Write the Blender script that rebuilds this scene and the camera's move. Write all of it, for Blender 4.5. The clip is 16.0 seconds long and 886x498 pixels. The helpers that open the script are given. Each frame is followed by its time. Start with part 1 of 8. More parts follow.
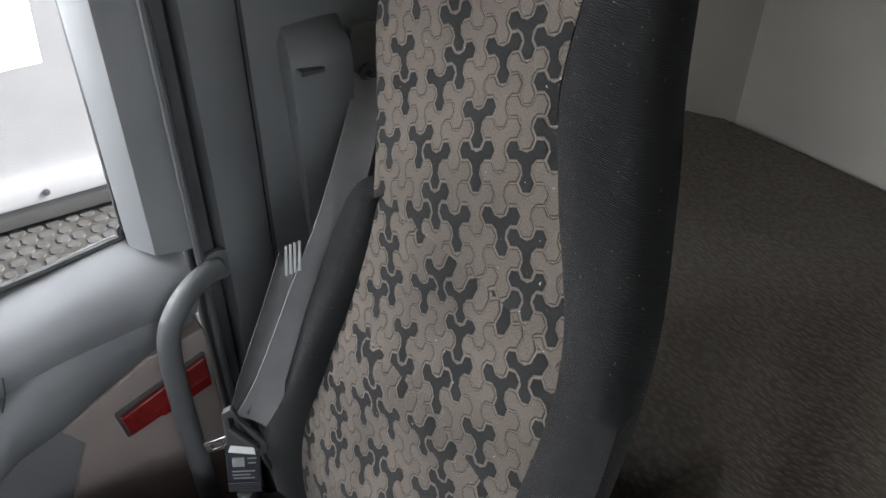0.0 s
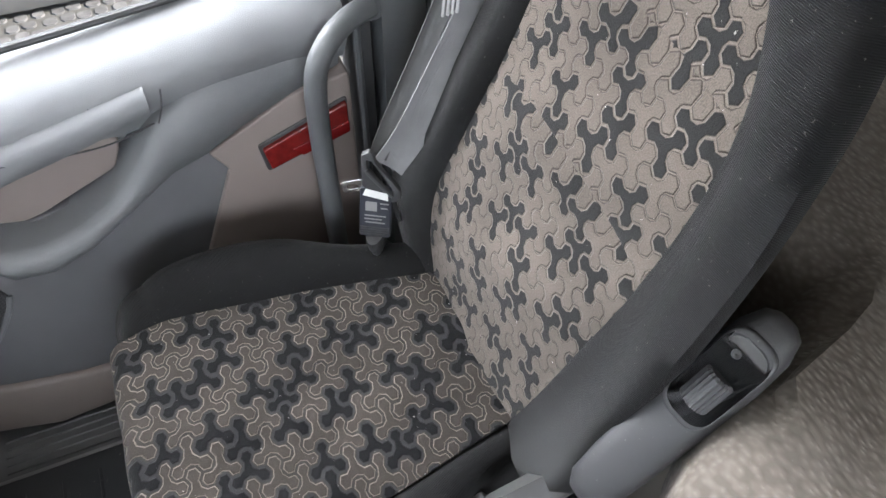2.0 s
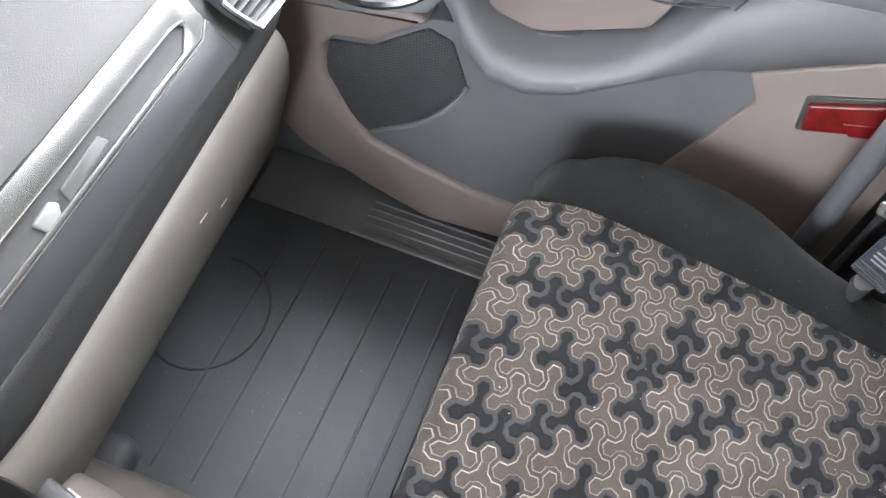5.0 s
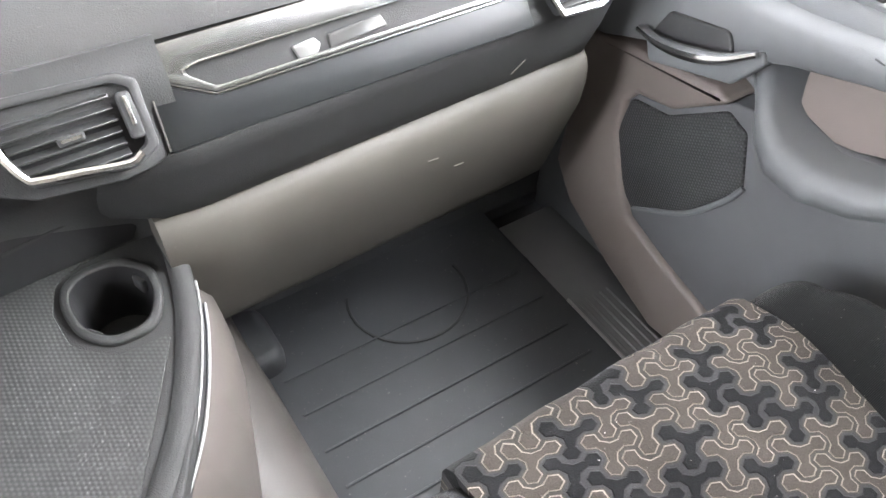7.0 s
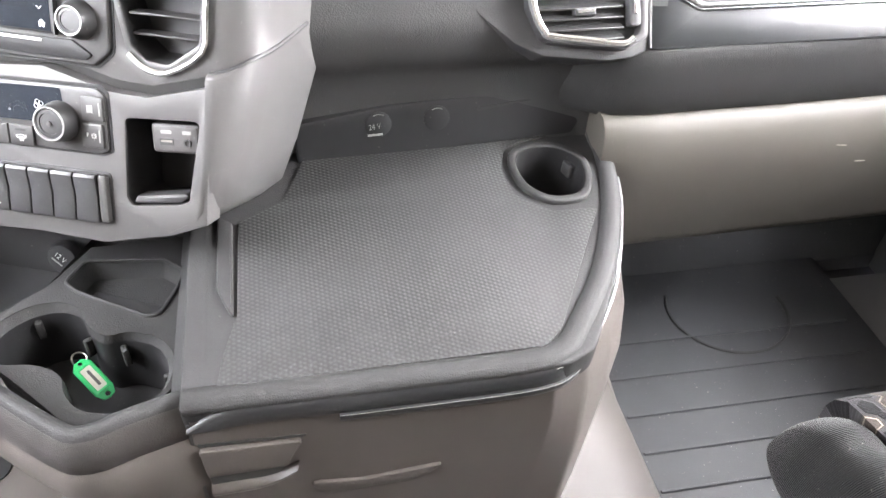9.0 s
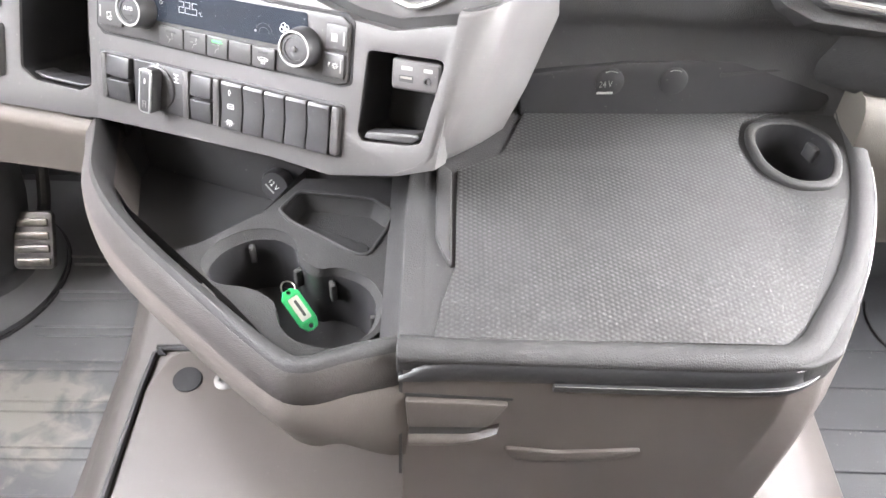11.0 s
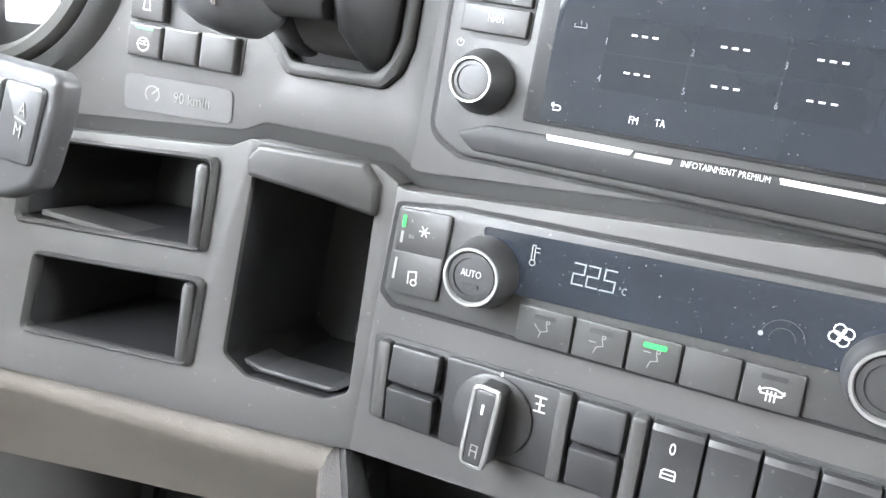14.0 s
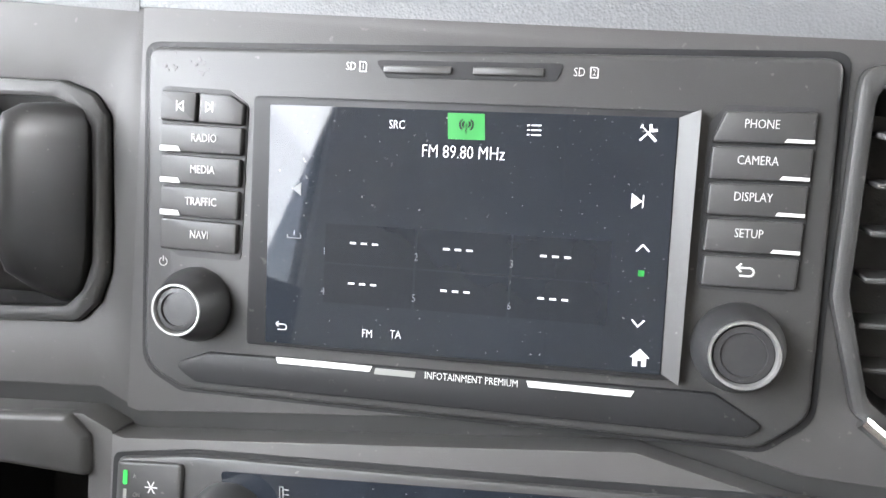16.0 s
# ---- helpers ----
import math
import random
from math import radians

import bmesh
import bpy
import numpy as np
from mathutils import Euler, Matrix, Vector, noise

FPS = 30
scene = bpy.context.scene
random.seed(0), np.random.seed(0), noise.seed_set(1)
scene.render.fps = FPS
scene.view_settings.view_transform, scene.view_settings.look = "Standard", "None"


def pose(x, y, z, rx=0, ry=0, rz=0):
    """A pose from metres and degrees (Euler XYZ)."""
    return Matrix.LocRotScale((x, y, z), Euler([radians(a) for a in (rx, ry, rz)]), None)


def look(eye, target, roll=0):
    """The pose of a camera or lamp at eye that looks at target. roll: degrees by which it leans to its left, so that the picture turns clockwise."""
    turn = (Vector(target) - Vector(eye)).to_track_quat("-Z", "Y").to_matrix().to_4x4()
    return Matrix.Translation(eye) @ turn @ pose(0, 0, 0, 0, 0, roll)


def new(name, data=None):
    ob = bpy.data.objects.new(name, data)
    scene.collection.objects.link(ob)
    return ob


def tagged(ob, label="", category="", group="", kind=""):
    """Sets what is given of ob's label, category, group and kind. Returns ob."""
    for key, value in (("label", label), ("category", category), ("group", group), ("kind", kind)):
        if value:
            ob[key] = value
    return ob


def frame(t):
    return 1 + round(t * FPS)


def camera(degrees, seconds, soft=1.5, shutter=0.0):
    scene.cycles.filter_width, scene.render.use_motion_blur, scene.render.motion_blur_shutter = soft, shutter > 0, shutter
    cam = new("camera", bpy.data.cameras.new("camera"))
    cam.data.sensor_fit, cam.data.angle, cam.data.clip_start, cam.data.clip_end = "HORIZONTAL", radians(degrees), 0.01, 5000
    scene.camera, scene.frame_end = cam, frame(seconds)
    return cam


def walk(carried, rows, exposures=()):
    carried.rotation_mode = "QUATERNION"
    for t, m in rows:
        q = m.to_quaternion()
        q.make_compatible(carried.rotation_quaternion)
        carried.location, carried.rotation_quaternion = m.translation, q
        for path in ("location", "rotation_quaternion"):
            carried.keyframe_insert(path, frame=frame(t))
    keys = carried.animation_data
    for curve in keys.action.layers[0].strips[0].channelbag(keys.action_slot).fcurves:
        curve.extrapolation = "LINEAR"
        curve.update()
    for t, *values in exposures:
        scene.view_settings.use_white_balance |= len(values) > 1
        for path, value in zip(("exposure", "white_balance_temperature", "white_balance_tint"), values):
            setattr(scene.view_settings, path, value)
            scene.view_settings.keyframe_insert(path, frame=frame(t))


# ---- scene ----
cam = camera(60.14, 16.0)
PATH = [
    (0.0, -0.1513, -0.6132, 1.3931, 54.149, -0.304, -124.527),
    (0.5, -0.1460, -0.6153, 1.3938, 50.212, 0.073, -123.601),
    (1.0, -0.1392, -0.6020, 1.3738, 47.756, 0.138, -122.377),
    (1.5, -0.1363, -0.5853, 1.3445, 44.206, -1.052, -119.547),
    (2.0, -0.1503, -0.5705, 1.3258, 40.051, -0.433, -113.054),
    (2.5, -0.1635, -0.5492, 1.3290, 36.579, -0.474, -107.238),
    (3.0, -0.1746, -0.5299, 1.3303, 34.797, -0.588, -102.083),
    (3.5, -0.1809, -0.5272, 1.3300, 33.223, -0.009, -97.619),
    (4.0, -0.1774, -0.4987, 1.3520, 32.146, 0.149, -93.677),
    (4.5, -0.0995, -0.4860, 1.3163, 31.834, -0.525, -87.084),
    (5.0, -0.0081, -0.4533, 1.2043, 31.358, -2.743, -68.910),
    (5.2, 0.0100, -0.4398, 1.1479, 31.508, -2.770, -61.261),
    (7.3, -0.0776, -0.6435, 1.0736, 43.720, -2.932, -31.085),
    (7.5, -0.1035, -0.6484, 1.0720, 44.401, -2.775, -29.158),
    (8.0, -0.1734, -0.6846, 1.0508, 46.020, -3.084, -23.622),
    (8.5, -0.2468, -0.7169, 0.9963, 48.150, -3.440, -17.258),
    (9.0, -0.3020, -0.7227, 0.9655, 48.542, -3.388, -11.412),
    (9.2, -0.3158, -0.7240, 0.9531, 48.551, -2.924, -9.314),
    (11.3, -0.4204, -0.6636, 0.9267, 44.389, -2.478, 1.607),
    (11.5, -0.4708, -0.6256, 0.8979, 43.987, -2.508, 2.655),
    (12.0, -0.5475, -0.5448, 0.8261, 43.240, -2.257, 4.918),
    (12.5, -0.6059, -0.4384, 0.7699, 43.265, -2.502, 6.085),
    (13.0, -0.6449, -0.3867, 0.7773, 44.817, -2.118, 6.425),
    (13.5, -0.6562, -0.3655, 0.7826, 52.484, -2.206, 6.278),
    (14.0, -0.6503, -0.3467, 0.7894, 58.014, -1.613, 3.890),
    (14.5, -0.6300, -0.3286, 0.7976, 60.158, -1.284, -0.808),
    (14.8, -0.6140, -0.3193, 0.8090, 60.500, -1.300, -4.900),
    (15.0, -0.6032, -0.3136, 0.8170, 61.372, -1.292, -6.331),
    (15.2, -0.6070, -0.3055, 0.8187, 62.750, -1.140, -7.100),
    (15.5, -0.6132, -0.2935, 0.8205, 62.520, -0.908, -10.212),
    (16.0, -0.6135, -0.2860, 0.8221, 64.407, -0.548, -12.521),
]
EXPOSURES = [(0.0, 0.55, 6400, 12), (0.5, 0.95, 6400, 12), (1.5, 1.25, 6350, 13), (2.5, 1.95, 6350, 13), (3.0, 2.4, 6350, 13), (4.5, 2.35, 6400, 13), (5.2, 2.27, 6450, 13), (7.5, 2.3, 6600, 14), (9.0, 2.8, 6700, 17), (11.5, 3.1, 6750, 18), (12.9, 3.06, 6750, 18), (13.5, 3.1, 6400, 12), (14.0, 2.67, 6450, 11), (15.0, 2.27, 6500, 11), (15.5, 2.16, 6550, 12), (16.0, 1.85, 6600, 13)]
walk(cam, [(r[0], pose(*r[1:])) for r in PATH], EXPOSURES)

# ---- world and lights ----
world = bpy.data.worlds.new("sky")
scene.world = world
world.use_nodes = True
wn = world.node_tree.nodes
sky = wn.new("ShaderNodeTexSky")
sky.sky_type = 'NISHITA'
sky.sun_disc = False
sky.sun_elevation = radians(34)
sky.sun_rotation = radians(-157)
world.node_tree.links.new(sky.outputs[0], wn["Background"].inputs[0])
wn["Background"].inputs[1].default_value = 0.15

sun = new("sun", bpy.data.lights.new("sun", 'SUN'))
sun.data.energy = 5.0
sun.data.angle = radians(12)
sun.data.color = (1.0, 0.96, 0.9)
sun.matrix_world = look((-4, -9.5, 7), (0, 0, 0))


def window_light(name, eye, target, w, h, watts, color, spread=180):
    ob = new(name, bpy.data.lights.new(name, 'AREA'))
    ob.data.shape = 'RECTANGLE'
    ob.data.size, ob.data.size_y = w, h
    ob.data.energy, ob.data.color = watts, color
    ob.data.spread = radians(spread)
    ob.matrix_world = look(eye, target)
    return ob


window_light("windscreen_skylight", (-0.30, 1.05, 1.44), (-0.30, -0.45, 0.60), 2.0, 0.90, 12, (0.96, 0.98, 1.0))
window_light("driver_window_skylight", (-1.50, -0.24, 1.20), (-0.3, 0.0, 0.60), 1.05, 0.66, 6.2, (0.91, 0.965, 1.0), 125)
window_light("passenger_window_skylight", (1.02, -0.33, 1.20), (0.0, -0.40, 0.80), 0.85, 0.60, 15, (0.94, 0.98, 1.0))


# ---- materials ----
def mat(name, color, rough=0.5, metal=0.0, grain=0.0, gscale=600.0, wear=0.12, wscale=6.0, sheen=0.0, spec=0.5, emit=None, dust=0.0, dscale=260.0):
    m = bpy.data.materials.new(name)
    m.use_nodes = True
    nt = m.node_tree
    n, l = nt.nodes, nt.links
    b = n["Principled BSDF"]
    b.inputs["Roughness"].default_value = rough
    b.inputs["Metallic"].default_value = metal
    b.inputs["Specular IOR Level"].default_value = spec
    if sheen:
        b.inputs["Sheen Weight"].default_value = sheen
        b.inputs["Sheen Roughness"].default_value = 0.4
    tc = n.new("ShaderNodeTexCoord")
    no = n.new("ShaderNodeTexNoise")
    no.inputs["Scale"].default_value = wscale
    no.inputs["Detail"].default_value = 6.0
    l.new(tc.outputs["Object"], no.inputs["Vector"])
    ra = n.new("ShaderNodeMapRange")
    ra.inputs[1].default_value, ra.inputs[2].default_value = 0.3, 0.7
    ra.inputs[3].default_value, ra.inputs[4].default_value = 1.0 - wear, 1.0 + wear
    l.new(no.outputs["Fac"], ra.inputs[0])
    mul = n.new("ShaderNodeMix")
    mul.data_type, mul.blend_type = 'RGBA', 'MULTIPLY'
    mul.inputs[0].default_value = 1.0
    mul.inputs[6].default_value = (*color, 1)
    l.new(ra.outputs[0], mul.inputs[7])
    out = mul.outputs[2]
    if dust:
        sp = n.new("ShaderNodeTexNoise")
        sp.inputs["Scale"].default_value = dscale
        sp.inputs["Detail"].default_value = 3.0
        l.new(tc.outputs["Object"], sp.inputs["Vector"])
        th = n.new("ShaderNodeMapRange")
        th.inputs[1].default_value, th.inputs[2].default_value = 0.70, 0.74
        th.inputs[3].default_value, th.inputs[4].default_value = 0.0, dust
        l.new(sp.outputs["Fac"], th.inputs[0])
        mx = n.new("ShaderNodeMix")
        mx.data_type = 'RGBA'
        l.new(th.outputs[0], mx.inputs[0])
        l.new(out, mx.inputs[6])
        mx.inputs[7].default_value = (0.5, 0.48, 0.44, 1)
        out = mx.outputs[2]
    l.new(out, b.inputs["Base Color"])
    rr = n.new("ShaderNodeMapRange")
    rr.inputs[3].default_value, rr.inputs[4].default_value = rough * 0.88, min(1.0, rough * 1.12)
    l.new(no.outputs["Fac"], rr.inputs[0])
    l.new(rr.outputs[0], b.inputs["Roughness"])
    if grain:
        vo = n.new("ShaderNodeTexVoronoi")
        vo.inputs["Scale"].default_value = gscale
        l.new(tc.outputs["Object"], vo.inputs["Vector"])
        bu = n.new("ShaderNodeBump")
        bu.inputs["Strength"].default_value = grain
        bu.inputs["Distance"].default_value = 0.0006
        l.new(vo.outputs["Distance"], bu.inputs["Height"])
        l.new(bu.outputs[0], b.inputs["Normal"])
    if emit:
        b.inputs["Emission Color"].default_value = (*emit[0], 1)
        b.inputs["Emission Strength"].default_value = emit[1]
    return m


def mth(nt, op, a, b=None, c=None):
    nd = nt.nodes.new("ShaderNodeMath")
    nd.operation = op
    for i, v in enumerate((a, b, c)):
        if v is None:
            continue
        if isinstance(v, (int, float)):
            nd.inputs[i].default_value = v
        else:
            nt.links.new(v, nd.inputs[i])
    return nd.outputs[0]


def tripod_fabric(name, light, dark, line, gap_light, gap_dark, origin, axes, rows, emboss, shape):
    """Woven seat fabric: hexagon tripods that tile the plane, light and dark by a repeat of 8 by 4, with thin outlines.

    axes are the two lattice steps (metres), rows the dark places of each of the eight weave rows as bits."""
    m = bpy.data.materials.new(name)
    m.use_nodes = True
    nt = m.node_tree
    n, l = nt.nodes, nt.links
    bs = n["Principled BSDF"]
    bs.inputs["Roughness"].default_value = 0.95
    bs.inputs["Specular IOR Level"].default_value = 0.08
    bs.inputs["Sheen Weight"].default_value = 0.04
    uv = n.new("ShaderNodeUVMap")
    uv.uv_map = "UVMap"
    wob = n.new("ShaderNodeTexNoise")
    wob.inputs["Scale"].default_value = 25.0
    l.new(uv.outputs[0], wob.inputs["Vector"])
    wadd = n.new("ShaderNodeVectorMath")
    wadd.operation = 'MULTIPLY_ADD'
    l.new(wob.outputs["Color"], wadd.inputs[0])
    wadd.inputs[1].default_value = (0.002, 0.002, 0)
    l.new(uv.outputs[0], wadd.inputs[2])
    sep = n.new("ShaderNodeSeparateXYZ")
    l.new(wadd.outputs[0], sep.inputs[0])
    s3 = math.sqrt(3)
    # first step is two cells along x, second is one cell back and one row up
    (ax0, ay0), (bx0, by0) = axes
    det = ax0 * by0 - bx0 * ay0
    du = mth(nt, 'SUBTRACT', sep.outputs[0], origin[0] + 0.001)
    dv = mth(nt, 'SUBTRACT', sep.outputs[1], origin[1] + 0.001)
    k1 = mth(nt, 'ADD', mth(nt, 'MULTIPLY', du, by0 / det), mth(nt, 'MULTIPLY', dv, -bx0 / det))
    k2 = mth(nt, 'ADD', mth(nt, 'MULTIPLY', du, -ay0 / det), mth(nt, 'MULTIPLY', dv, ax0 / det))
    x = mth(nt, 'SUBTRACT', mth(nt, 'MULTIPLY', k1, 2.0), k2)
    y = mth(nt, 'MULTIPLY', k2, s3)
    r = mth(nt, 'MULTIPLY', y, 2 / s3)
    q = mth(nt, 'SUBTRACT', x, mth(nt, 'DIVIDE', y, s3))
    s = mth(nt, 'MULTIPLY', mth(nt, 'ADD', q, r), -1.0)
    rq, rr, rs = (mth(nt, 'ROUND', v) for v in (q, r, s))
    dq = mth(nt, 'ABSOLUTE', mth(nt, 'SUBTRACT', rq, q))
    dr = mth(nt, 'ABSOLUTE', mth(nt, 'SUBTRACT', rr, r))
    ds = mth(nt, 'ABSOLUTE', mth(nt, 'SUBTRACT', rs, s))
    qbig = mth(nt, 'MULTIPLY', mth(nt, 'GREATER_THAN', dq, dr), mth(nt, 'GREATER_THAN', dq, ds))
    rbig = mth(nt, 'MULTIPLY', mth(nt, 'SUBTRACT', 1.0, qbig), mth(nt, 'GREATER_THAN', dr, ds))
    fq = mth(nt, 'ADD', rq, mth(nt, 'MULTIPLY', qbig, mth(nt, 'SUBTRACT', mth(nt, 'SUBTRACT', mth(nt, 'MULTIPLY', rr, -1), rs), rq)))
    fr = mth(nt, 'ADD', rr, mth(nt, 'MULTIPLY', rbig, mth(nt, 'SUBTRACT', mth(nt, 'SUBTRACT', mth(nt, 'MULTIPLY', rq, -1), rs), rr)))
    pq = mth(nt, 'FLOORED_MODULO', fq, 2.0)
    pr = mth(nt, 'FLOORED_MODULO', fr, 2.0)
    # cells (odd, even) hang on the centre at q-1; (even, odd) at r+1; (odd, odd) at q+1, r-1
    both = mth(nt, 'MULTIPLY', pq, pr)
    cq = mth(nt, 'ADD', mth(nt, 'SUBTRACT', fq, pq), mth(nt, 'MULTIPLY', both, 2.0))
    cr = mth(nt, 'ADD', mth(nt, 'ADD', fr, pr), mth(nt, 'MULTIPLY', both, -2.0))
    cx = mth(nt, 'ADD', cq, mth(nt, 'MULTIPLY', cr, 0.5))
    cy = mth(nt, 'MULTIPLY', cr, s3 / 2)
    lx, ly = mth(nt, 'SUBTRACT', x, cx), mth(nt, 'SUBTRACT', y, cy)
    ang = mth(nt, 'ARCTAN2', ly, lx)
    third = 2 * math.pi / 3
    fold = mth(nt, 'SUBTRACT', mth(nt, 'FLOORED_MODULO', mth(nt, 'ADD', ang, third / 2), third), third / 2)
    rad = mth(nt, 'SQRT', mth(nt, 'ADD', mth(nt, 'MULTIPLY', lx, lx), mth(nt, 'MULTIPLY', ly, ly)))
    ax = mth(nt, 'MULTIPLY', rad, mth(nt, 'COSINE', fold))
    ay = mth(nt, 'ABSOLUTE', mth(nt, 'MULTIPLY', rad, mth(nt, 'SINE', fold)))
    ox = mth(nt, 'ABSOLUTE', mth(nt, 'SUBTRACT', ax, 1.0))
    knob = mth(nt, 'SUBTRACT', mth(nt, 'MAXIMUM', ox, mth(nt, 'ADD', mth(nt, 'MULTIPLY', ay, s3 / 2), mth(nt, 'MULTIPLY', ox, 0.5))), shape[0])
    arm = mth(nt, 'MAXIMUM', mth(nt, 'SUBTRACT', ay, mth(nt, 'SUBTRACT', shape[1], mth(nt, 'MULTIPLY', ax, shape[2]))), mth(nt, 'SUBTRACT', ax, 1.0))
    sdf = mth(nt, 'MINIMUM', knob, arm)
    wi = mth(nt, 'FLOORED_MODULO', mth(nt, 'ADD', mth(nt, 'MULTIPLY', cr, -0.5), 0.25), 8.0)
    wj = mth(nt, 'FLOOR', mth(nt, 'FLOORED_MODULO', mth(nt, 'ADD', mth(nt, 'MULTIPLY', cq, -0.5), 0.25), 4.0))
    bits = 0.0
    for k, row in enumerate(rows):
        bits = mth(nt, 'ADD', bits, mth(nt, 'MULTIPLY', mth(nt, 'COMPARE', wi, k + 0.25, 0.3), float(row)))
    isdark = mth(nt, 'FLOORED_MODULO', mth(nt, 'FLOOR', mth(nt, 'DIVIDE', mth(nt, 'ADD', bits, 0.01), mth(nt, 'POWER', 2.0, wj))), 2.0)
    edge = n.new("ShaderNodeMapRange")
    edge.interpolation_type = 'SMOOTHSTEP'
    edge.inputs[1].default_value, edge.inputs[2].default_value = -0.02, 0.05
    l.new(sdf, edge.inputs[0])
    wv = n.new("ShaderNodeTexNoise")
    wv.inputs["Scale"].default_value = 700.0
    l.new(uv.outputs[0], wv.inputs["Vector"])
    big = n.new("ShaderNodeTexNoise")
    big.inputs["Scale"].default_value = 7.0
    big.inputs["Detail"].default_value = 5.0
    l.new(uv.outputs[0], big.inputs["Vector"])

    def mixc(fac, a, b):
        mx = n.new("ShaderNodeMix")
        mx.data_type = 'RGBA'
        for i, v in ((0, fac), (6, a), (7, b)):
            if isinstance(v, (int, float)):
                mx.inputs[i].default_value = v
            elif isinstance(v, tuple):
                mx.inputs[i].default_value = (*v, 1)
            else:
                l.new(v, mx.inputs[i])
        return mx.outputs[2]
    out = edge.outputs[0]
    band = mth(nt, 'LESS_THAN', mth(nt, 'ABSOLUTE', mth(nt, 'SUBTRACT', sdf, 0.035)), emboss)
    pale = mixc(band, mixc(out, light, gap_light), line)
    col = mixc(isdark, pale, mixc(out, dark, gap_dark))
    worn = n.new("ShaderNodeMapRange")
    worn.inputs[1].default_value, worn.inputs[2].default_value = 0.35, 0.68
    worn.inputs[3].default_value, worn.inputs[4].default_value = 0.85, 1.18
    l.new(big.outputs["Fac"], worn.inputs[0])
    wm = n.new("ShaderNodeMix")
    wm.data_type, wm.blend_type = 'RGBA', 'MULTIPLY'
    wm.inputs[0].default_value = 1.0
    l.new(col, wm.inputs[6])
    l.new(worn.outputs[0], wm.inputs[7])
    col = wm.outputs[2]
    gr = n.new("ShaderNodeMapRange")
    gr.inputs[1].default_value, gr.inputs[2].default_value = 0.25, 0.75
    gr.inputs[3].default_value, gr.inputs[4].default_value = 0.72, 1.25
    l.new(wv.outputs["Fac"], gr.inputs[0])
    mu = n.new("ShaderNodeMix")
    mu.data_type, mu.blend_type = 'RGBA', 'MULTIPLY'
    mu.inputs[0].default_value = 1.0
    l.new(col, mu.inputs[6])
    l.new(gr.outputs[0], mu.inputs[7])
    lint = n.new("ShaderNodeTexNoise")
    lint.inputs["Scale"].default_value = 180.0
    l.new(uv.outputs[0], lint.inputs["Vector"])
    lt = n.new("ShaderNodeMapRange")
    lt.inputs[1].default_value, lt.inputs[2].default_value = 0.74, 0.77
    lt.inputs[4].default_value = 0.5
    l.new(lint.outputs["Fac"], lt.inputs[0])
    l.new(mixc(lt.outputs[0], mu.outputs[2], (0.5, 0.48, 0.45)), bs.inputs["Base Color"])
    hgt = mth(nt, 'ADD', mth(nt, 'MULTIPLY', edge.outputs[0], -1.0), mth(nt, 'MULTIPLY', wv.outputs["Fac"], 0.5))
    bu = n.new("ShaderNodeBump")
    bu.inputs["Strength"].default_value = 0.8
    bu.inputs["Distance"].default_value = 0.0018
    l.new(hgt, bu.inputs["Height"])
    l.new(bu.outputs[0], bs.inputs["Normal"])
    return m


def rib_fabric(name, color, scale, coord="UV", depth=0.001, lint=0.4, fuzz=0.10):
    m = mat(name, color, 0.95, wear=0.18, wscale=14, sheen=fuzz, spec=0.06, dust=lint)
    nt = m.node_tree
    n, l = nt.nodes, nt.links
    tc = n.new("ShaderNodeTexCoord")
    wv = n.new("ShaderNodeTexWave")
    wv.inputs["Scale"].default_value = scale
    wv.inputs["Distortion"].default_value = 1.2
    wv.inputs["Detail"].default_value = 2.0
    l.new(tc.outputs[coord], wv.inputs["Vector"])
    bu = n.new("ShaderNodeBump")
    bu.inputs["Strength"].default_value = 0.6
    bu.inputs["Distance"].default_value = depth
    l.new(wv.outputs["Fac"], bu.inputs["Height"])
    l.new(bu.outputs[0], n["Principled BSDF"].inputs["Normal"])
    return m


def quilt(name, color):
    m = mat(name, color, 0.95, wear=0.10, wscale=5, sheen=0.1, spec=0.1, dust=0.06)
    nt = m.node_tree
    n, l = nt.nodes, nt.links
    tc = n.new("ShaderNodeTexCoord")
    mp = n.new("ShaderNodeMapping")
    mp.inputs["Scale"].default_value = (115, 210, 115)
    l.new(tc.outputs["Object"], mp.inputs[0])
    vo = n.new("ShaderNodeTexVoronoi")
    vo.feature = 'SMOOTH_F1'
    vo.inputs["Scale"].default_value = 1.0
    l.new(mp.outputs[0], vo.inputs["Vector"])
    bu = n.new("ShaderNodeBump")
    bu.inputs["Strength"].default_value = 0.8
    bu.inputs["Distance"].default_value = 0.0018
    bu.invert = True
    l.new(vo.outputs["Distance"], bu.inputs["Height"])
    l.new(bu.outputs[0], n["Principled BSDF"].inputs["Normal"])
    # woven cells: paler crowns, darker borders
    base = n["Principled BSDF"].inputs["Base Color"]
    src = base.links[0].from_socket
    mr = n.new("ShaderNodeMapRange")
    for key, val in (("From Min", 0.1), ("From Max", 0.6), ("To Min", 1.15), ("To Max", 0.75)):
        mr.inputs[key].default_value = val
    l.new(vo.outputs["Distance"], mr.inputs["Value"])
    vm = n.new("ShaderNodeVectorMath")
    vm.operation = 'SCALE'
    l.new(src, vm.inputs[0])
    l.new(mr.outputs[0], vm.inputs["Scale"])
    l.new(vm.outputs[0], base)
    return m


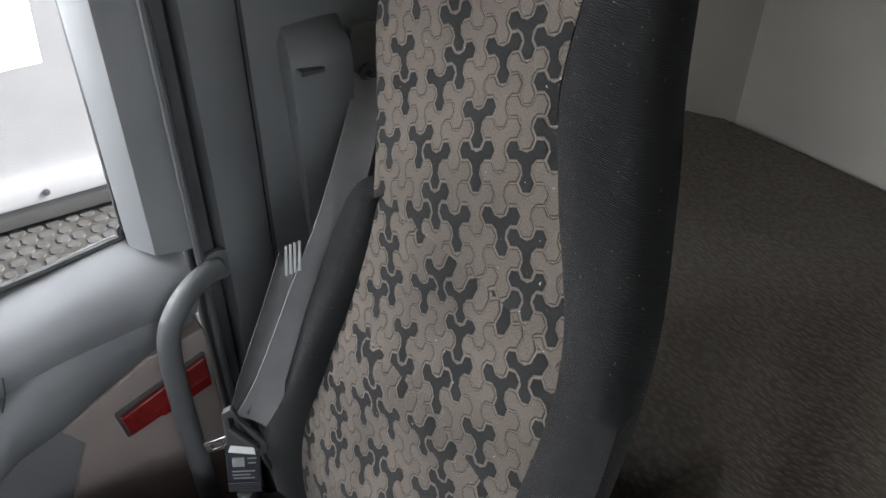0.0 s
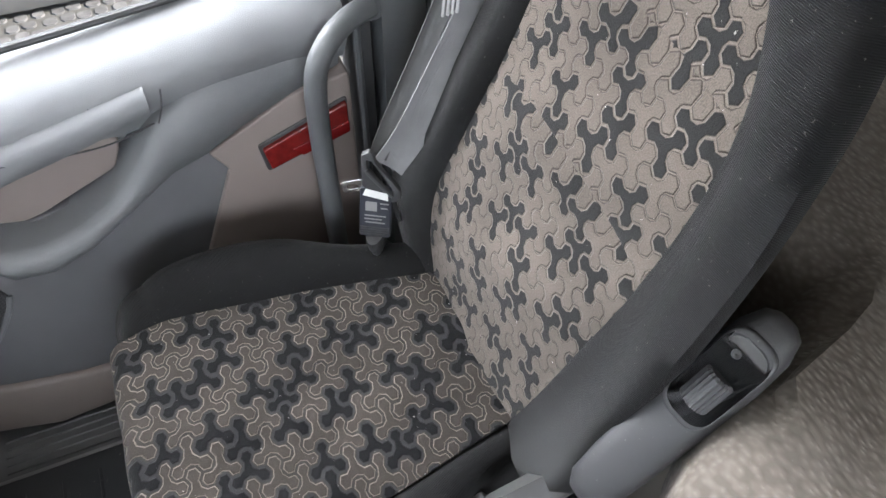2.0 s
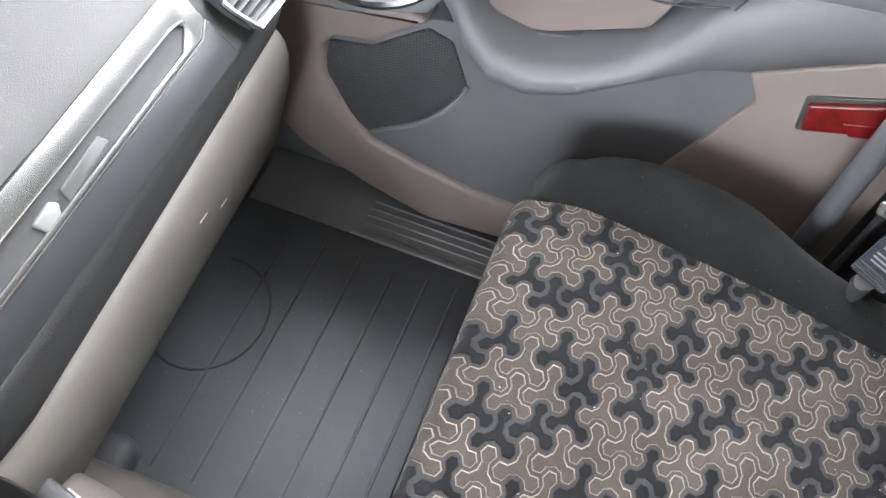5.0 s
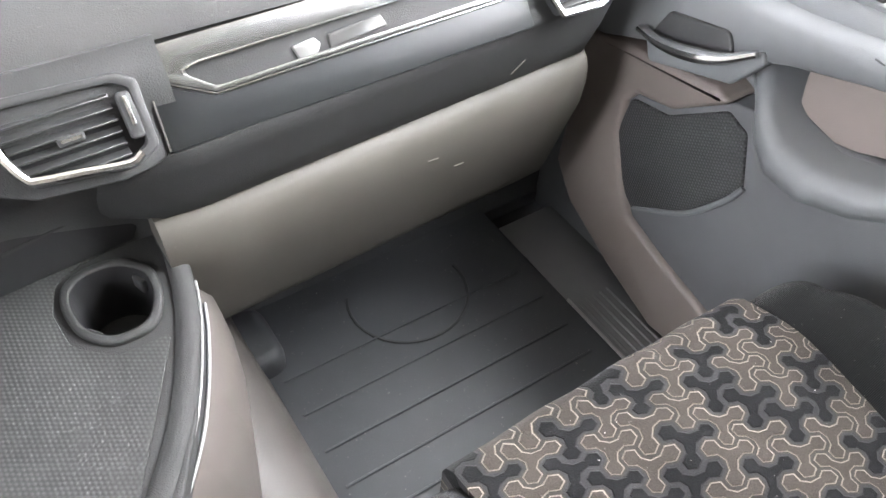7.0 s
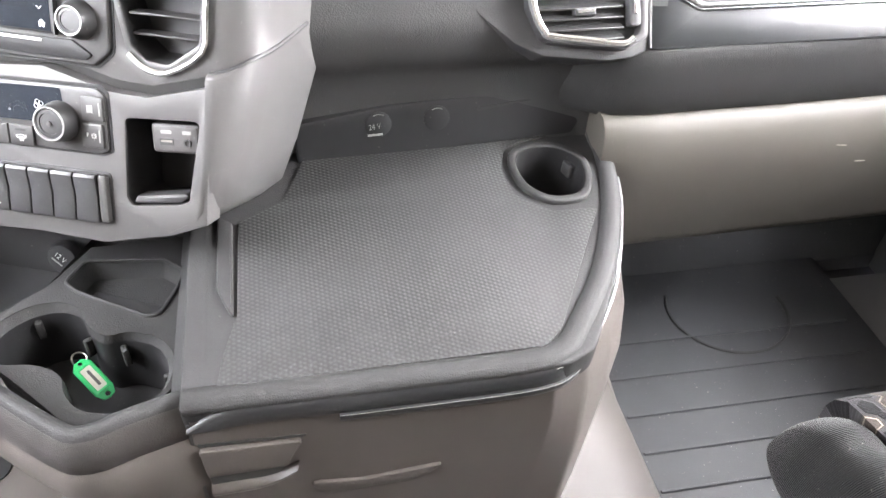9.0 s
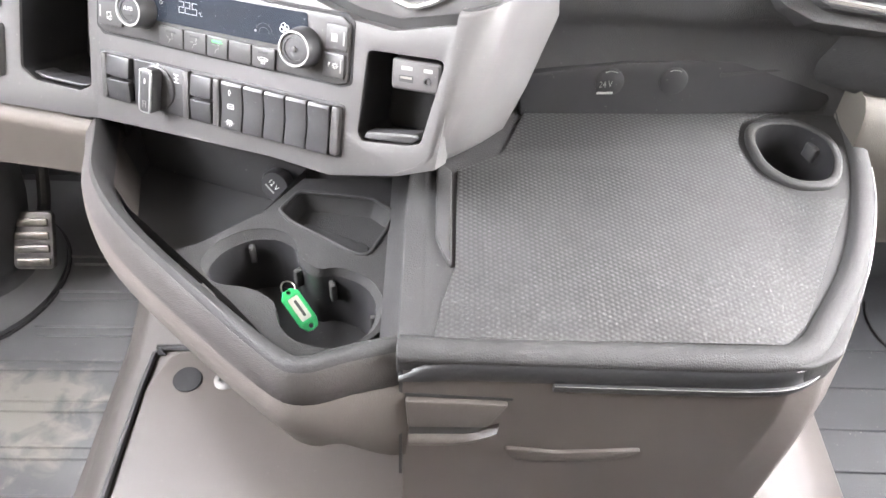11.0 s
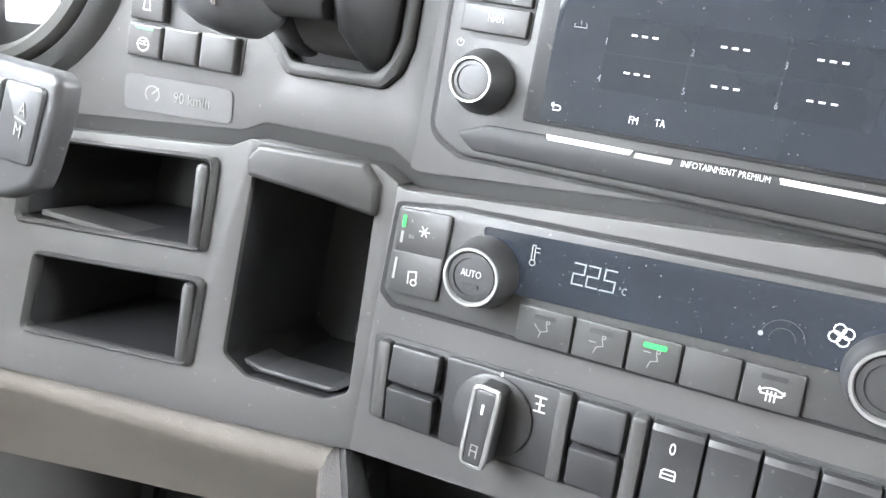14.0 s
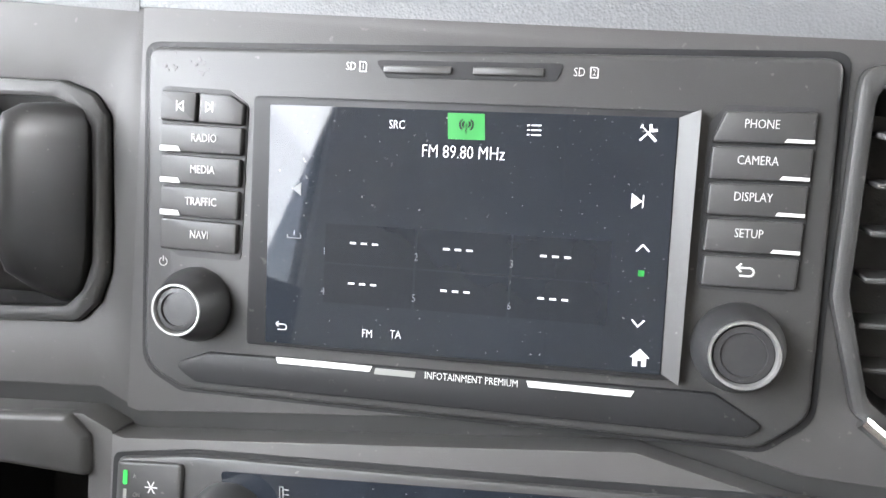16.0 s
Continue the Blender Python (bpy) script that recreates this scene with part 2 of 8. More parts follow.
def honeycomb(name, color, pitch, rough=0.5, depth=0.001, axes=(0, 1)):
    """Rubber with a raised hexagon grain."""
    m = mat(name, color, rough, wear=0.15, wscale=5, dust=0.03)
    nt = m.node_tree
    n, l = nt.nodes, nt.links
    tc = n.new("ShaderNodeTexCoord")
    sep = n.new("ShaderNodeSeparateXYZ")
    l.new(tc.outputs["Object"], sep.inputs[0])
    k = 2 * math.pi / pitch
    a = mth(nt, 'COSINE', mth(nt, 'MULTIPLY', sep.outputs[axes[0]], k))
    b = mth(nt, 'COSINE', mth(nt, 'ADD', mth(nt, 'MULTIPLY', sep.outputs[axes[0]], -k / 2), mth(nt, 'MULTIPLY', sep.outputs[axes[1]], k * 0.866)))
    c = mth(nt, 'COSINE', mth(nt, 'ADD', mth(nt, 'MULTIPLY', sep.outputs[axes[0]], -k / 2), mth(nt, 'MULTIPLY', sep.outputs[axes[1]], -k * 0.866)))
    hgt = mth(nt, 'ADD', mth(nt, 'ADD', a, b), c)
    bu = n.new("ShaderNodeBump")
    bu.inputs["Strength"].default_value = 0.6
    bu.inputs["Distance"].default_value = depth
    l.new(hgt, bu.inputs["Height"])
    l.new(bu.outputs[0], n["Principled BSDF"].inputs["Normal"])
    # relief shading put into the colour: darker between the cells, paler on their tops
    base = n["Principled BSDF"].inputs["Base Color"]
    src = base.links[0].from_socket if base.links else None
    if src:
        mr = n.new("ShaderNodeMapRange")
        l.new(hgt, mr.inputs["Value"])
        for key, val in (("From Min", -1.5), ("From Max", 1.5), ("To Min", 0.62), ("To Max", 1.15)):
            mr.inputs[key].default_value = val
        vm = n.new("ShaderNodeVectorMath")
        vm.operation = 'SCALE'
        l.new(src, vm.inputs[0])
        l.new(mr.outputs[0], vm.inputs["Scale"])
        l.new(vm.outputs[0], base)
    return m


def muddy(name, color, mud, at, size):
    """Rubber mat with a dried, streaky mud stain of its own shape."""
    m = mat(name, color, 0.55, grain=0.35, gscale=900, wear=0.25, wscale=7, dust=0.3)
    nt = m.node_tree
    n, l = nt.nodes, nt.links
    b = n["Principled BSDF"]
    old = b.inputs["Base Color"].links[0].from_socket
    tc = n.new("ShaderNodeTexCoord")
    mp = n.new("ShaderNodeMapping")
    mp.inputs["Location"].default_value = tuple(-a / s for a, s in zip(at, size))
    mp.inputs["Scale"].default_value = tuple(1 / s for s in size)
    l.new(tc.outputs["Object"], mp.inputs[0])
    gr = n.new("ShaderNodeTexGradient")
    gr.gradient_type = 'SPHERICAL'
    l.new(mp.outputs[0], gr.inputs[0])
    no = n.new("ShaderNodeTexNoise")
    no.inputs["Scale"].default_value = 26
    no.inputs["Detail"].default_value = 8
    no.inputs["Distortion"].default_value = 0.5
    l.new(tc.outputs["Object"], no.inputs["Vector"])
    mk = n.new("ShaderNodeMapRange")
    mk.inputs[1].default_value, mk.inputs[2].default_value = 0.62, 0.78
    l.new(mth(nt, 'ADD', mth(nt, 'MULTIPLY', gr.outputs[1], 0.55), mth(nt, 'MULTIPLY', no.outputs["Fac"], 0.75)), mk.inputs[0])
    mx = n.new("ShaderNodeMix")
    mx.data_type = 'RGBA'
    l.new(mth(nt, 'MULTIPLY', mk.outputs[0], 0.5), mx.inputs[0])
    l.new(old, mx.inputs[6])
    mx.inputs[7].default_value = (*mud, 1)
    l.new(mx.outputs[2], b.inputs["Base Color"])
    return m


DARK = mat("charcoal_plastic", (0.132, 0.136, 0.140), 0.5, grain=0.35, gscale=900, wear=0.12)
DARKER = mat("black_plastic", (0.034, 0.034, 0.035), 0.5, grain=0.2, gscale=1200, dust=0.12)
PANEL = mat("grey_panel_plastic", (0.064, 0.062, 0.061), 0.50, grain=0.07, gscale=2000, wear=0.08, dust=0.08)
SHELLM = mat("charcoal_shell_plastic", (0.045, 0.0445, 0.044), 0.42, grain=0.07, gscale=2200, wear=0.04, dust=0.12)
KEY = mat("black_key_plastic", (0.030, 0.030, 0.031), 0.40, spec=0.5, wear=0.15, wscale=40, dust=0.1)
KEYG = mat("grey_key_plastic", (0.047, 0.046, 0.045), 0.4, wear=0.15, wscale=40)
PILLARM = mat("dark_pillar_plastic", (0.070, 0.073, 0.076), 0.5, grain=0.3, gscale=900, wear=0.1)
CUPBAND = mat("pale_taupe_plastic", (0.086, 0.076, 0.069), 0.7, spec=0.3, grain=0.3, gscale=1000, wear=0.07, dust=0.05)
TUNNEL = mat("taupe_tunnel_plastic", (0.064, 0.057, 0.052), 0.5, grain=0.35, gscale=900, wear=0.08, dust=0.05)
BROWN = mat("brown_grey_plastic", (0.076, 0.066, 0.060), 0.45, grain=0.25, gscale=1100, wear=0.08, dust=0.05)
TRIMG = mat("dark_silver_trim", (0.26, 0.26, 0.255), 0.26, 0.85, wear=0.06)
BANDM = mat("smooth_charcoal_band", (0.021, 0.0215, 0.023), 0.42, wear=0.06, dust=0.06)
DASHM = mat("grained_dash_plastic", (0.024, 0.0238, 0.0238), 0.68, spec=0.35, grain=0.45, gscale=750, wear=0.12, dust=0.05)
VOID = mat("deep_black_plastic", (0.021, 0.021, 0.022), 0.5, spec=0.25, wear=0.1, dust=0.06)
BEIGE = mat("taupe_plastic", (0.122, 0.108, 0.094), 0.6, spec=0.35, grain=0.35, gscale=1000, wear=0.07, dust=0.05)
BEIGE2 = mat("warm_taupe_plastic", (0.182, 0.152, 0.137), 0.5, grain=0.3, gscale=1000, wear=0.07, dust=0.05)
CREAM = mat("cream_trim", (0.25, 0.228, 0.20), 0.8, grain=0.3, gscale=500, wear=0.06)
# Lining made paler than the cream trim to bounce more fill light
FILLWALL = mat("fill_bounce_lining", (0.46, 0.43, 0.39), 0.85, grain=0.3, gscale=500, wear=0.06)
STEPM = mat("worn_step_plastic", (0.13, 0.13, 0.132), 0.55, grain=0.3, gscale=900, wear=0.15, dust=0.1)
BOOTM = mat("dull_boot_rubber", (0.075, 0.076, 0.078), 0.6, wear=0.2, wscale=12)
FLANKM = mat("brown_charcoal_flank", (0.040, 0.036, 0.034), 0.6, grain=0.45, gscale=800, wear=0.08, dust=0.05)
RUBBER = mat("floor_rubber", (0.036, 0.038, 0.041), 0.6, grain=0.4, gscale=800, wear=0.25, wscale=5, dust=0.25)
MUDDY = muddy("floor_rubber_muddy", (0.135, 0.137, 0.138), (0.36, 0.335, 0.29), (-0.95, -0.10, 0.0), (0.24, 0.17, 0.2))
CHROME = mat("satin_chrome", (0.72, 0.72, 0.72), 0.22, 1.0, wear=0.05)
DIALRING = mat("silver_dial_ring", (0.36, 0.36, 0.355), 0.34, 0.7, wear=0.05)
DULLSTEEL = mat("dull_steel", (0.14, 0.135, 0.13), 0.5, 0.6, wear=0.3, wscale=60)
STEEL = mat("worn_steel", (0.23, 0.22, 0.20), 0.42, 1.0, wear=0.3, wscale=60)
GLOSSY = mat("gloss_black_trim", (0.020, 0.021, 0.022), 0.30, wear=0.05, spec=0.22)
SILVER = mat("silver_trim", (0.27, 0.27, 0.265), 0.34, 0.6, wear=0.05)
BELT = rib_fabric("belt_webbing", (0.17, 0.17, 0.172), 420.0, "UV", 0.0004, 0.1)
KNIT = rib_fabric("black_ribbed_knit", (0.0105, 0.0103, 0.0104), 190.0, "UV", 0.0008, 0.16, 0.09)
BACKFAB = tripod_fabric("beige_tripod_fabric", (0.092, 0.0785, 0.067), (0.018, 0.0175, 0.0175), (0.048, 0.040, 0.034), (0.112, 0.096, 0.082), (0.108, 0.093, 0.079), (0.2745, 0.4238), ((0.0342, 0.0048), (-0.0194, 0.0289)), (1, 10, 2, 12, 9, 4, 9, 5), 0.032, (0.40, 0.36, 0.20))
SEATFAB = tripod_fabric("charcoal_tripod_fabric", (0.033, 0.0275, 0.024), (0.0065, 0.0063, 0.0068), (0.122, 0.105, 0.088), (0.026, 0.023, 0.021), (0.022, 0.021, 0.022), (0.3749, 0.4131), ((0.0418, -0.0011), (-0.0204, 0.0303)), (8, 5, 3, 4, 12, 3, 4, 10), 0.034, (0.335, 0.29, 0.20))
BUNKFAB = quilt("brown_quilted_fabric", (0.135, 0.118, 0.101))
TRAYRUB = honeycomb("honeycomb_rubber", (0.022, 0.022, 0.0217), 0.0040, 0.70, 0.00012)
MESHGR = honeycomb("speaker_mesh", (0.042, 0.042, 0.043), 0.0045, 0.6, 0.0006, (1, 2))
DOORP = mat("door_pocket_plastic", (0.105, 0.105, 0.109), 0.55, grain=0.3, gscale=900, wear=0.1, dust=0.05)
PADM = mat("grained_top_pad", (0.055, 0.055, 0.054), 0.7, spec=0.25, grain=0.45, gscale=750, wear=0.1, dust=0.1)
KNEEM = mat("olive_taupe_plastic", (0.072, 0.066, 0.057), 0.55, spec=0.35, grain=0.35, gscale=1000, wear=0.07, dust=0.06)
WALLM = mat("grained_wall_plastic", (0.036, 0.036, 0.036), 0.66, grain=0.5, gscale=700, wear=0.1, dust=0.08)
RED = mat("red_reflector", (0.12, 0.010, 0.009), 0.18, wear=0.2, wscale=80)
ORANGE = mat("orange_button", (0.62, 0.24, 0.15), 0.4, wear=0.1)
GREENTAG = mat("green_tag_plastic", (0.01, 0.42, 0.13), 0.35, wear=0.1, wscale=40)
SCUFF = mat("scuffed_plastic", (0.085, 0.083, 0.080), 0.6, wear=0.3, wscale=300)
PAPER = mat("paper_insert", (0.55, 0.53, 0.47), 0.6, wear=0.15, wscale=60)
INK = mat("white_print", (0.62, 0.62, 0.60), 0.5, wear=0.05)
INKG = mat("grey_print", (0.22, 0.22, 0.21), 0.5, wear=0.05)
LED = mat("green_lamp", (0.02, 0.35, 0.06), 0.4, emit=((0.02, 0.8, 0.08), 0.14))
LCDW = mat("display_white", (0.5, 0.5, 0.5), 0.4, emit=((0.95, 0.97, 1.0), 0.16))
LCDG = mat("display_grey", (0.1, 0.1, 0.1), 0.4, emit=((0.5, 0.55, 0.6), 0.10))
LCDGREEN = mat("display_green", (0.01, 0.16, 0.03), 0.4, emit=((0.04, 0.72, 0.08), 0.05))
SCREEN = mat("dark_display_glass", (0.010, 0.012, 0.016), 0.035, wear=0.2, wscale=30, spec=0.6, emit=((0.28, 0.36, 0.48), 0.016), dust=0.35, dscale=700.0)
LABEL = mat("black_webbing_label", (0.02, 0.022, 0.03), 0.4, wear=0.3, wscale=200)
WHITE = mat("white_trailer_paint", (0.80, 0.80, 0.80), 0.4, wear=0.04)
COBBLE = mat("grey_cobble_stone", (0.18, 0.175, 0.165), 0.85, wear=0.35, wscale=9)
EARTH = mat("joint_sand", (0.13, 0.125, 0.11), 0.95, wear=0.3, wscale=3)
BLACKRUB = mat("black_seal_rubber", (0.026, 0.026, 0.027), 0.6, wear=0.1)
glass = bpy.data.materials.new("window_glass")
glass.use_nodes = True
gb = glass.node_tree.nodes["Principled BSDF"]
gb.inputs["Transmission Weight"].default_value = 1.0
gb.inputs["Roughness"].default_value = 0.0
gb.inputs["IOR"].default_value = 1.1
GLASS = glass


# ---- modelling helpers ----
I4 = Matrix.Identity(4)


def thing(name, label, category, group="", kind="", at=None):
    ob = new(name)
    ob.empty_display_size = 0.05
    if at:
        ob.location = at
        bpy.context.view_layer.update()
    return tagged(ob, label, category, group, kind)


def part(name, bm, material, parent=None, label="", smooth=38):
    if not bm.faces:
        bm.free()
        return None
    bmesh.ops.recalc_face_normals(bm, faces=bm.faces)
    me = bpy.data.meshes.new(name)
    flat = bm.faces.layers.int.get("flat")
    for fc in bm.faces:
        fc.smooth = len(fc.verts) <= 4 and not (flat and fc[flat])
    bm.to_mesh(me)
    bm.free()
    me.set_sharp_from_angle(angle=radians(smooth))
    me.materials.append(material)
    ob = new(name, me)
    if parent is not None:
        ob.parent = parent
        ob.matrix_parent_inverse = Matrix.Translation(parent.location).inverted() if parent.parent is None else I4
    if label:
        ob["label"] = label
    return ob


def add(bm, other, m=I4):
    bmesh.ops.transform(other, matrix=m, verts=other.verts)
    me = bpy.data.meshes.new("tmp")
    other.to_mesh(me)
    other.free()
    bm.from_mesh(me)
    bpy.data.meshes.remove(me)
    return bm


def rpoly(pts, r, n=4):
    """Polygon with rounded corners; r is one radius or one a corner."""
    out, k = [], len(pts)
    for i in range(k):
        p, a, b = Vector(pts[i]), Vector(pts[i - 1]), Vector(pts[(i + 1) % k])
        ri = r[i] if isinstance(r, (list, tuple)) else r
        da, db = a - p, b - p
        la, lb = da.length, db.length
        if ri <= 0 or la < 1e-6 or lb < 1e-6:
            out.append(tuple(p))
            continue
        c = max(-0.999, min(0.999, da.dot(db) / la / lb))
        half = math.acos(c) / 2
        t = min(ri / math.tan(half), la * 0.48, lb * 0.48)
        p0, p1 = p + da / la * t, p + db / lb * t
        for j in range(n + 1):
            w = j / n
            out.append(tuple(p0 * (1 - w) ** 2 + p * 2 * w * (1 - w) + p1 * w * w))
    return out


def chaikin(pts, n=2):
    """Closed outline with its corners cut twice, for soft moulded shapes."""
    for _ in range(n):
        pts = [tuple(a * (1 - w) + b * w for a, b in zip(p, q)) for p, q in zip(pts, pts[1:] + pts[:1]) for w in (0.22, 0.78)]
    return pts


def rrect(cx, cy, w, h, r, n=4, deg=0.0):
    pts = rpoly([(-w / 2, -h / 2), (w / 2, -h / 2), (w / 2, h / 2), (-w / 2, h / 2)], r, n)
    c, s = math.cos(radians(deg)), math.sin(radians(deg))
    return [(cx + x * c - y * s, cy + x * s + y * c) for x, y in pts]


def inset(poly, d):
    """Outline moved inwards by d; corners tighter than d close to a point."""
    k = len(poly)
    out = []
    for i in range(k):
        a, p, b = Vector(poly[i - 1]), Vector(poly[i]), Vector(poly[(i + 1) % k])
        e, f = (p - a), (b - p)
        e = e.normalized() if e.length > 1e-9 else f.normalized()
        f = f.normalized() if f.length > 1e-9 else e
        n1, n2 = Vector((-e.y, e.x)), Vector((-f.y, f.x))
        out.append(p + (n1 + n2) / max(0.35, 1 + n1.dot(n2)) * d)
    bad = [(out[(i + 1) % k] - out[i]).dot(Vector(poly[(i + 1) % k]) - Vector(poly[i])) <= 0 for i in range(k)]
    if all(bad):
        return [tuple(p) for p in out]
    start = next(i for i in range(k) if not bad[i - 1])
    i = 0
    while i < k:
        run = [(start + i) % k]
        while bad[run[-1]] and len(run) < k:
            run.append((run[-1] + 1) % k)
        if len(run) > 1:
            c = sum((out[j] for j in run), Vector((0, 0))) / len(run)
            for j in run:
                out[j] = c.copy()
        i += len(run)
    return [tuple(p) for p in out]


def flag_flat(bm):
    """Marks the large level faces of a plate or block, which keep flat shading."""
    bm.normal_update()
    flat = bm.faces.layers.int.new("flat")
    for fc in bm.faces:
        fc[flat] = 1 if max(abs(c) for c in fc.normal) > 0.9999 and abs(fc.normal.z) > 0.9999 else 0


def prism(poly, z0, z1, m=I4, bevel=0.0, seg=2, holes=(), both=False, sharp_x=None, tidy=True):
    """A plate with the outline poly between two heights, with holes and rounded upper edges."""
    if bevel and not holes and not both and sharp_x is None:
        pts = list(poly)
        if sum(a[0] * b[1] - b[0] * a[1] for a, b in zip(pts, pts[1:] + pts[:1])) < 0:
            pts.reverse()
        bv = min(bevel, (z1 - z0) * 0.95)
        rows = [[(x, y, z0) for x, y in pts]]
        for q in range(seg + 1):
            a = q / seg * math.pi / 2
            rows.append([(x, y, z1 - bv + bv * math.sin(a)) for x, y in inset(pts, bv * (1 - math.cos(a)) + 1e-9)])
        bm = loft(rows)
        bmesh.ops.remove_doubles(bm, verts=bm.verts, dist=1e-7)
        flag_flat(bm)
        bmesh.ops.transform(bm, matrix=m, verts=bm.verts)
        return bm
    bm = bmesh.new()
    loops = [list(poly)] + [list(h) for h in holes]
    edges = []
    for lp in loops:
        vs = [bm.verts.new((x, y, z0)) for x, y in lp]
        for i in range(len(vs)):
            edges.append(bm.edges.new((vs[i - 1], vs[i])))
    if holes:
        bmesh.ops.triangle_fill(bm, edges=edges, use_beauty=True)
        if tidy:
            bmesh.ops.dissolve_limit(bm, angle_limit=0.01, verts=bm.verts, edges=[e for e in bm.edges if len(e.link_faces) == 2])
    else:
        bm.faces.new([e.verts[1] for e in edges])
    g = bmesh.ops.extrude_face_region(bm, geom=bm.faces[:])
    top = [v for v in g["geom"] if isinstance(v, bmesh.types.BMVert)]
    for v in top:
        v.co.z = z1
    bmesh.ops.recalc_face_normals(bm, faces=bm.faces)
    if bevel:
        def rim(e):
            zs = [v.co.z for v in e.verts]
            ok = all(abs(z - z1) < 1e-7 for z in zs) or (both and all(abs(z - z0) < 1e-7 for z in zs))
            if sharp_x is not None and all(abs(v.co.x - sharp_x) < 1e-5 for v in e.verts):
                return False
            return ok and len(e.link_faces) == 2 and e.calc_face_angle(0) > 0.6
        bmesh.ops.bevel(bm, geom=[e for e in bm.edges if rim(e)], offset=bevel, segments=seg, affect='EDGES', profile=0.5, clamp_overlap=True)
    flag_flat(bm)
    bmesh.ops.transform(bm, matrix=m, verts=bm.verts)
    return bm


def loft(rings, m=I4, cap=True, closed=True):
    bm = bmesh.new()
    vs = [[bm.verts.new(p) for p in r] for r in rings]
    k = len(rings[0])
    for i in range(len(vs) - 1):
        for j in range(k if closed else k - 1):
            a, b = vs[i][j], vs[i][(j + 1) % k]
            c, d = vs[i + 1][(j + 1) % k], vs[i + 1][j]
            bm.faces.new((a, b, c, d))
    if cap and closed:
        bm.faces.new(vs[0][::-1])
        bm.faces.new(vs[-1])
    bmesh.ops.transform(bm, matrix=m, verts=bm.verts)
    return bm


def sheet(fn, us, vs, uvfn=None, thick=0.0, m=I4):
    """A grid surface fn(u, v); uvfn gives its texture place in metres; thick sinks a closed back."""
    bm = bmesh.new()
    lay = bm.loops.layers.uv.new("UVMap")
    g = [[bm.verts.new(fn(u, v)) for v in vs] for u in us]
    tex = {}
    for i, u in enumerate(us):
        for j, v in enumerate(vs):
            tex[g[i][j]] = uvfn(u, v) if uvfn else (u, v)
    for i in range(len(us) - 1):
        for j in range(len(vs) - 1):
            f = bm.faces.new((g[i][j], g[i + 1][j], g[i + 1][j + 1], g[i][j + 1]))
            for lp in f.loops:
                lp[lay].uv = tex[lp.vert]
    if thick:
        bm.normal_update()
        bmesh.ops.solidify(bm, geom=bm.faces[:], thickness=thick)
    bmesh.ops.transform(bm, matrix=m, verts=bm.verts)
    return bm


def lin(a, b, n):
    return [a + (b - a) * i / (n - 1) for i in range(n)]


def interp(x, table):
    """Smooth value at x from rows (x, value)."""
    if x <= table[0][0]:
        return table[0][1]
    for (a, va), (b, vb) in zip(table, table[1:]):
        if x <= b:
            w = (x - a) / (b - a)
            w = w * w * (3 - 2 * w)
            return va + (vb - va) * w
    return table[-1][1]


def glide(x, table):
    """Value at x from rows (x, value), with an even slope through the rows."""
    if x <= table[0][0]:
        return table[0][1]
    if x >= table[-1][0]:
        return table[-1][1]
    k = next(i for i in range(len(table) - 1) if x <= table[i + 1][0])

    def slope(i):
        a, b = table[max(0, i - 1)], table[min(len(table) - 1, i + 1)]
        return (b[1] - a[1]) / (b[0] - a[0])
    (x0, v0), (x1, v1) = table[k], table[k + 1]
    d = x1 - x0
    w = (x - x0) / d
    return v0 * (2 * w ** 3 - 3 * w * w + 1) + slope(k) * d * (w ** 3 - 2 * w * w + w) + v1 * (3 * w * w - 2 * w ** 3) + slope(k + 1) * d * (w ** 3 - w * w)


def curve_pts(pts, n=8):
    """Catmull-Rom through points."""
    P = [Vector(p) for p in pts]
    P = [P[0] * 2 - P[1]] + P + [P[-1] * 2 - P[-2]]
    out = []
    for i in range(1, len(P) - 2):
        for k in range(n):
            t = k / n
            a, b, c, d = P[i - 1:i + 3]
            out.append(0.5 * ((2 * b) + (c - a) * t + (2 * a - 5 * b + 4 * c - d) * t * t + (3 * b - a - 3 * c + d) * t ** 3))
    return out + [P[-2]]


def tube(pts, r, n=12, flat=1.0, smooth=8):
    path = curve_pts(pts, smooth) if smooth else [Vector(p) for p in pts]
    rings, up = [], Vector((0.01, 0.02, 1))
    side = None
    for i, p in enumerate(path):
        d = (path[min(i + 1, len(path) - 1)] - path[max(i - 1, 0)]).normalized()
        s = d.cross(up) if side is None else side - d * side.dot(d)
        if s.length < 1e-4:
            s = d.cross(Vector((1, 0, 0)))
        side = s.normalized()
        w = d.cross(side)
        rr = r(i / (len(path) - 1)) if callable(r) else r
        rings.append([tuple(p + side * math.cos(a) * rr + w * math.sin(a) * rr * flat) for a in [2 * math.pi * k / n for k in range(n)]])
    return loft(rings)


def lathe(prof, m=I4, n=28, cap=True):
    """Turned shape from rows (radius, height)."""
    rings = [[(r * math.cos(2 * math.pi * k / n), r * math.sin(2 * math.pi * k / n), z) for k in range(n)] for r, z in prof]
    return loft(rings, m, cap)


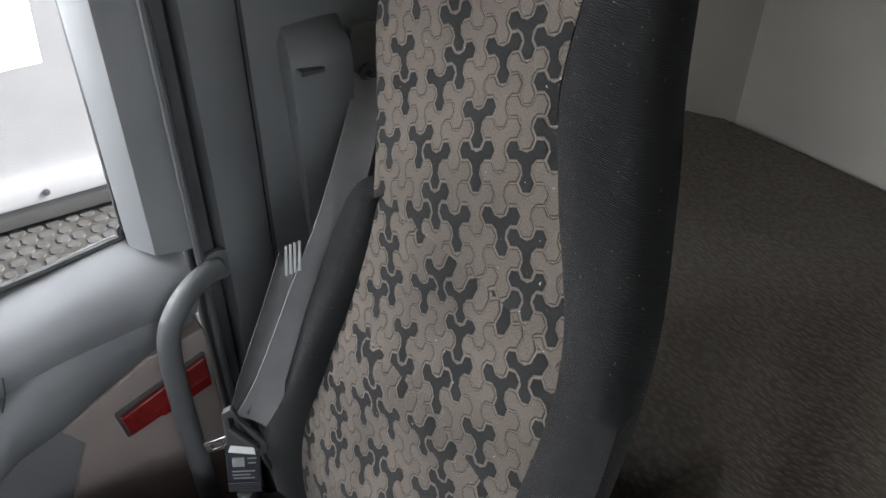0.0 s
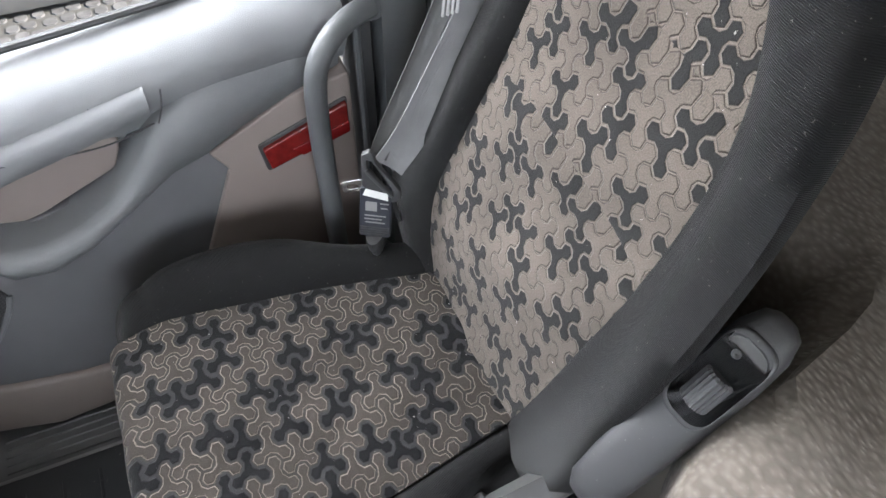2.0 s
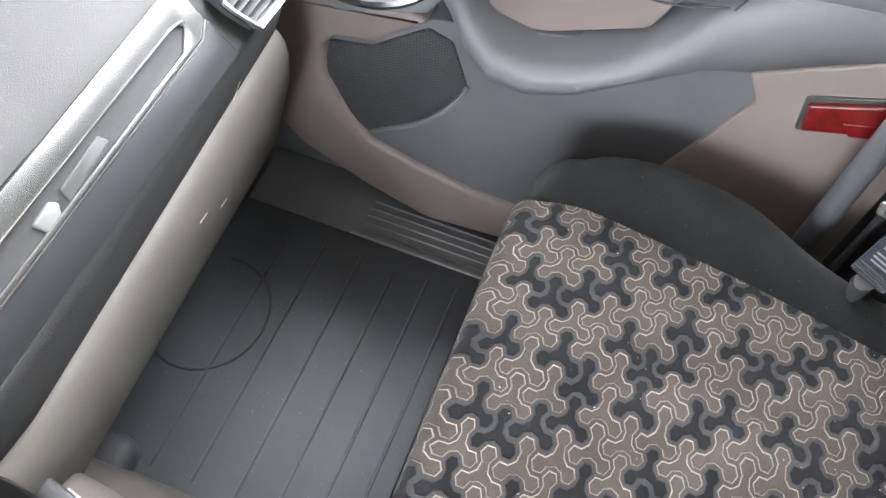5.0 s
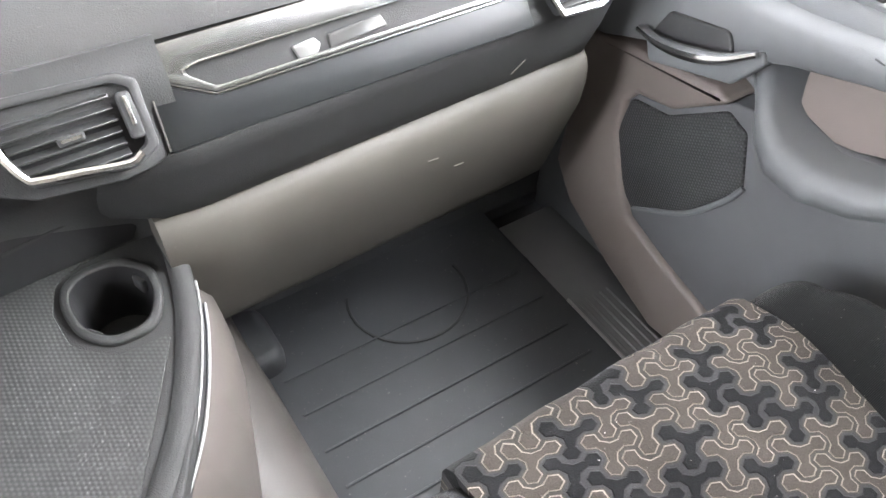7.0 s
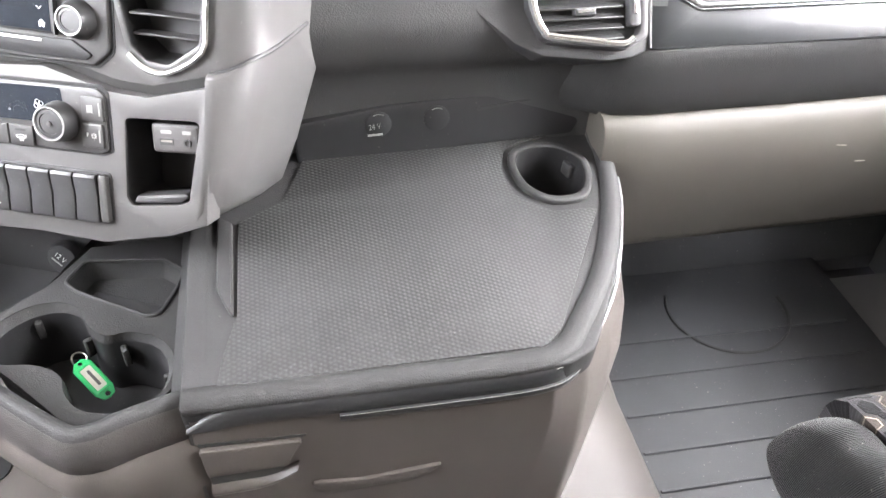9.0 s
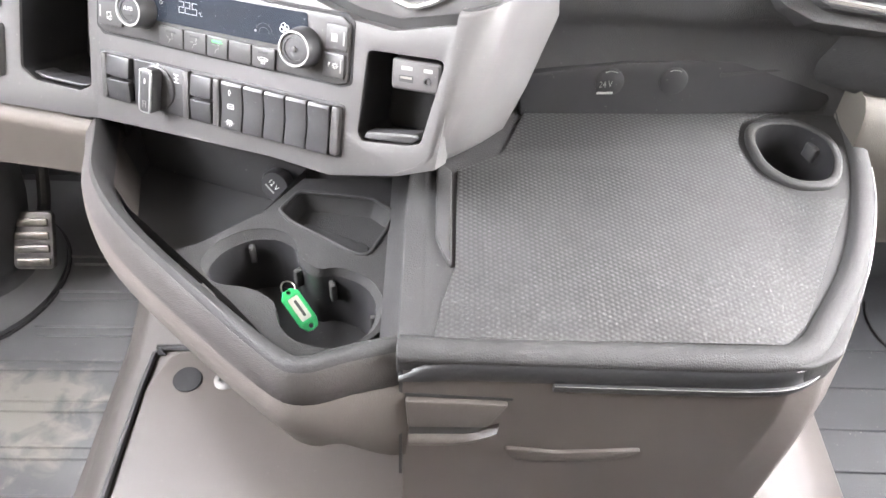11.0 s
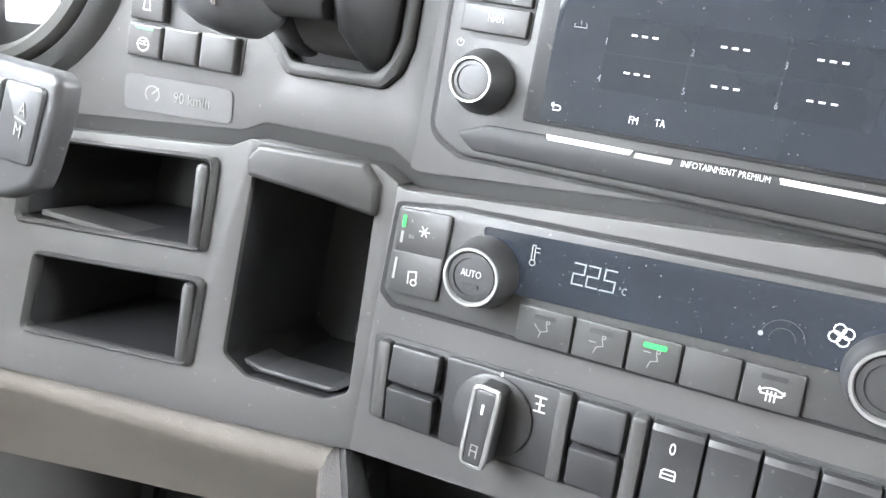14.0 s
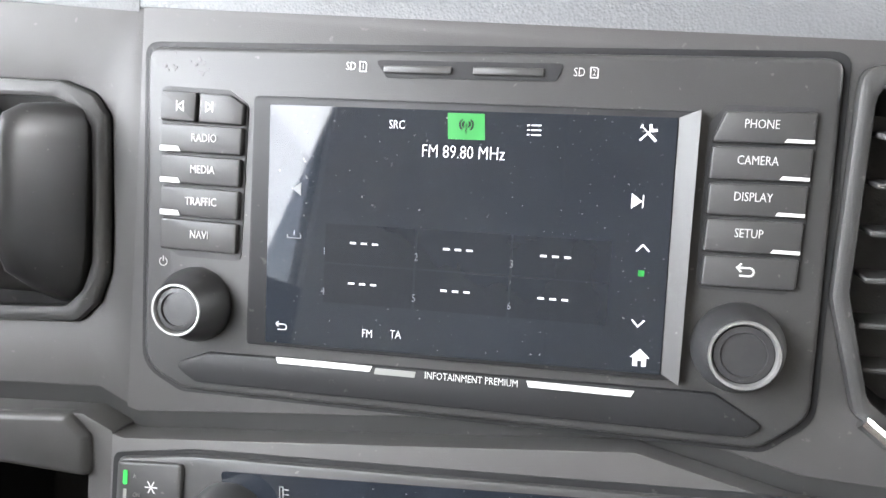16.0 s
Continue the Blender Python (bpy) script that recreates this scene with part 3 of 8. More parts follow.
def letters(s, size, m, material, parent, align='CENTER', name="lettering", extrude=0.00015, bold=0.0):
    cu = bpy.data.curves.new(name, 'FONT')
    cu.body, cu.size, cu.align_x, cu.align_y = s, size, align, 'CENTER'
    cu.extrude, cu.resolution_u, cu.offset = extrude, 2, bold - 0.010 * size
    tmp = new("tmp_text", cu)
    bpy.context.view_layer.update()
    me = bpy.data.meshes.new_from_object(tmp.evaluated_get(bpy.context.evaluated_depsgraph_get()))
    bpy.data.objects.remove(tmp)
    me.transform(m @ Matrix.Diagonal((0.77, 1.0, 1, 1)))
    me.materials.clear()
    me.materials.append(material)
    me.name = name
    ob = new(name, me)
    if parent is not None:
        ob.parent = parent
    return ob


def stroke(segs, w, z, m, z1=None):
    """Flat line icons: a list of polylines drawn with width w."""
    bm = bmesh.new()
    for pl in segs:
        for a, b in zip(pl, pl[1:]):
            a, b = Vector((*a, 0)), Vector((*b, 0))
            d = b - a
            if d.length < 1e-7:
                continue
            d.normalize()
            s = Vector((-d.y, d.x, 0)) * w / 2
            e = d * w / 2
            q = [a - e + s, a - e - s, b + e - s, b + e + s]
            lo = [bm.verts.new((p.x, p.y, z)) for p in q]
            bm.faces.new(lo)
    bmesh.ops.transform(bm, matrix=m, verts=bm.verts)
    return bm


def arc(cx, cy, r, a0, a1, n=10):
    return [(cx + r * math.cos(radians(a0 + (a1 - a0) * i / n)), cy + r * math.sin(radians(a0 + (a1 - a0) * i / n))) for i in range(n + 1)]


def box(x0, x1, y0, y1, z0, z1, bevel=0.0, seg=2, m=I4):
    bm = bmesh.new()
    bmesh.ops.create_cube(bm, size=1)
    for v in bm.verts:
        v.co = Vector(((x0 + x1) / 2 + v.co.x * (x1 - x0), (y0 + y1) / 2 + v.co.y * (y1 - y0), (z0 + z1) / 2 + v.co.z * (z1 - z0)))
    if bevel:
        bmesh.ops.bevel(bm, geom=bm.edges[:], offset=bevel, segments=seg, affect='EDGES', profile=0.5, clamp_overlap=True)
    bmesh.ops.transform(bm, matrix=m, verts=bm.verts)
    return bm


def frame_m(o, u, v):
    """A local frame: origin, first axis, rough second axis."""
    u = Vector(u).normalized()
    n = u.cross(Vector(v)).normalized()
    v = n.cross(u)
    return Matrix(((u.x, v.x, n.x, o[0]), (u.y, v.y, n.y, o[1]), (u.z, v.z, n.z, o[2]), (0, 0, 0, 1)))

# ---- the cab: shell, floor, windows ----
XL, XR, YR, YF, ZT = -1.42, 0.80, -1.76, 0.62, 1.75


def shell():
    cab = thing("cab_shell", "grey lined truck cab shell with windows all round", "cab", kind="structure")
    part("wall_rear", box(XL, XR, YR - 0.04, YR, -0.02, ZT, 0), FILLWALL, cab)
    part("ceiling", box(XL, XR, YR, YF, ZT, ZT + 0.04), FILLWALL, cab)
    # driver's side, with its window
    part("wall_driver_side", box(XL - 0.04, XL, YR, -0.79, -0.02, ZT), FILLWALL, cab)
    part("wall_driver_low", box(XL - 0.04, XL, -0.79, YF, -0.02, 0.86), DARK, cab)
    part("wall_driver_top", box(XL - 0.04, XL, -0.79, YF, 1.55, ZT), FILLWALL, cab)
    part("wall_driver_front", box(XL - 0.04, XL, 0.30, YF, 0.86, 1.55), DARK, cab)
    # windscreen surround
    # Unseen top wall hangs low to keep windscreen light off the upper rear
    part("unseen_light_header", box(XL, XR, YF, YF + 0.04, 1.27, ZT), FILLWALL, cab)
    part("wall_front_low", box(XL, XR, YF, YF + 0.04, -0.02, 0.80), DARKER, cab)
    part("pillar_front", box(XR - 0.05, XR + 0.04, YF - 0.30, YF + 0.04, 0.80, ZT, 0.02), DARK, cab)
    part("pillar_front", box(XL - 0.04, XL + 0.05, YF - 0.30, YF + 0.04, 0.86, ZT, 0.02), DARK, cab)
    g = part("windscreen_glass", box(XL, XR, YF + 0.01, YF + 0.016, 0.80, 1.27), GLASS, cab)
    g.visible_shadow = False
    g = part("driver_window_glass", box(XL - 0.02, XL - 0.015, -0.79, 0.30, 0.86, 1.55), GLASS, cab)
    g.visible_shadow = False
    # passenger's side above the window and behind the door
    part("wall_passenger_top", box(XR, XR + 0.04, -0.78, YF, 1.55, ZT), FILLWALL, cab)
    part("wall_passenger_front", box(XR, XR + 0.04, 0.16, YF, -0.02, 1.55), DARK, cab)
    # closed firewall below the dash
    part("firewall", box(XL, XR, 0.42, 0.46, -0.02, 0.80), DARKER, cab)
    return cab


shell()


def side_wall():
    """Cream lined wall beside the bunk, with a padded board leaning on its corner."""
    w = thing("wall_bunk_side", "cream fabric lined wall beside the bunk", "wall", kind="structure")
    part("panel", box(0.70, 0.84, -1.76, -1.16, 0.0, ZT, 0.01), CREAM, w)
    part("corner_cove", loft([[(0.70, -1.76, z), (0.58, -1.76, z), (0.60, -1.742, z), (0.655, -1.715, z), (0.692, -1.66, z), (0.70, -1.60, z)] for z in (0.5, ZT)]), CREAM, w)
    part("skirting_piping", tube([(0.70, -1.20, 0.765), (0.695, -1.58, 0.765), (0.66, -1.70, 0.765), (0.58, -1.745, 0.765), (0.2, -1.75, 0.765), (-1.40, -1.75, 0.765)], 0.011, 8), DARKER, w)


side_wall()


def floors():
    fl = thing("floor", "ribbed black rubber mat on the cab floor", "floor", kind="structure")
    part("floor_pan", box(XL, XR, YR, 0.43, -0.06, -0.005), DARKER, fl)
    # driver's mat: ribs are double ridges across
    part("driver_mat", box(-1.36, -0.775, -0.62, 0.40, -0.02, 0.0, 0.004), MUDDY, fl)
    for i, y in enumerate((0.205, 0.128, 0.056, -0.010, -0.080, -0.153, -0.225, -0.297, -0.369)):
        x0 = (-0.968, -0.965, -0.972, -1.02, -1.10, -1.15, -1.15, -1.15, -1.15)[i]
        for dy in (0.0, -0.017):
            part("mat_rib", tube([(x0 + (0.0 if dy == 0 else 0.01), y + dy, 0.0015), (-0.81, y + dy + 0.005, 0.0015)], 0.0032, 6, smooth=0), MUDDY, fl)
    # passenger's mat with a round cut
    part("passenger_mat", box(0.10, 0.635, -0.335, 0.40, 0.03, 0.055, 0.005), RUBBER, fl)
    for i, y in enumerate((0.013, -0.055, -0.124, -0.187, -0.247, -0.300)):
        part("mat_groove_ridge", tube([(0.15, y, 0.056), (0.60, y - 0.004, 0.056)], 0.0028, 6, smooth=0), RUBBER, fl)
    ring = [(0.405 + 0.105 * math.cos(a), 0.062 + 0.098 * math.sin(a), 0.056) for a in [math.pi * (0.85 + 1.2 * k / 20) for k in range(21)]]
    part("round_cut", tube(ring, 0.0028, 6, smooth=0), BLACKRUB, fl)
    part("mat_edge_piping", tube([(0.63, -0.338, 0.054), (0.205, -0.342, 0.054), (0.19, -0.36, 0.052), (0.19, -0.75, 0.05)], 0.0045, 8, smooth=0), BLACKRUB, fl)
    part("raised_corner", prism(rrect(0.130, 0.09, 0.085, 0.12, 0.03), 0.05, 0.098, bevel=0.02, seg=3), RUBBER, fl)
    part("seat_plinth_mat", box(0.10, 0.66, -0.98, -0.345, 0.02, 0.05, 0.004), RUBBER, fl)
    # door step with ribs and a bright edge strip
    part("door_step", box(0.638, 0.80, -0.62, 0.12, -0.02, 0.045, 0.006), STEPM, fl)
    for k in range(5):
        part("step_rib", tube([(0.655 + 0.016 * k, -0.52, 0.047), (0.655 + 0.016 * k, -0.10, 0.047)], 0.003, 6, smooth=0), STEPM, fl)
    part("step_strip", tube([(0.636, -0.55, 0.058), (0.634, -0.09, 0.058)], 0.0032, 6, smooth=0), SILVER, fl)
    # toe board under the passenger's knee panel
    part("toe_board", loft([[(x, 0.16, 0.05), (x, 0.40, 0.30), (x, 0.42, 0.30), (x, 0.42, 0.02), (x, 0.16, 0.02)] for x in (0.10, 0.80)]), RUBBER, fl)


floors()


def tunnel():
    """Taupe engine tunnel under the console, with a screwed cover plate."""
    t = thing("engine_tunnel", "taupe moulded engine tunnel cover below the console", "tunnel cover")
    rings = []
    for y, zt in ((0.38, 0.30), (0.10, 0.26), (-0.12, 0.185), (-0.35, 0.17), (-0.90, 0.17)):
        sec = [(-0.80, 0.0), (-0.775, 0.10), (-0.745, zt - 0.03), (-0.715, zt), (0.03, zt), (0.092, zt - 0.02), (0.124, 0.10), (0.146, 0.0)]
        rings.append([(x, y, z) for x, z in sec])
    part("cover", loft(rings), TUNNEL, t, smooth=60)
    m = frame_m((-0.592, -0.325, 0.176), (1, 0, 0), (0, 1, 0.06))
    part("inspection_plate", prism(rpoly([(-0.115, -0.30), (0.33, -0.30), (0.33, 0.20), (-0.085, 0.20), (-0.105, 0.15)], 0.03, 5), -0.01, 0.004, m, 0.004), BROWN, t, "brown grey cover plate with rounded corner")
    part("plate_seam", tube([m @ Vector(p) for p in ((-0.122, -0.30, 0.0), (-0.112, 0.15, 0.0), (-0.098, 0.196, 0.0), (-0.07, 0.206, 0.0), (0.33, 0.206, 0.0))], 0.004, 6, smooth=3), BLACKRUB, t)
    p = part("plug", lathe([(0.0165, 0), (0.0165, 0.003), (0.013, 0.0035), (0.0, 0.0025)], m @ pose(-0.060, 0.159, 0.003), 20), VOID, t, "black rubber plug")
    part("screw", lathe([(0.013, 0), (0.013, 0.002), (0.009, 0.0045), (0.006, 0.0045), (0.005, 0.002), (0.0, 0.002)], m @ pose(-0.017, 0.160, 0.003), 20), DULLSTEEL, t, "steel screw with a recessed head")


tunnel()


# ---- passenger's dashboard ----
def dash():
    d = thing("dashboard", "charcoal dashboard with taupe knee panel on the passenger side", "dashboard")
    xs = lin(-0.36, 0.68, 24)

    def strip(name, prof, material, x0, x1, label=""):
        part(name, loft([[(x, y, z) for y, z in prof] for x in (x0, x1)]), material, d, label, 50)
    strip("top_pad", [(0.60, 0.79), (0.32, 0.757), (0.058, 0.7316), (0.003, 0.7215), (-0.0155, 0.7095), (-0.021, 0.698), (0.01, 0.685), (0.60, 0.60)], PADM, -0.42, 0.66, "grained grey top pad")
    strip("driver_top_pad", [(0.60, 0.86), (0.40, 0.82), (0.25, 0.80), (0.215, 0.785), (0.21, 0.77), (0.26, 0.74), (0.60, 0.66)], DASHM, -1.40, -0.42)
    part("fascia", loft([[(x, y + 0.02 * (x - 0.3), z + 0.012 * (x - 0.3)) for y, z in ((-0.021, 0.697), (-0.0526, 0.652), (-0.071, 0.6235), (-0.071, 0.617), (0.03, 0.56), (0.05, 0.69))] for x in (0.058, 0.625)]), DASHM, d, "", 50)

    def sink(x):
        return interp(x, [(-0.10, 1.0), (-0.02, 0.85), (0.02, 0.35), (0.05, 0.0)])

    def lip(x):
        """Upright grained band between the trim strip and the knee panel."""
        ys, zs, yk, zk = -0.084 + 0.04 * x, 0.617 + 0.024 * x, -0.080 + 0.08 * x, 0.537 - 0.028 * x
        prof = [(ys + 0.014, zs + 0.003), (ys + 0.002, zs + 0.001), (ys - 0.001, zs - 0.006), (ys * 0.8 + yk * 0.2 - 0.001, zs * 0.75 + zk * 0.25), (ys * 0.4 + yk * 0.6 - 0.001, zs * 0.4 + zk * 0.6), (yk + 0.002, zk + 0.008), (yk + 0.014, zk - 0.002), (0.03, zk - 0.002), (0.03, zs)]
        return [(x, y + sink(x) * (-0.016 - y if y < 0 else 0.0), z) for y, z in prof]
    part("lower_lip", loft([lip(x) for x in (-0.16, -0.12, -0.08, -0.04, -0.02, 0.0, 0.02, 0.04, 0.08, 0.18, 0.42, 0.60)] + [[(0.622, y + 0.012, z) for x, y, z in lip(0.612)]]), DASHM, d, "grained charcoal lip", 45)

    # taupe knee panel
    def knee(x, k):
        yk, zk, yb, zb = -0.080 + 0.08 * x, 0.537 - 0.028 * x, -0.036 + 0.06 * x, 0.313 - 0.028 * x
        prof = [(yk + 0.018, zk + 0.006), (yk + 0.004, zk + 0.004), (yk - 0.005, zk - 0.004), (yk - 0.010, zk - 0.016), (yk - 0.0125, zk - 0.035), (yk - 0.0095, zk - 0.072), (yb, zb + 0.012), (yb + 0.004, zb), (yb + 0.018, zb - 0.006), (0.04, zb + 0.03), (0.03, zk)]
        return [(x, y + k, z) for y, z in prof]
    part("knee_panel", loft([knee(x, k) for x, k in ((0.030, 0.002), (0.034, 0.0), (0.10, 0.0), (0.25, 0.0), (0.40, 0.0), (0.55, 0.0), (0.600, 0.001), (0.612, 0.006), (0.618, 0.016))]), KNEEM, d, "taupe knee panel with small scratches", 60)
    for a, b in (((0.402, -0.0585, 0.447), (0.388, -0.0585, 0.4475)), ((0.478, -0.0590, 0.572), (0.462, -0.0560, 0.556)), ((0.36, -0.0630, 0.476), (0.345, -0.0640, 0.478))):
        part("scratch", tube([a, b], 0.0006, 5, smooth=0), CREAM, d)
    # wall behind the tray, below and beside the air vent
    w = sheet(lambda u, v: (u, interp(v, [(0.49, -0.024), (0.555, -0.022), (0.585, -0.028), (0.620, -0.044), (0.640, -0.047), (0.665, -0.040), (0.703, -0.017)]), v), lin(-0.38, 0.080, 16), lin(0.47, 0.703, 24), thick=-0.012)
    part("centre_wall", w, WALLM, d, "grained grey panel behind the tray")
    # raised contour round the vent
    m = frame_m((-0.0158, -0.0570, 0.6482), (1, 0.02, 0.012), (0, 0.55, 0.83)) @ Matrix.Scale(0.925, 4)
    part("vent_surround", prism(rpoly([(-0.170, 0.062), (-0.142, 0.050), (-0.111, 0.012), (-0.069, -0.024), (-0.040, -0.038), (0.034, -0.047), (0.060, -0.045), (0.0815, -0.0385), (0.0815, 0.055)], 0.012, 4), -0.060, 0.003, m, 0.004), WALLM, d)
    # storage strip with lid, silver upper band and gloss lower band
    recess = rpoly([(0.1186, 0.0290), (0.1363, 0.0350), (0.480, 0.0330), (0.496, 0.0240), (0.470, 0.0075), (0.146, 0.0085)], 0.004, 3)
    part("upper_trim", prism(rpoly([(0.0885, 0.060), (0.0896, 0.0318), (0.1427, 0.0033), (0.500, 0.0013), (0.520, 0.012), (0.520, 0.060)], 0.003, 3), -0.01, 0.005, m, 0.0015, holes=[recess]), TRIMG, d, "satin silver trim band with a lid recess")
    part("recess_back", prism(recess, -0.008, -0.003, m), GLOSSY, d, "gloss black lid in the trim band")
    part("recess_lip", tube([m @ Vector(p) for p in ((0.120, 0.0270, 0.0052), (0.1363, 0.0345, 0.0056), (0.30, 0.0338, 0.0056), (0.478, 0.0325, 0.0056), (0.494, 0.0245, 0.0052))], 0.0011, 6, smooth=2), CHROME, d)
    part("lower_fascia", prism(rpoly([(0.0840, 0.030), (0.0885, 0.0285), (0.1425, 0.0), (0.500, -0.0018), (0.524, 0.009), (0.528, -0.0420), (0.0835, -0.0385)], 0.003, 3), -0.01, 0.0040, m, 0.002), GLOSSY, d, "gloss black lower trim panel")
    part("trim_line", tube([m @ Vector(p) for p in ((0.0880, 0.0312, 0.0045), (0.1426, 0.0016, 0.0048), (0.30, 0.0007, 0.0048), (0.500, -0.0003, 0.0048), (0.521, 0.0105, 0.0045))], 0.0010, 6, smooth=0), CHROME, d, "thin bright trim line")
    part("lid_catch", prism(rpoly([(0.272, 0.0225), (0.336, 0.0255), (0.342, 0.0115), (0.270, 0.0075)], 0.003, 3), -0.003, 0.004, m, 0.002), KEYG, d, "grey lid catch")
    # Raised silver patch stands for a bright reflection on the lid
    part("lid_glint", prism(rpoly([(0.2300, 0.0215), (0.2560, 0.0235), (0.2620, 0.0155), (0.2560, 0.0080), (0.2350, 0.0060)], 0.003, 3), -0.003, 0.0045, m, 0.002), SILVER, d, "silver patch for a reflection on the lid")
    part("seam", tube([m @ Vector(p) for p in ((0.0862, 0.058, 0.004), (0.0835, 0.0, 0.004), (0.0815, -0.036, 0.004))], 0.0016, 6, smooth=2), CHROME, d)
    return d


dash()


def vent(at_m, w, h, poly, bright):
    v = thing("air_vent", "black air vent with slats in a silver frame", "air vent", "dashboard vents")
    at_m = at_m @ pose(0, 0, 0.010)
    inner = [(x * 0.86, y * 0.82) for x, y in poly]
    part("frame", prism(poly, -0.02, 0.008, at_m, 0.003, holes=[inner]), DARKER, v)
    part("backing", prism(inner, -0.0075, -0.0062, at_m), VOID, v)
    path = [at_m @ Vector((x * 0.92, y * 0.90, 0.0085)) for x, y in bright]
    part("trim_edge", tube(path, 0.0038, 8, smooth=3), CHROME, v, "satin chrome edge")
    for k in range(6):
        y = -h * 0.34 + h * 0.135 * k
        wl = 0.34 + 0.02 * k
        part("slat", box(-w * wl, w * 0.30, y - 0.0011, y + 0.0011, -0.0062, 0.0045, 0.0006, 1, at_m @ pose(0, y, 0, 30, 0, 0) @ pose(0, -y, 0)), DARKER, v)
    part("tab", prism(rrect(-0.002, 0.0, 0.024, 0.009, 0.003), -0.004, 0.006, at_m, 0.002), DARKER, v)
    part("tab_mark", prism(rrect(-0.002, 0.0, 0.018, 0.003, 0.001), 0.006, 0.0068, at_m), CHROME, v, "silver mark")
    part("wheel_slot", prism(rrect(w * 0.385, 0.004, 0.013, h * 0.55, 0.005), -0.004, 0.008, at_m, 0.002), DARKER, v)
    part("thumb_wheel", prism(rrect(w * 0.385, 0.008, 0.004, h * 0.34, 0.0015), 0.008, 0.0095, at_m, 0.0006), CHROME, v, "silver thumb wheel")
    return v


VENTP = rpoly([(-0.066, 0.036), (-0.058, 0.002), (-0.042, -0.034), (0.035, -0.038), (0.062, -0.020), (0.064, 0.030), (0.05, 0.038)], 0.010, 4)
VENTB = [(-0.068, 0.020), (-0.062, 0.0), (-0.046, -0.034), (-0.036, -0.038), (0.03, -0.040), (0.050, -0.028)]
VENTL = rpoly([(-0.066, 0.047), (-0.065, 0.006), (-0.052, -0.025), (-0.040, -0.031), (0.040, -0.042), (0.066, -0.030), (0.069, 0.033), (0.054, 0.043), (-0.048, 0.050)], 0.008, 4)
VENTLB = [(-0.0665, 0.026), (-0.0635, 0.0), (-0.0535, -0.022), (-0.0440, -0.0270), (-0.005, -0.0330), (0.038, -0.0400), (0.0530, -0.0340)]
vent(frame_m((-0.0093, -0.0545, 0.6515), (1, 0.02, 0.012), (0, 0.55, 0.83)) @ Matrix.Scale(0.925, 4), 0.136, 0.080, VENTL, VENTLB)
vent(frame_m((0.538, -0.0480, 0.6510), (1, 0.02, 0.012), (0, 0.55, 0.83)) @ Matrix.Scale(0.925, 4), 0.118, 0.075, [(x * 0.9, y) for x, y in VENTP], [(x * 0.9, y) for x, y in VENTB])


# ---- tray console ----
def trayz(y):
    return 0.4849 + (y + 0.1844) * 0.0787


TRAYM = frame_m((0, 0, trayz(0)), (1, 0, 0), (0, 1, 0.0787))


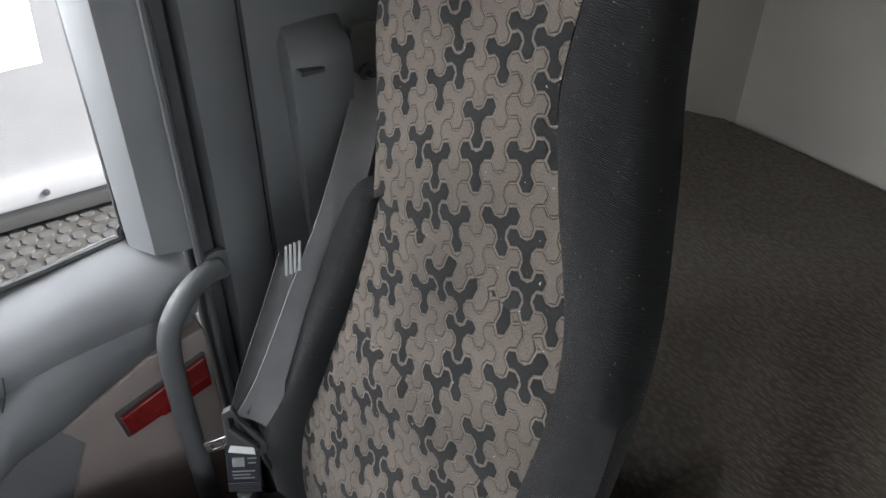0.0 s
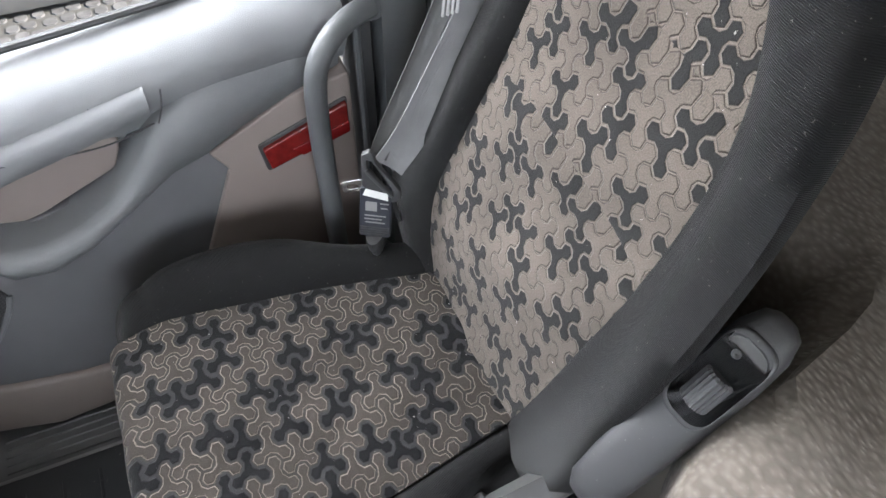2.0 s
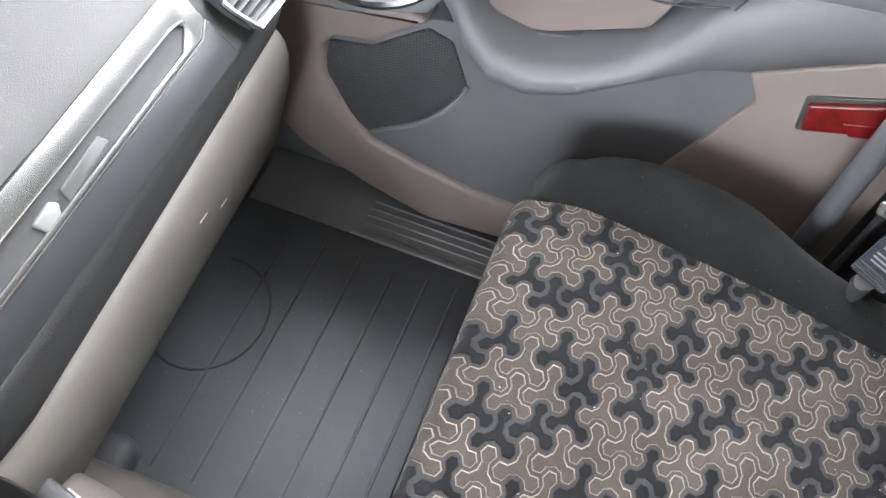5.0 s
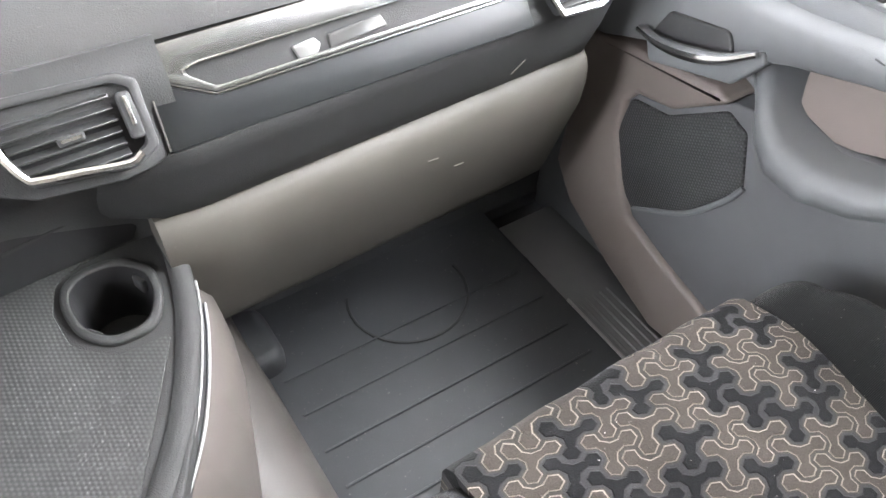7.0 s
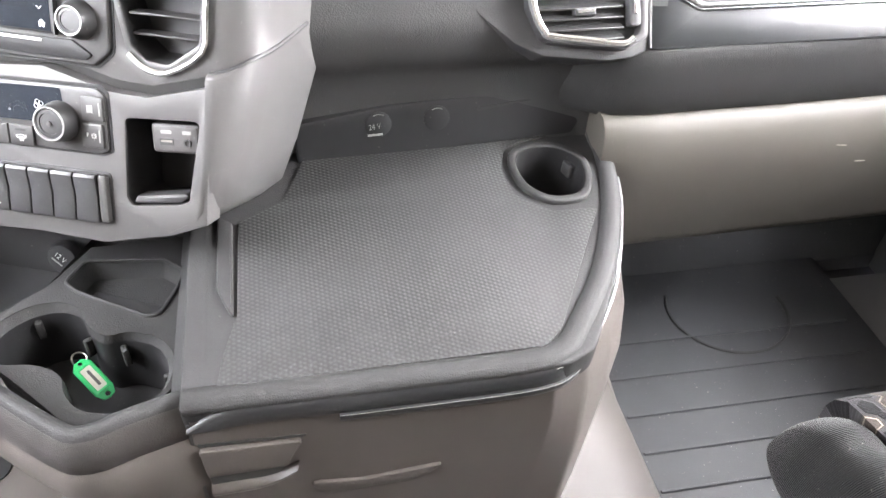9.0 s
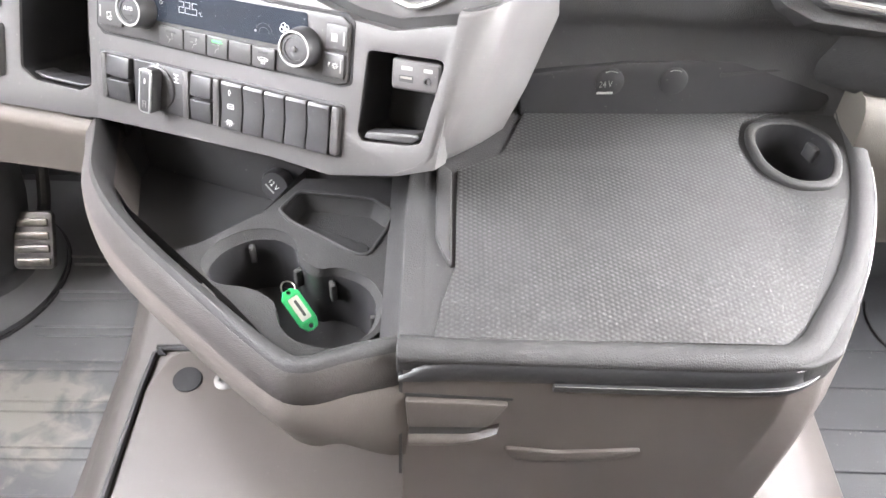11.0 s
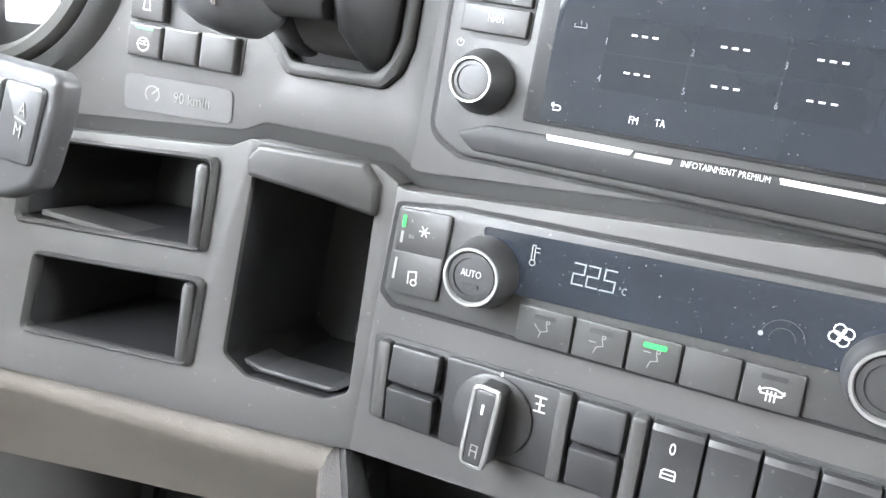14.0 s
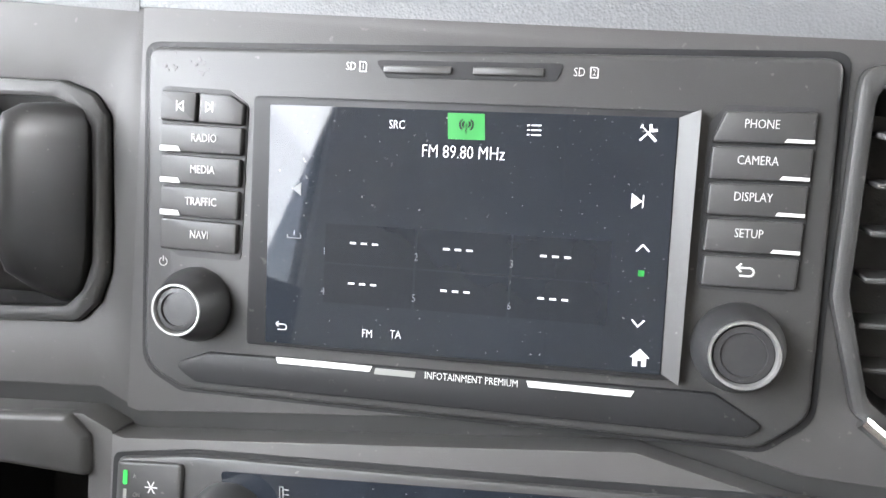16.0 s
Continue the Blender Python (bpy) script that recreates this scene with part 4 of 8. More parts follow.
def console():
    c = thing("tray_console", "dark console tray with rubber mat, drawers and cup holder", "console")
    k = 1.0031
    outer = [(-0.402, -0.338), (-0.085, -0.338), (-0.056, -0.325), (-0.008, -0.244), (0.034, -0.148), (0.055, -0.03), (0.030, 0.002), (-0.10, 0.0), (-0.30, -0.035), (-0.40, -0.10)]
    outer = [(x, y * k) for x, y in outer]
    cup = [(-0.075, -0.085), (-0.068, -0.060), (-0.045, -0.048), (-0.010, -0.050), (0.016, -0.075), (0.014, -0.112), (-0.004, -0.146), (-0.045, -0.148), (-0.070, -0.122)]
    cuph = chaikin(cup)
    cupin = [(-0.030 + (x + 0.030) * 0.80, -0.099 + (y + 0.099) * 0.80) for x, y in cuph]
    part("top_plate", prism(rpoly(outer, [0.004, 0.03, 0.03, 0.03, 0.04, 0.03, 0.01, 0.01, 0.01, 0.01], 5), -0.03, 0.0, TRAYM, 0.006, 3, holes=[cupin]), DASHM, c)
    mat_p = [(-0.374, -0.322), (-0.100, -0.319), (-0.080, -0.300), (0.003, -0.156), (-0.046, -0.156), (-0.078, -0.128), (-0.082, -0.085), (-0.070, -0.052), (-0.040, -0.040), (0.016, -0.030), (0.010, -0.012), (-0.10, -0.022), (-0.285, -0.042), (-0.312, -0.112), (-0.355, -0.138), (-0.357, -0.250), (-0.368, -0.290)]
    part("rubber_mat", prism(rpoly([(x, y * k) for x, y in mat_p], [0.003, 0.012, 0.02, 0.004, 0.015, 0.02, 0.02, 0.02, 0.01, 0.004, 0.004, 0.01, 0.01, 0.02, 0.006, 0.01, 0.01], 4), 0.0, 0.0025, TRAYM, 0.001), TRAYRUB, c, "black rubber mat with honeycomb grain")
    # cup holder: collar, well and grips
    part("cup_collar", prism(cuph, 0.0, 0.006, TRAYM, 0.003, 3, holes=[cupin]), DASHM, c)
    rings = [[(TRAYM @ Vector((-0.030 + (x + 0.030) * s, -0.099 + (y + 0.099) * s, z))) for x, y in cupin] for s, z in ((1.0, 0.005), (0.97, -0.02), (0.92, -0.075))]
    bm = bmesh.new()
    vs = [[bm.verts.new(p) for p in r] for r in rings]
    for a, b in zip(vs, vs[1:]):
        for j in range(len(a)):
            bm.faces.new((a[j - 1], a[j], b[j], b[j - 1]))
    bm.faces.new(vs[-1])
    part("cup_well", bm, VOID, c)
    for x, y, r in ((-0.058, -0.118, 40), (0.002, -0.075, 200)):
        part("cup_grip", prism(rrect(0, 0, 0.012, 0.016, 0.003), -0.022, -0.006, TRAYM @ pose(x, y, 0, 0, 0, r), 0.003), DARKER, c)
    # raised strip beside the centre pod
    part("tray_divider", prism(rpoly([(-0.374, -0.128), (-0.360, -0.140), (-0.360, -0.256), (-0.367, -0.240), (-0.374, -0.22)], 0.003, 3), 0.0, 0.0045, TRAYM, 0.002), DASHM, c)
    # padded rim, dark band and bright line swept round the front and the side
    path = curve_pts([(x, y, 0) for x, y in ((-0.400, -0.338), (-0.30, -0.3385), (-0.20, -0.339), (-0.115, -0.338), (-0.080, -0.329), (-0.055, -0.303), (-0.008, -0.236), (0.030, -0.150), (0.047, -0.080), (0.052, -0.030), (0.050, 0.0))], 5)

    def sweep(prof, i0=0, i1=None):
        rows = []
        for i in range(i0, len(path) if i1 is None else i1):
            p = path[i]
            e = (path[min(i + 1, len(path) - 1)] - path[max(i - 1, 0)]).normalized()
            o = Vector((e.y, -e.x, 0))
            lift = interp(p.y, [(-0.07, 0.0), (-0.03, 0.012), (0.0, 0.030)])
            rows.append([tuple(p + o * a + Vector((0, 0, trayz(p.y) + b + lift))) for a, b in prof])
        return rows
    part("front_rim", loft(sweep([(-0.022, -0.006), (-0.019, 0.003), (-0.012, 0.0055), (-0.005, 0.0042), (0.0005, 0.0008), (0.0022, -0.0035), (-0.002, -0.012), (-0.02, -0.012)])), DASHM, c, "grained charcoal padded rim", 60)
    def band(prof, i0, i1):
        """Sweep whose upper edge is cut off slantwise at its first end."""
        rows = sweep(prof, i0, i1)
        for k, row in enumerate(rows):
            low = interp(path[i0 + k].x, [(-0.398, 0.021), (-0.369, 0.0)])
            base = min(z for x, y, z in row)
            rows[k] = [(x, y, max(base, z - low)) for x, y, z in row]
        return rows
    part("upper_band", loft(band([(-0.012, -0.003), (0.0010, -0.0032), (0.0034, -0.0062), (0.0038, -0.0225), (0.0015, -0.0255), (-0.012, -0.026)], 0, 39)), BANDM, c, "smooth charcoal band", 40)
    part("band_ledge", loft(sweep([(0.0, -0.0218), (0.0058, -0.0226), (0.0066, -0.0245), (0.0062, -0.0300), (0.0040, -0.0325), (0.0, -0.0325)], 6, 38)), BANDM, c, "narrow charcoal ledge", 40)
    line = [Vector(r[0]) for r in sweep([(0.0064, -0.0228)], 6, 38)]
    part("chrome_edge", tube(line, lambda t: 0.0003 + 0.0016 * min(1.0, max(0.0, (t - 0.55) * 5)), 8, smooth=0), DIALRING, c, "bright trim line")
    line = [Vector(r[0]) for r in sweep([(0.0032, -0.0046)], 17, 39)]
    part("chrome_edge", tube(line, lambda t: 0.0003 + 0.0010 * min(1.0, t * 4), 8, smooth=0), DIALRING, c, "bright trim line")
    def girth(out):
        """Outline of the body; out is how far its side bulges past the rim."""
        p = [(-0.3965, -0.3385), (-0.095, -0.3385), (-0.060, -0.320), (-0.022, -0.262), (0.010, -0.205), (0.032, -0.14), (0.043, -0.08), (0.047, -0.02), (-0.3965, -0.02)]
        w = [0, 0.15, 0.4, 0.75, 0.95, 1.0, 1.0, 1.0, 0]
        q = [(x + out * k, y - 0.35 * out * k * (k < 0.99)) for (x, y), k in zip(p, w)]
        return rpoly(q, [0, 0.02, 0.03, 0.03, 0.04, 0.05, 0.04, 0.02, 0], 5)
    part("body", loft([[(x, max(y, front), z) for x, y in girth(o)] for o, z, front in ((-0.002, 0.457, -0.3385), (-0.001, 0.449, -0.3385), (0.009, 0.436, -0.3385), (0.022, 0.40, -0.3385), (0.030, 0.34, -0.3318), (0.027, 0.28, -0.325), (0.02, 0.16, -0.322))], cap=False), BROWN, c, "brown grey console body", 60)
    fm = frame_m((-0.24, -0.3385, 0.40), (1, 0, 0), (0, 0.0, 1))
    # Groove and scoop are not cut: flat darker pieces carry their shade
    part("groove_shade", prism(rpoly([(-0.1545, 0.0275), (-0.068, 0.0235), (-0.069, 0.0205), (-0.1545, 0.0235)], 0.0008, 2), -0.006, 0.0006, fm), BLACKRUB, c)
    part("handle_plate", prism(rpoly([(-0.1545, 0.0220), (-0.071, 0.0190), (-0.086, -0.0140), (-0.1520, -0.0160)], 0.003, 3), -0.004, 0.0048, fm, 0.002), BROWN, c, "taupe grip plate")
    part("scoop_shade", prism(rpoly([(-0.1515, -0.0165), (-0.086, -0.0150), (-0.098, -0.0330), (-0.1500, -0.0360)], 0.004, 3), -0.006, 0.0008, fm), SHELLM, c)
    part("grip_lip", loft([[fm @ Vector((x + 0.5 * (0.036 + y) * (x > -0.12), y, n)) for y, n in ((-0.0300 - q, 0.0008), (-0.0345 - q, 0.0060), (-0.0400 - q, 0.0052), (-0.0500 - q, 0.0), (-0.0500 - q, -0.004), (-0.0300 - q, -0.004))] for x, q in ((-0.1515, 0.002), (-0.130, 0.001), (-0.108, 0.0), (-0.096, -0.004), (-0.086, -0.014))]), BROWN, c, "", 60)
    fm = frame_m((-0.24, -0.3385, 0.40), (1, 0, 0), (0, -0.11, 1))
    part("lower_grip", prism(rpoly([(-0.072, -0.058), (-0.02, -0.066), (0.058, -0.056), (0.040, -0.074), (0.020, -0.082), (-0.055, -0.084)], 0.006, 3), -0.004, 0.0035, fm, 0.002), BROWN, c)
    part("side_joint", box(-0.3995, -0.3968, -0.3385, -0.30, 0.30, 0.452), BLACKRUB, c)
    # socket strip at the back of the tray
    sm = frame_m((-0.14, -0.035, 0.531), (1, 0.05, 0.03), (0, 0.18, 1))
    part("socket_strip", prism(rpoly([(-0.155, -0.035), (0.150, -0.035), (0.158, -0.022), (0.142, 0.022), (-0.055, 0.020), (-0.155, 0.010)], 0.005, 3), -0.012, 0.005, sm, 0.002), VOID, c, "black socket strip")
    for x in (-0.068, -0.005):
        part("socket_cap", lathe([(0.014, 0.004), (0.014, 0.0056), (0.0128, 0.0063), (0.0, 0.0063)], sm @ pose(x, 0.001, 0), 24), VOID, c, "round black socket cap")
        part("cap_hinge", stroke([arc(x, 0.001, 0.0115, 60, 115)], 0.0010, 0.0066, sm), INKG, c)
    letters("24 V", 0.0090, sm @ pose(-0.072, -0.001, 0.0066, 0, 0, 2), INKG, c)
    part("print_bar", prism([(-0.080, -0.011), (-0.064, -0.011), (-0.064, -0.0085), (-0.080, -0.0085)], 0.0064, 0.0066, sm), INKG, c)
    part("slot_lid", prism(rpoly([(0.04, 0.004), (0.10, 0.010), (0.10, 0.012), (0.04, 0.008)], 0), 0.005, 0.006, sm), DASHM, c)
    return c


console()


# ---- door ----
ARCH = [(0.085, 0.475), (0.075, 0.359), (0.080, 0.215), (0.030, 0.155), (-0.091, 0.097), (-0.203, 0.058), (-0.365, 0.076), (-0.556, 0.128), (-0.556, 0.178), (-0.378, 0.172), (-0.281, 0.177), (-0.176, 0.200), (-0.098, 0.225), (-0.062, 0.279), (-0.031, 0.348), (-0.031, 0.408), (-0.047, 0.430), (-0.111, 0.444), (-0.193, 0.508), (-0.164, 0.516)]


def door():
    """Passenger door: surfaces are drawn in y and z and pushed out along x."""
    d = thing("door_1", "closed charcoal and taupe truck door with red reflector", "door", kind="structure")
    DM = frame_m((0, 0, 0), (0, -1, 0), (0, 0, 1))
    # local: first axis -y, second z, third -x (into the cab)

    def pl(poly, x_back, x_front, r=0.01, bevel=0.004, holes=(), n=4):
        return prism(rpoly([(-y, z) for y, z in poly], r, n), -x_back, -x_front, DM, bevel, 3, holes=[rpoly([(-y, z) for y, z in h], 0.012, n) for h in holes])
    # local third axis is -x, so heights are minus x
    part("base_panel", pl([(0.165, 0.02), (0.165, 0.70), (-0.80, 0.76), (-0.80, 0.02)], 0.80, 0.765, 0.01), DARK, d)
    part("window_sill", loft([[(0.80, y, z + 0.0), (0.80, y, z - 0.10), (0.735, y, z - 0.13), (0.70, y, z - 0.075), (0.708, y, z - 0.045), (0.74, y, z - 0.022), (0.785, y, z - 0.004)] for y, z in ((0.12, 0.70), (-0.10, 0.715), (-0.35, 0.745), (-0.58, 0.775), (-0.72, 0.80), (-0.80, 0.805))]), DARK, d, "grey grained sill below the window", 50)
    # window frame at the rear edge of the pane
    part("window_post", loft([[(0.775, -0.742, z), (0.735, -0.765, z), (0.725, -0.80, z), (0.725, -0.815, z), (0.80, -0.815, z), (0.80, -0.742, z)] for z in (0.79, 1.10, 1.56)]), DARK, d)
    part("window_seal", tube([(0.790, 0.12, 0.725), (0.790, -0.35, 0.757), (0.790, -0.70, 0.794), (0.788, -0.738, 0.815), (0.788, -0.745, 0.90), (0.788, -0.748, 1.54)], 0.006, 8, smooth=4), BLACKRUB, d)
    g = part("window_glass", box(0.795, 0.80, -0.78, 0.165, 0.68, 1.56), GLASS, d)
    g.visible_shadow = False
    # taupe rear lower panel, its folded edge and the front arch
    part("rear_taupe_panel", pl([(-0.583, 0.578), (-0.606, 0.540), (-0.52, 0.33), (-0.50, 0.24), (-0.80, 0.20), (-0.80, 0.66), (-0.715, 0.645)], 0.78, 0.715, 0.006), BEIGE2, d, "taupe rear panel")
    part("front_arch", pl(ARCH, 0.78, 0.712, 0.010, 0.010), BEIGE2, d, "taupe arch round the door pocket")
    # speaker grille
    part("speaker_grille", pl([(-0.036, 0.415), (-0.104, 0.428), (-0.188, 0.492), (-0.224, 0.480), (-0.250, 0.405), (-0.188, 0.312), (-0.096, 0.238), (-0.056, 0.268), (-0.022, 0.332)], 0.7235, 0.719, 0.012, 0.003), MESHGR, d, "black perforated speaker grille")
    part("grille_ledge", tube([(0.722, -0.097, 0.242), (0.716, -0.185, 0.308), (0.716, -0.236, 0.376), (0.722, -0.250, 0.408)], 0.0045, 8), DARK, d)
    part("pocket_shade", pl([(-0.05, 0.27), (-0.09, 0.215), (-0.18, 0.19), (-0.30, 0.16), (-0.52, 0.16), (-0.63, 0.54), (-0.58, 0.585), (-0.25, 0.52), (-0.19, 0.505), (-0.10, 0.44), (-0.02, 0.42), (-0.02, 0.33)], 0.785, 0.7235, 0.01, 0.004), DOORP, d)
    # sculpted armrest: a thick band that sweeps down and up again, with the pull recess above it
    rings = []
    for y, zt, zb, out in ((-0.195, 0.585, 0.565, 0.715), (-0.225, 0.590, 0.535, 0.695), (-0.255, 0.560, 0.505, 0.672), (-0.29, 0.535, 0.484, 0.660), (-0.34, 0.533, 0.484, 0.655), (-0.40, 0.550, 0.505, 0.658), (-0.45, 0.575, 0.535, 0.665), (-0.49, 0.612, 0.555, 0.675), (-0.53, 0.668, 0.575, 0.685), (-0.58, 0.700, 0.585, 0.694), (-0.64, 0.715, 0.612, 0.702), (-0.72, 0.725, 0.640, 0.712), (-0.79, 0.735, 0.66, 0.722)):
        zm = (zt + zb) / 2
        rings.append([(0.775, y, zt), (out + 0.020, y, zt + 0.002), (out + 0.004, y, zt - 0.008), (out, y, zm), (out + 0.008, y, zb + 0.006), (out + 0.03, y, zb - 0.004), (0.775, y, zb - 0.01)])
    part("armrest", loft(rings), DARK, d, "grey sculpted armrest", 70)
    # upper shelf in front of and above the pull recess
    rings = []
    for y, zt, zb, out in ((0.11, 0.625, 0.475, 0.700), (0.03, 0.630, 0.490, 0.690), (-0.05, 0.640, 0.525, 0.684), (-0.12, 0.650, 0.555, 0.684), (-0.19, 0.655, 0.578, 0.682), (-0.25, 0.660, 0.605, 0.682), (-0.34, 0.675, 0.632, 0.684), (-0.44, 0.695, 0.655, 0.686), (-0.53, 0.715, 0.680, 0.690)):
        rings.append([(0.775, y, zt + 0.02), (out + 0.03, y, zt + 0.012), (out + 0.006, y, zt), (out, y, zt - 0.012), (out + 0.002, y, zb + 0.008), (out + 0.016, y, zb), (0.775, y, zb)])
    part("upper_shelf", loft(rings), DARK, d, "", 70)
    part("pull_recess", pl([(-0.255, 0.60), (-0.265, 0.545), (-0.33, 0.530), (-0.46, 0.585), (-0.485, 0.64), (-0.36, 0.635)], 0.782, 0.730, 0.02, 0.004), BEIGE2, d, "taupe lining of the pull recess")
    # switch pad on the shelf
    SW = frame_m((0.725, -0.30, 0.705), (0, -1, 0.12), (1, 0, 0.35))
    part("switch_pad", prism(rrect(0.0, 0.0, 0.10, 0.030, 0.005), -0.008, 0.003, SW, 0.002), DARK, d)
    for x in (-0.030, -0.005):
        part("window_switch", prism(rrect(x, 0.0, 0.020, 0.022, 0.003), 0.003, 0.009, SW @ pose(0, 0, 0, 0, 6, 0), 0.002), KEYG, d, "grey window switch")
    part("switch_pocket", prism(rrect(0.026, -0.004, 0.024, 0.014, 0.002), 0.003, 0.0036, SW), DARKER, d)
    part("lock_pad", prism(rpoly([(-0.13, -0.016), (-0.075, -0.016), (-0.075, 0.018), (-0.125, 0.018)], 0.004, 3), 0.0, 0.004, SW, 0.0015), DARK, d)
    part("lock_seam", stroke([[(-0.10, -0.016), (-0.10, 0.018)], [(-0.128, 0.001), (-0.075, 0.001)]], 0.001, 0.0043, SW), DARKER, d)
    # inside handle in its cup
    part("handle_cup", pl([(-0.060, 0.540), (-0.085, 0.592), (-0.175, 0.612), (-0.190, 0.588), (-0.15, 0.560)], 0.76, 0.6795, 0.012, 0.003), DARKER, d)
    part("handle", tube([(0.672, -0.055, 0.555), (0.660, -0.10, 0.563), (0.654, -0.15, 0.577), (0.658, -0.19, 0.592), (0.672, -0.222, 0.612)], lambda t: 0.0075 + 0.006 * math.sin(t * 3.0) ** 2, 10, 0.65), CHROME, d, "satin chrome door handle")
    part("handle_base", pl([(-0.06, 0.545), (-0.19, 0.585), (-0.225, 0.615), (-0.232, 0.60), (-0.20, 0.555), (-0.075, 0.515)], 0.74, 0.678, 0.008, 0.004), DARK, d)
    # joint lines between the mouldings
    part("panel_seam", tube([(0.686, -0.335, 0.668), (0.688, -0.40, 0.660), (0.690, -0.47, 0.658), (0.692, -0.53, 0.672)], 0.0012, 6), BLACKRUB, d)
    part("panel_seam", tube([(0.700, -0.55, 0.715), (0.692, -0.545, 0.695), (0.690, -0.535, 0.672)], 0.0012, 6), BLACKRUB, d)
    part("sill_seam", tube([(0.784, -0.46, 0.753), (0.742, -0.46, 0.735), (0.706, -0.46, 0.705), (0.700, -0.46, 0.680)], 0.0012, 6), BLACKRUB, d)
    # red reflector
    part("reflector_bezel", pl([(-0.652, 0.572), (-0.660, 0.518), (-0.792, 0.558), (-0.792, 0.622)], 0.73, 0.712, 0.006, 0.002), DARKER, d)
    part("reflector", pl([(-0.658, 0.566), (-0.665, 0.526), (-0.790, 0.564), (-0.790, 0.616)], 0.73, 0.705, 0.004, 0.003), RED, d, "red ribbed reflector")
    part("reflector_band", pl([(-0.700, 0.556), (-0.715, 0.540), (-0.790, 0.562), (-0.790, 0.582)], 0.706, 0.7035, 0.002, 0.001), mat("dark_red_reflector", (0.12, 0.006, 0.006), 0.25), d)
    return d


door()


def pillar():
    p = thing("pillar_b", "grey door pillar trim with belt guide cover", "pillar", kind="structure")
    part("door_seal", loft([[(0.735, -0.815, z), (0.720, -0.822, z), (0.716, -0.836, z), (0.735, -0.845, z), (0.80, -0.845, z), (0.80, -0.815, z)] for z in (0.20, 0.8, 1.60)]), BLACKRUB, p)
    part("seal_lip", tube([(0.716, -0.818, 0.25), (0.714, -0.815, 0.8), (0.714, -0.815, 1.6)], 0.006, 8), PILLARM, p)
    part("front_trim", loft([[(0.735, -0.842, z), (0.705, -0.850, z), (0.695, -0.868, z), (0.695, -0.905, z), (0.699, -0.912, z), (0.80, -0.915, z), (0.80, -0.842, z)] for z in (0.0, 0.75, 1.62)]), PILLARM, p, "grey pillar trim")
    part("trim_seam", box(0.699, 0.72, -0.919, -0.914, 0.0, 1.62), BLACKRUB, p)
    part("rear_trim", loft([[(0.698, -0.919, z), (0.690, -0.945, z), (0.690, -1.08, z), (0.70, -1.17, z), (0.80, -1.17, z), (0.80, -0.919, z)] for z in (0.0, 0.75, 1.62)]), PILLARM, p)
    m = frame_m((0, 0, 0), (0, -1, 0), (0, 0, 1))
    rings = []
    for z, y0, y1, x in ((0.70, -0.972, -1.04, 0.692), (0.76, -0.966, -1.04, 0.672), (0.90, -0.958, -1.04, 0.655), (1.03, -0.952, -1.04, 0.645), (1.055, -0.952, -1.04, 0.650), (1.072, -0.958, -1.04, 0.672), (1.078, -0.965, -1.04, 0.692)):
        rings.append([(0.70, y0, z), (x + 0.012, y0 - 0.002, z), (x, y0 - 0.038, z), (x, y1 + 0.01, z), (0.70, y1, z)])
    part("guide_cover", loft(rings), PILLARM, p, "moulded grey belt guide cover", 50)
    part("cover_notch", box(0.640, 0.656, -0.990, -0.958, 1.028, 1.034, 0.001, 1), DARKER, p)
    part("anchor_plate", prism(rrect(1.068, 1.005, 0.05, 0.12, 0.015), -0.70, -0.672, m, 0.004), KEYG, p)
    part("anchor_bolt", lathe([(0.012, 0), (0.012, 0.006), (0.007, 0.008), (0.006, 0.004), (0.0, 0.004)], frame_m((0.672, -1.062, 1.0), (0, -1, 0), (0, 0, 1)), 18), BLACKRUB, p)
    return p


pillar()


def grab_bar():
    g = thing("grab_bar", "curved grey entry grab bar beside the seat", "grab bar")
    part("bar", tube([(0.705, -0.835, 0.762), (0.690, -0.800, 0.760), (0.672, -0.765, 0.745), (0.665, -0.742, 0.705), (0.664, -0.736, 0.62), (0.664, -0.738, 0.45), (0.668, -0.742, 0.25), (0.672, -0.745, 0.06)], 0.0155, 14), PILLARM, g)
    part("mount", lathe([(0.024, 0), (0.024, 0.008), (0.017, 0.014), (0.0, 0.014)], frame_m((0.706, -0.838, 0.762), (0, 1, 0), (0, 0, 1)), 18), PILLARM, g)


grab_bar()


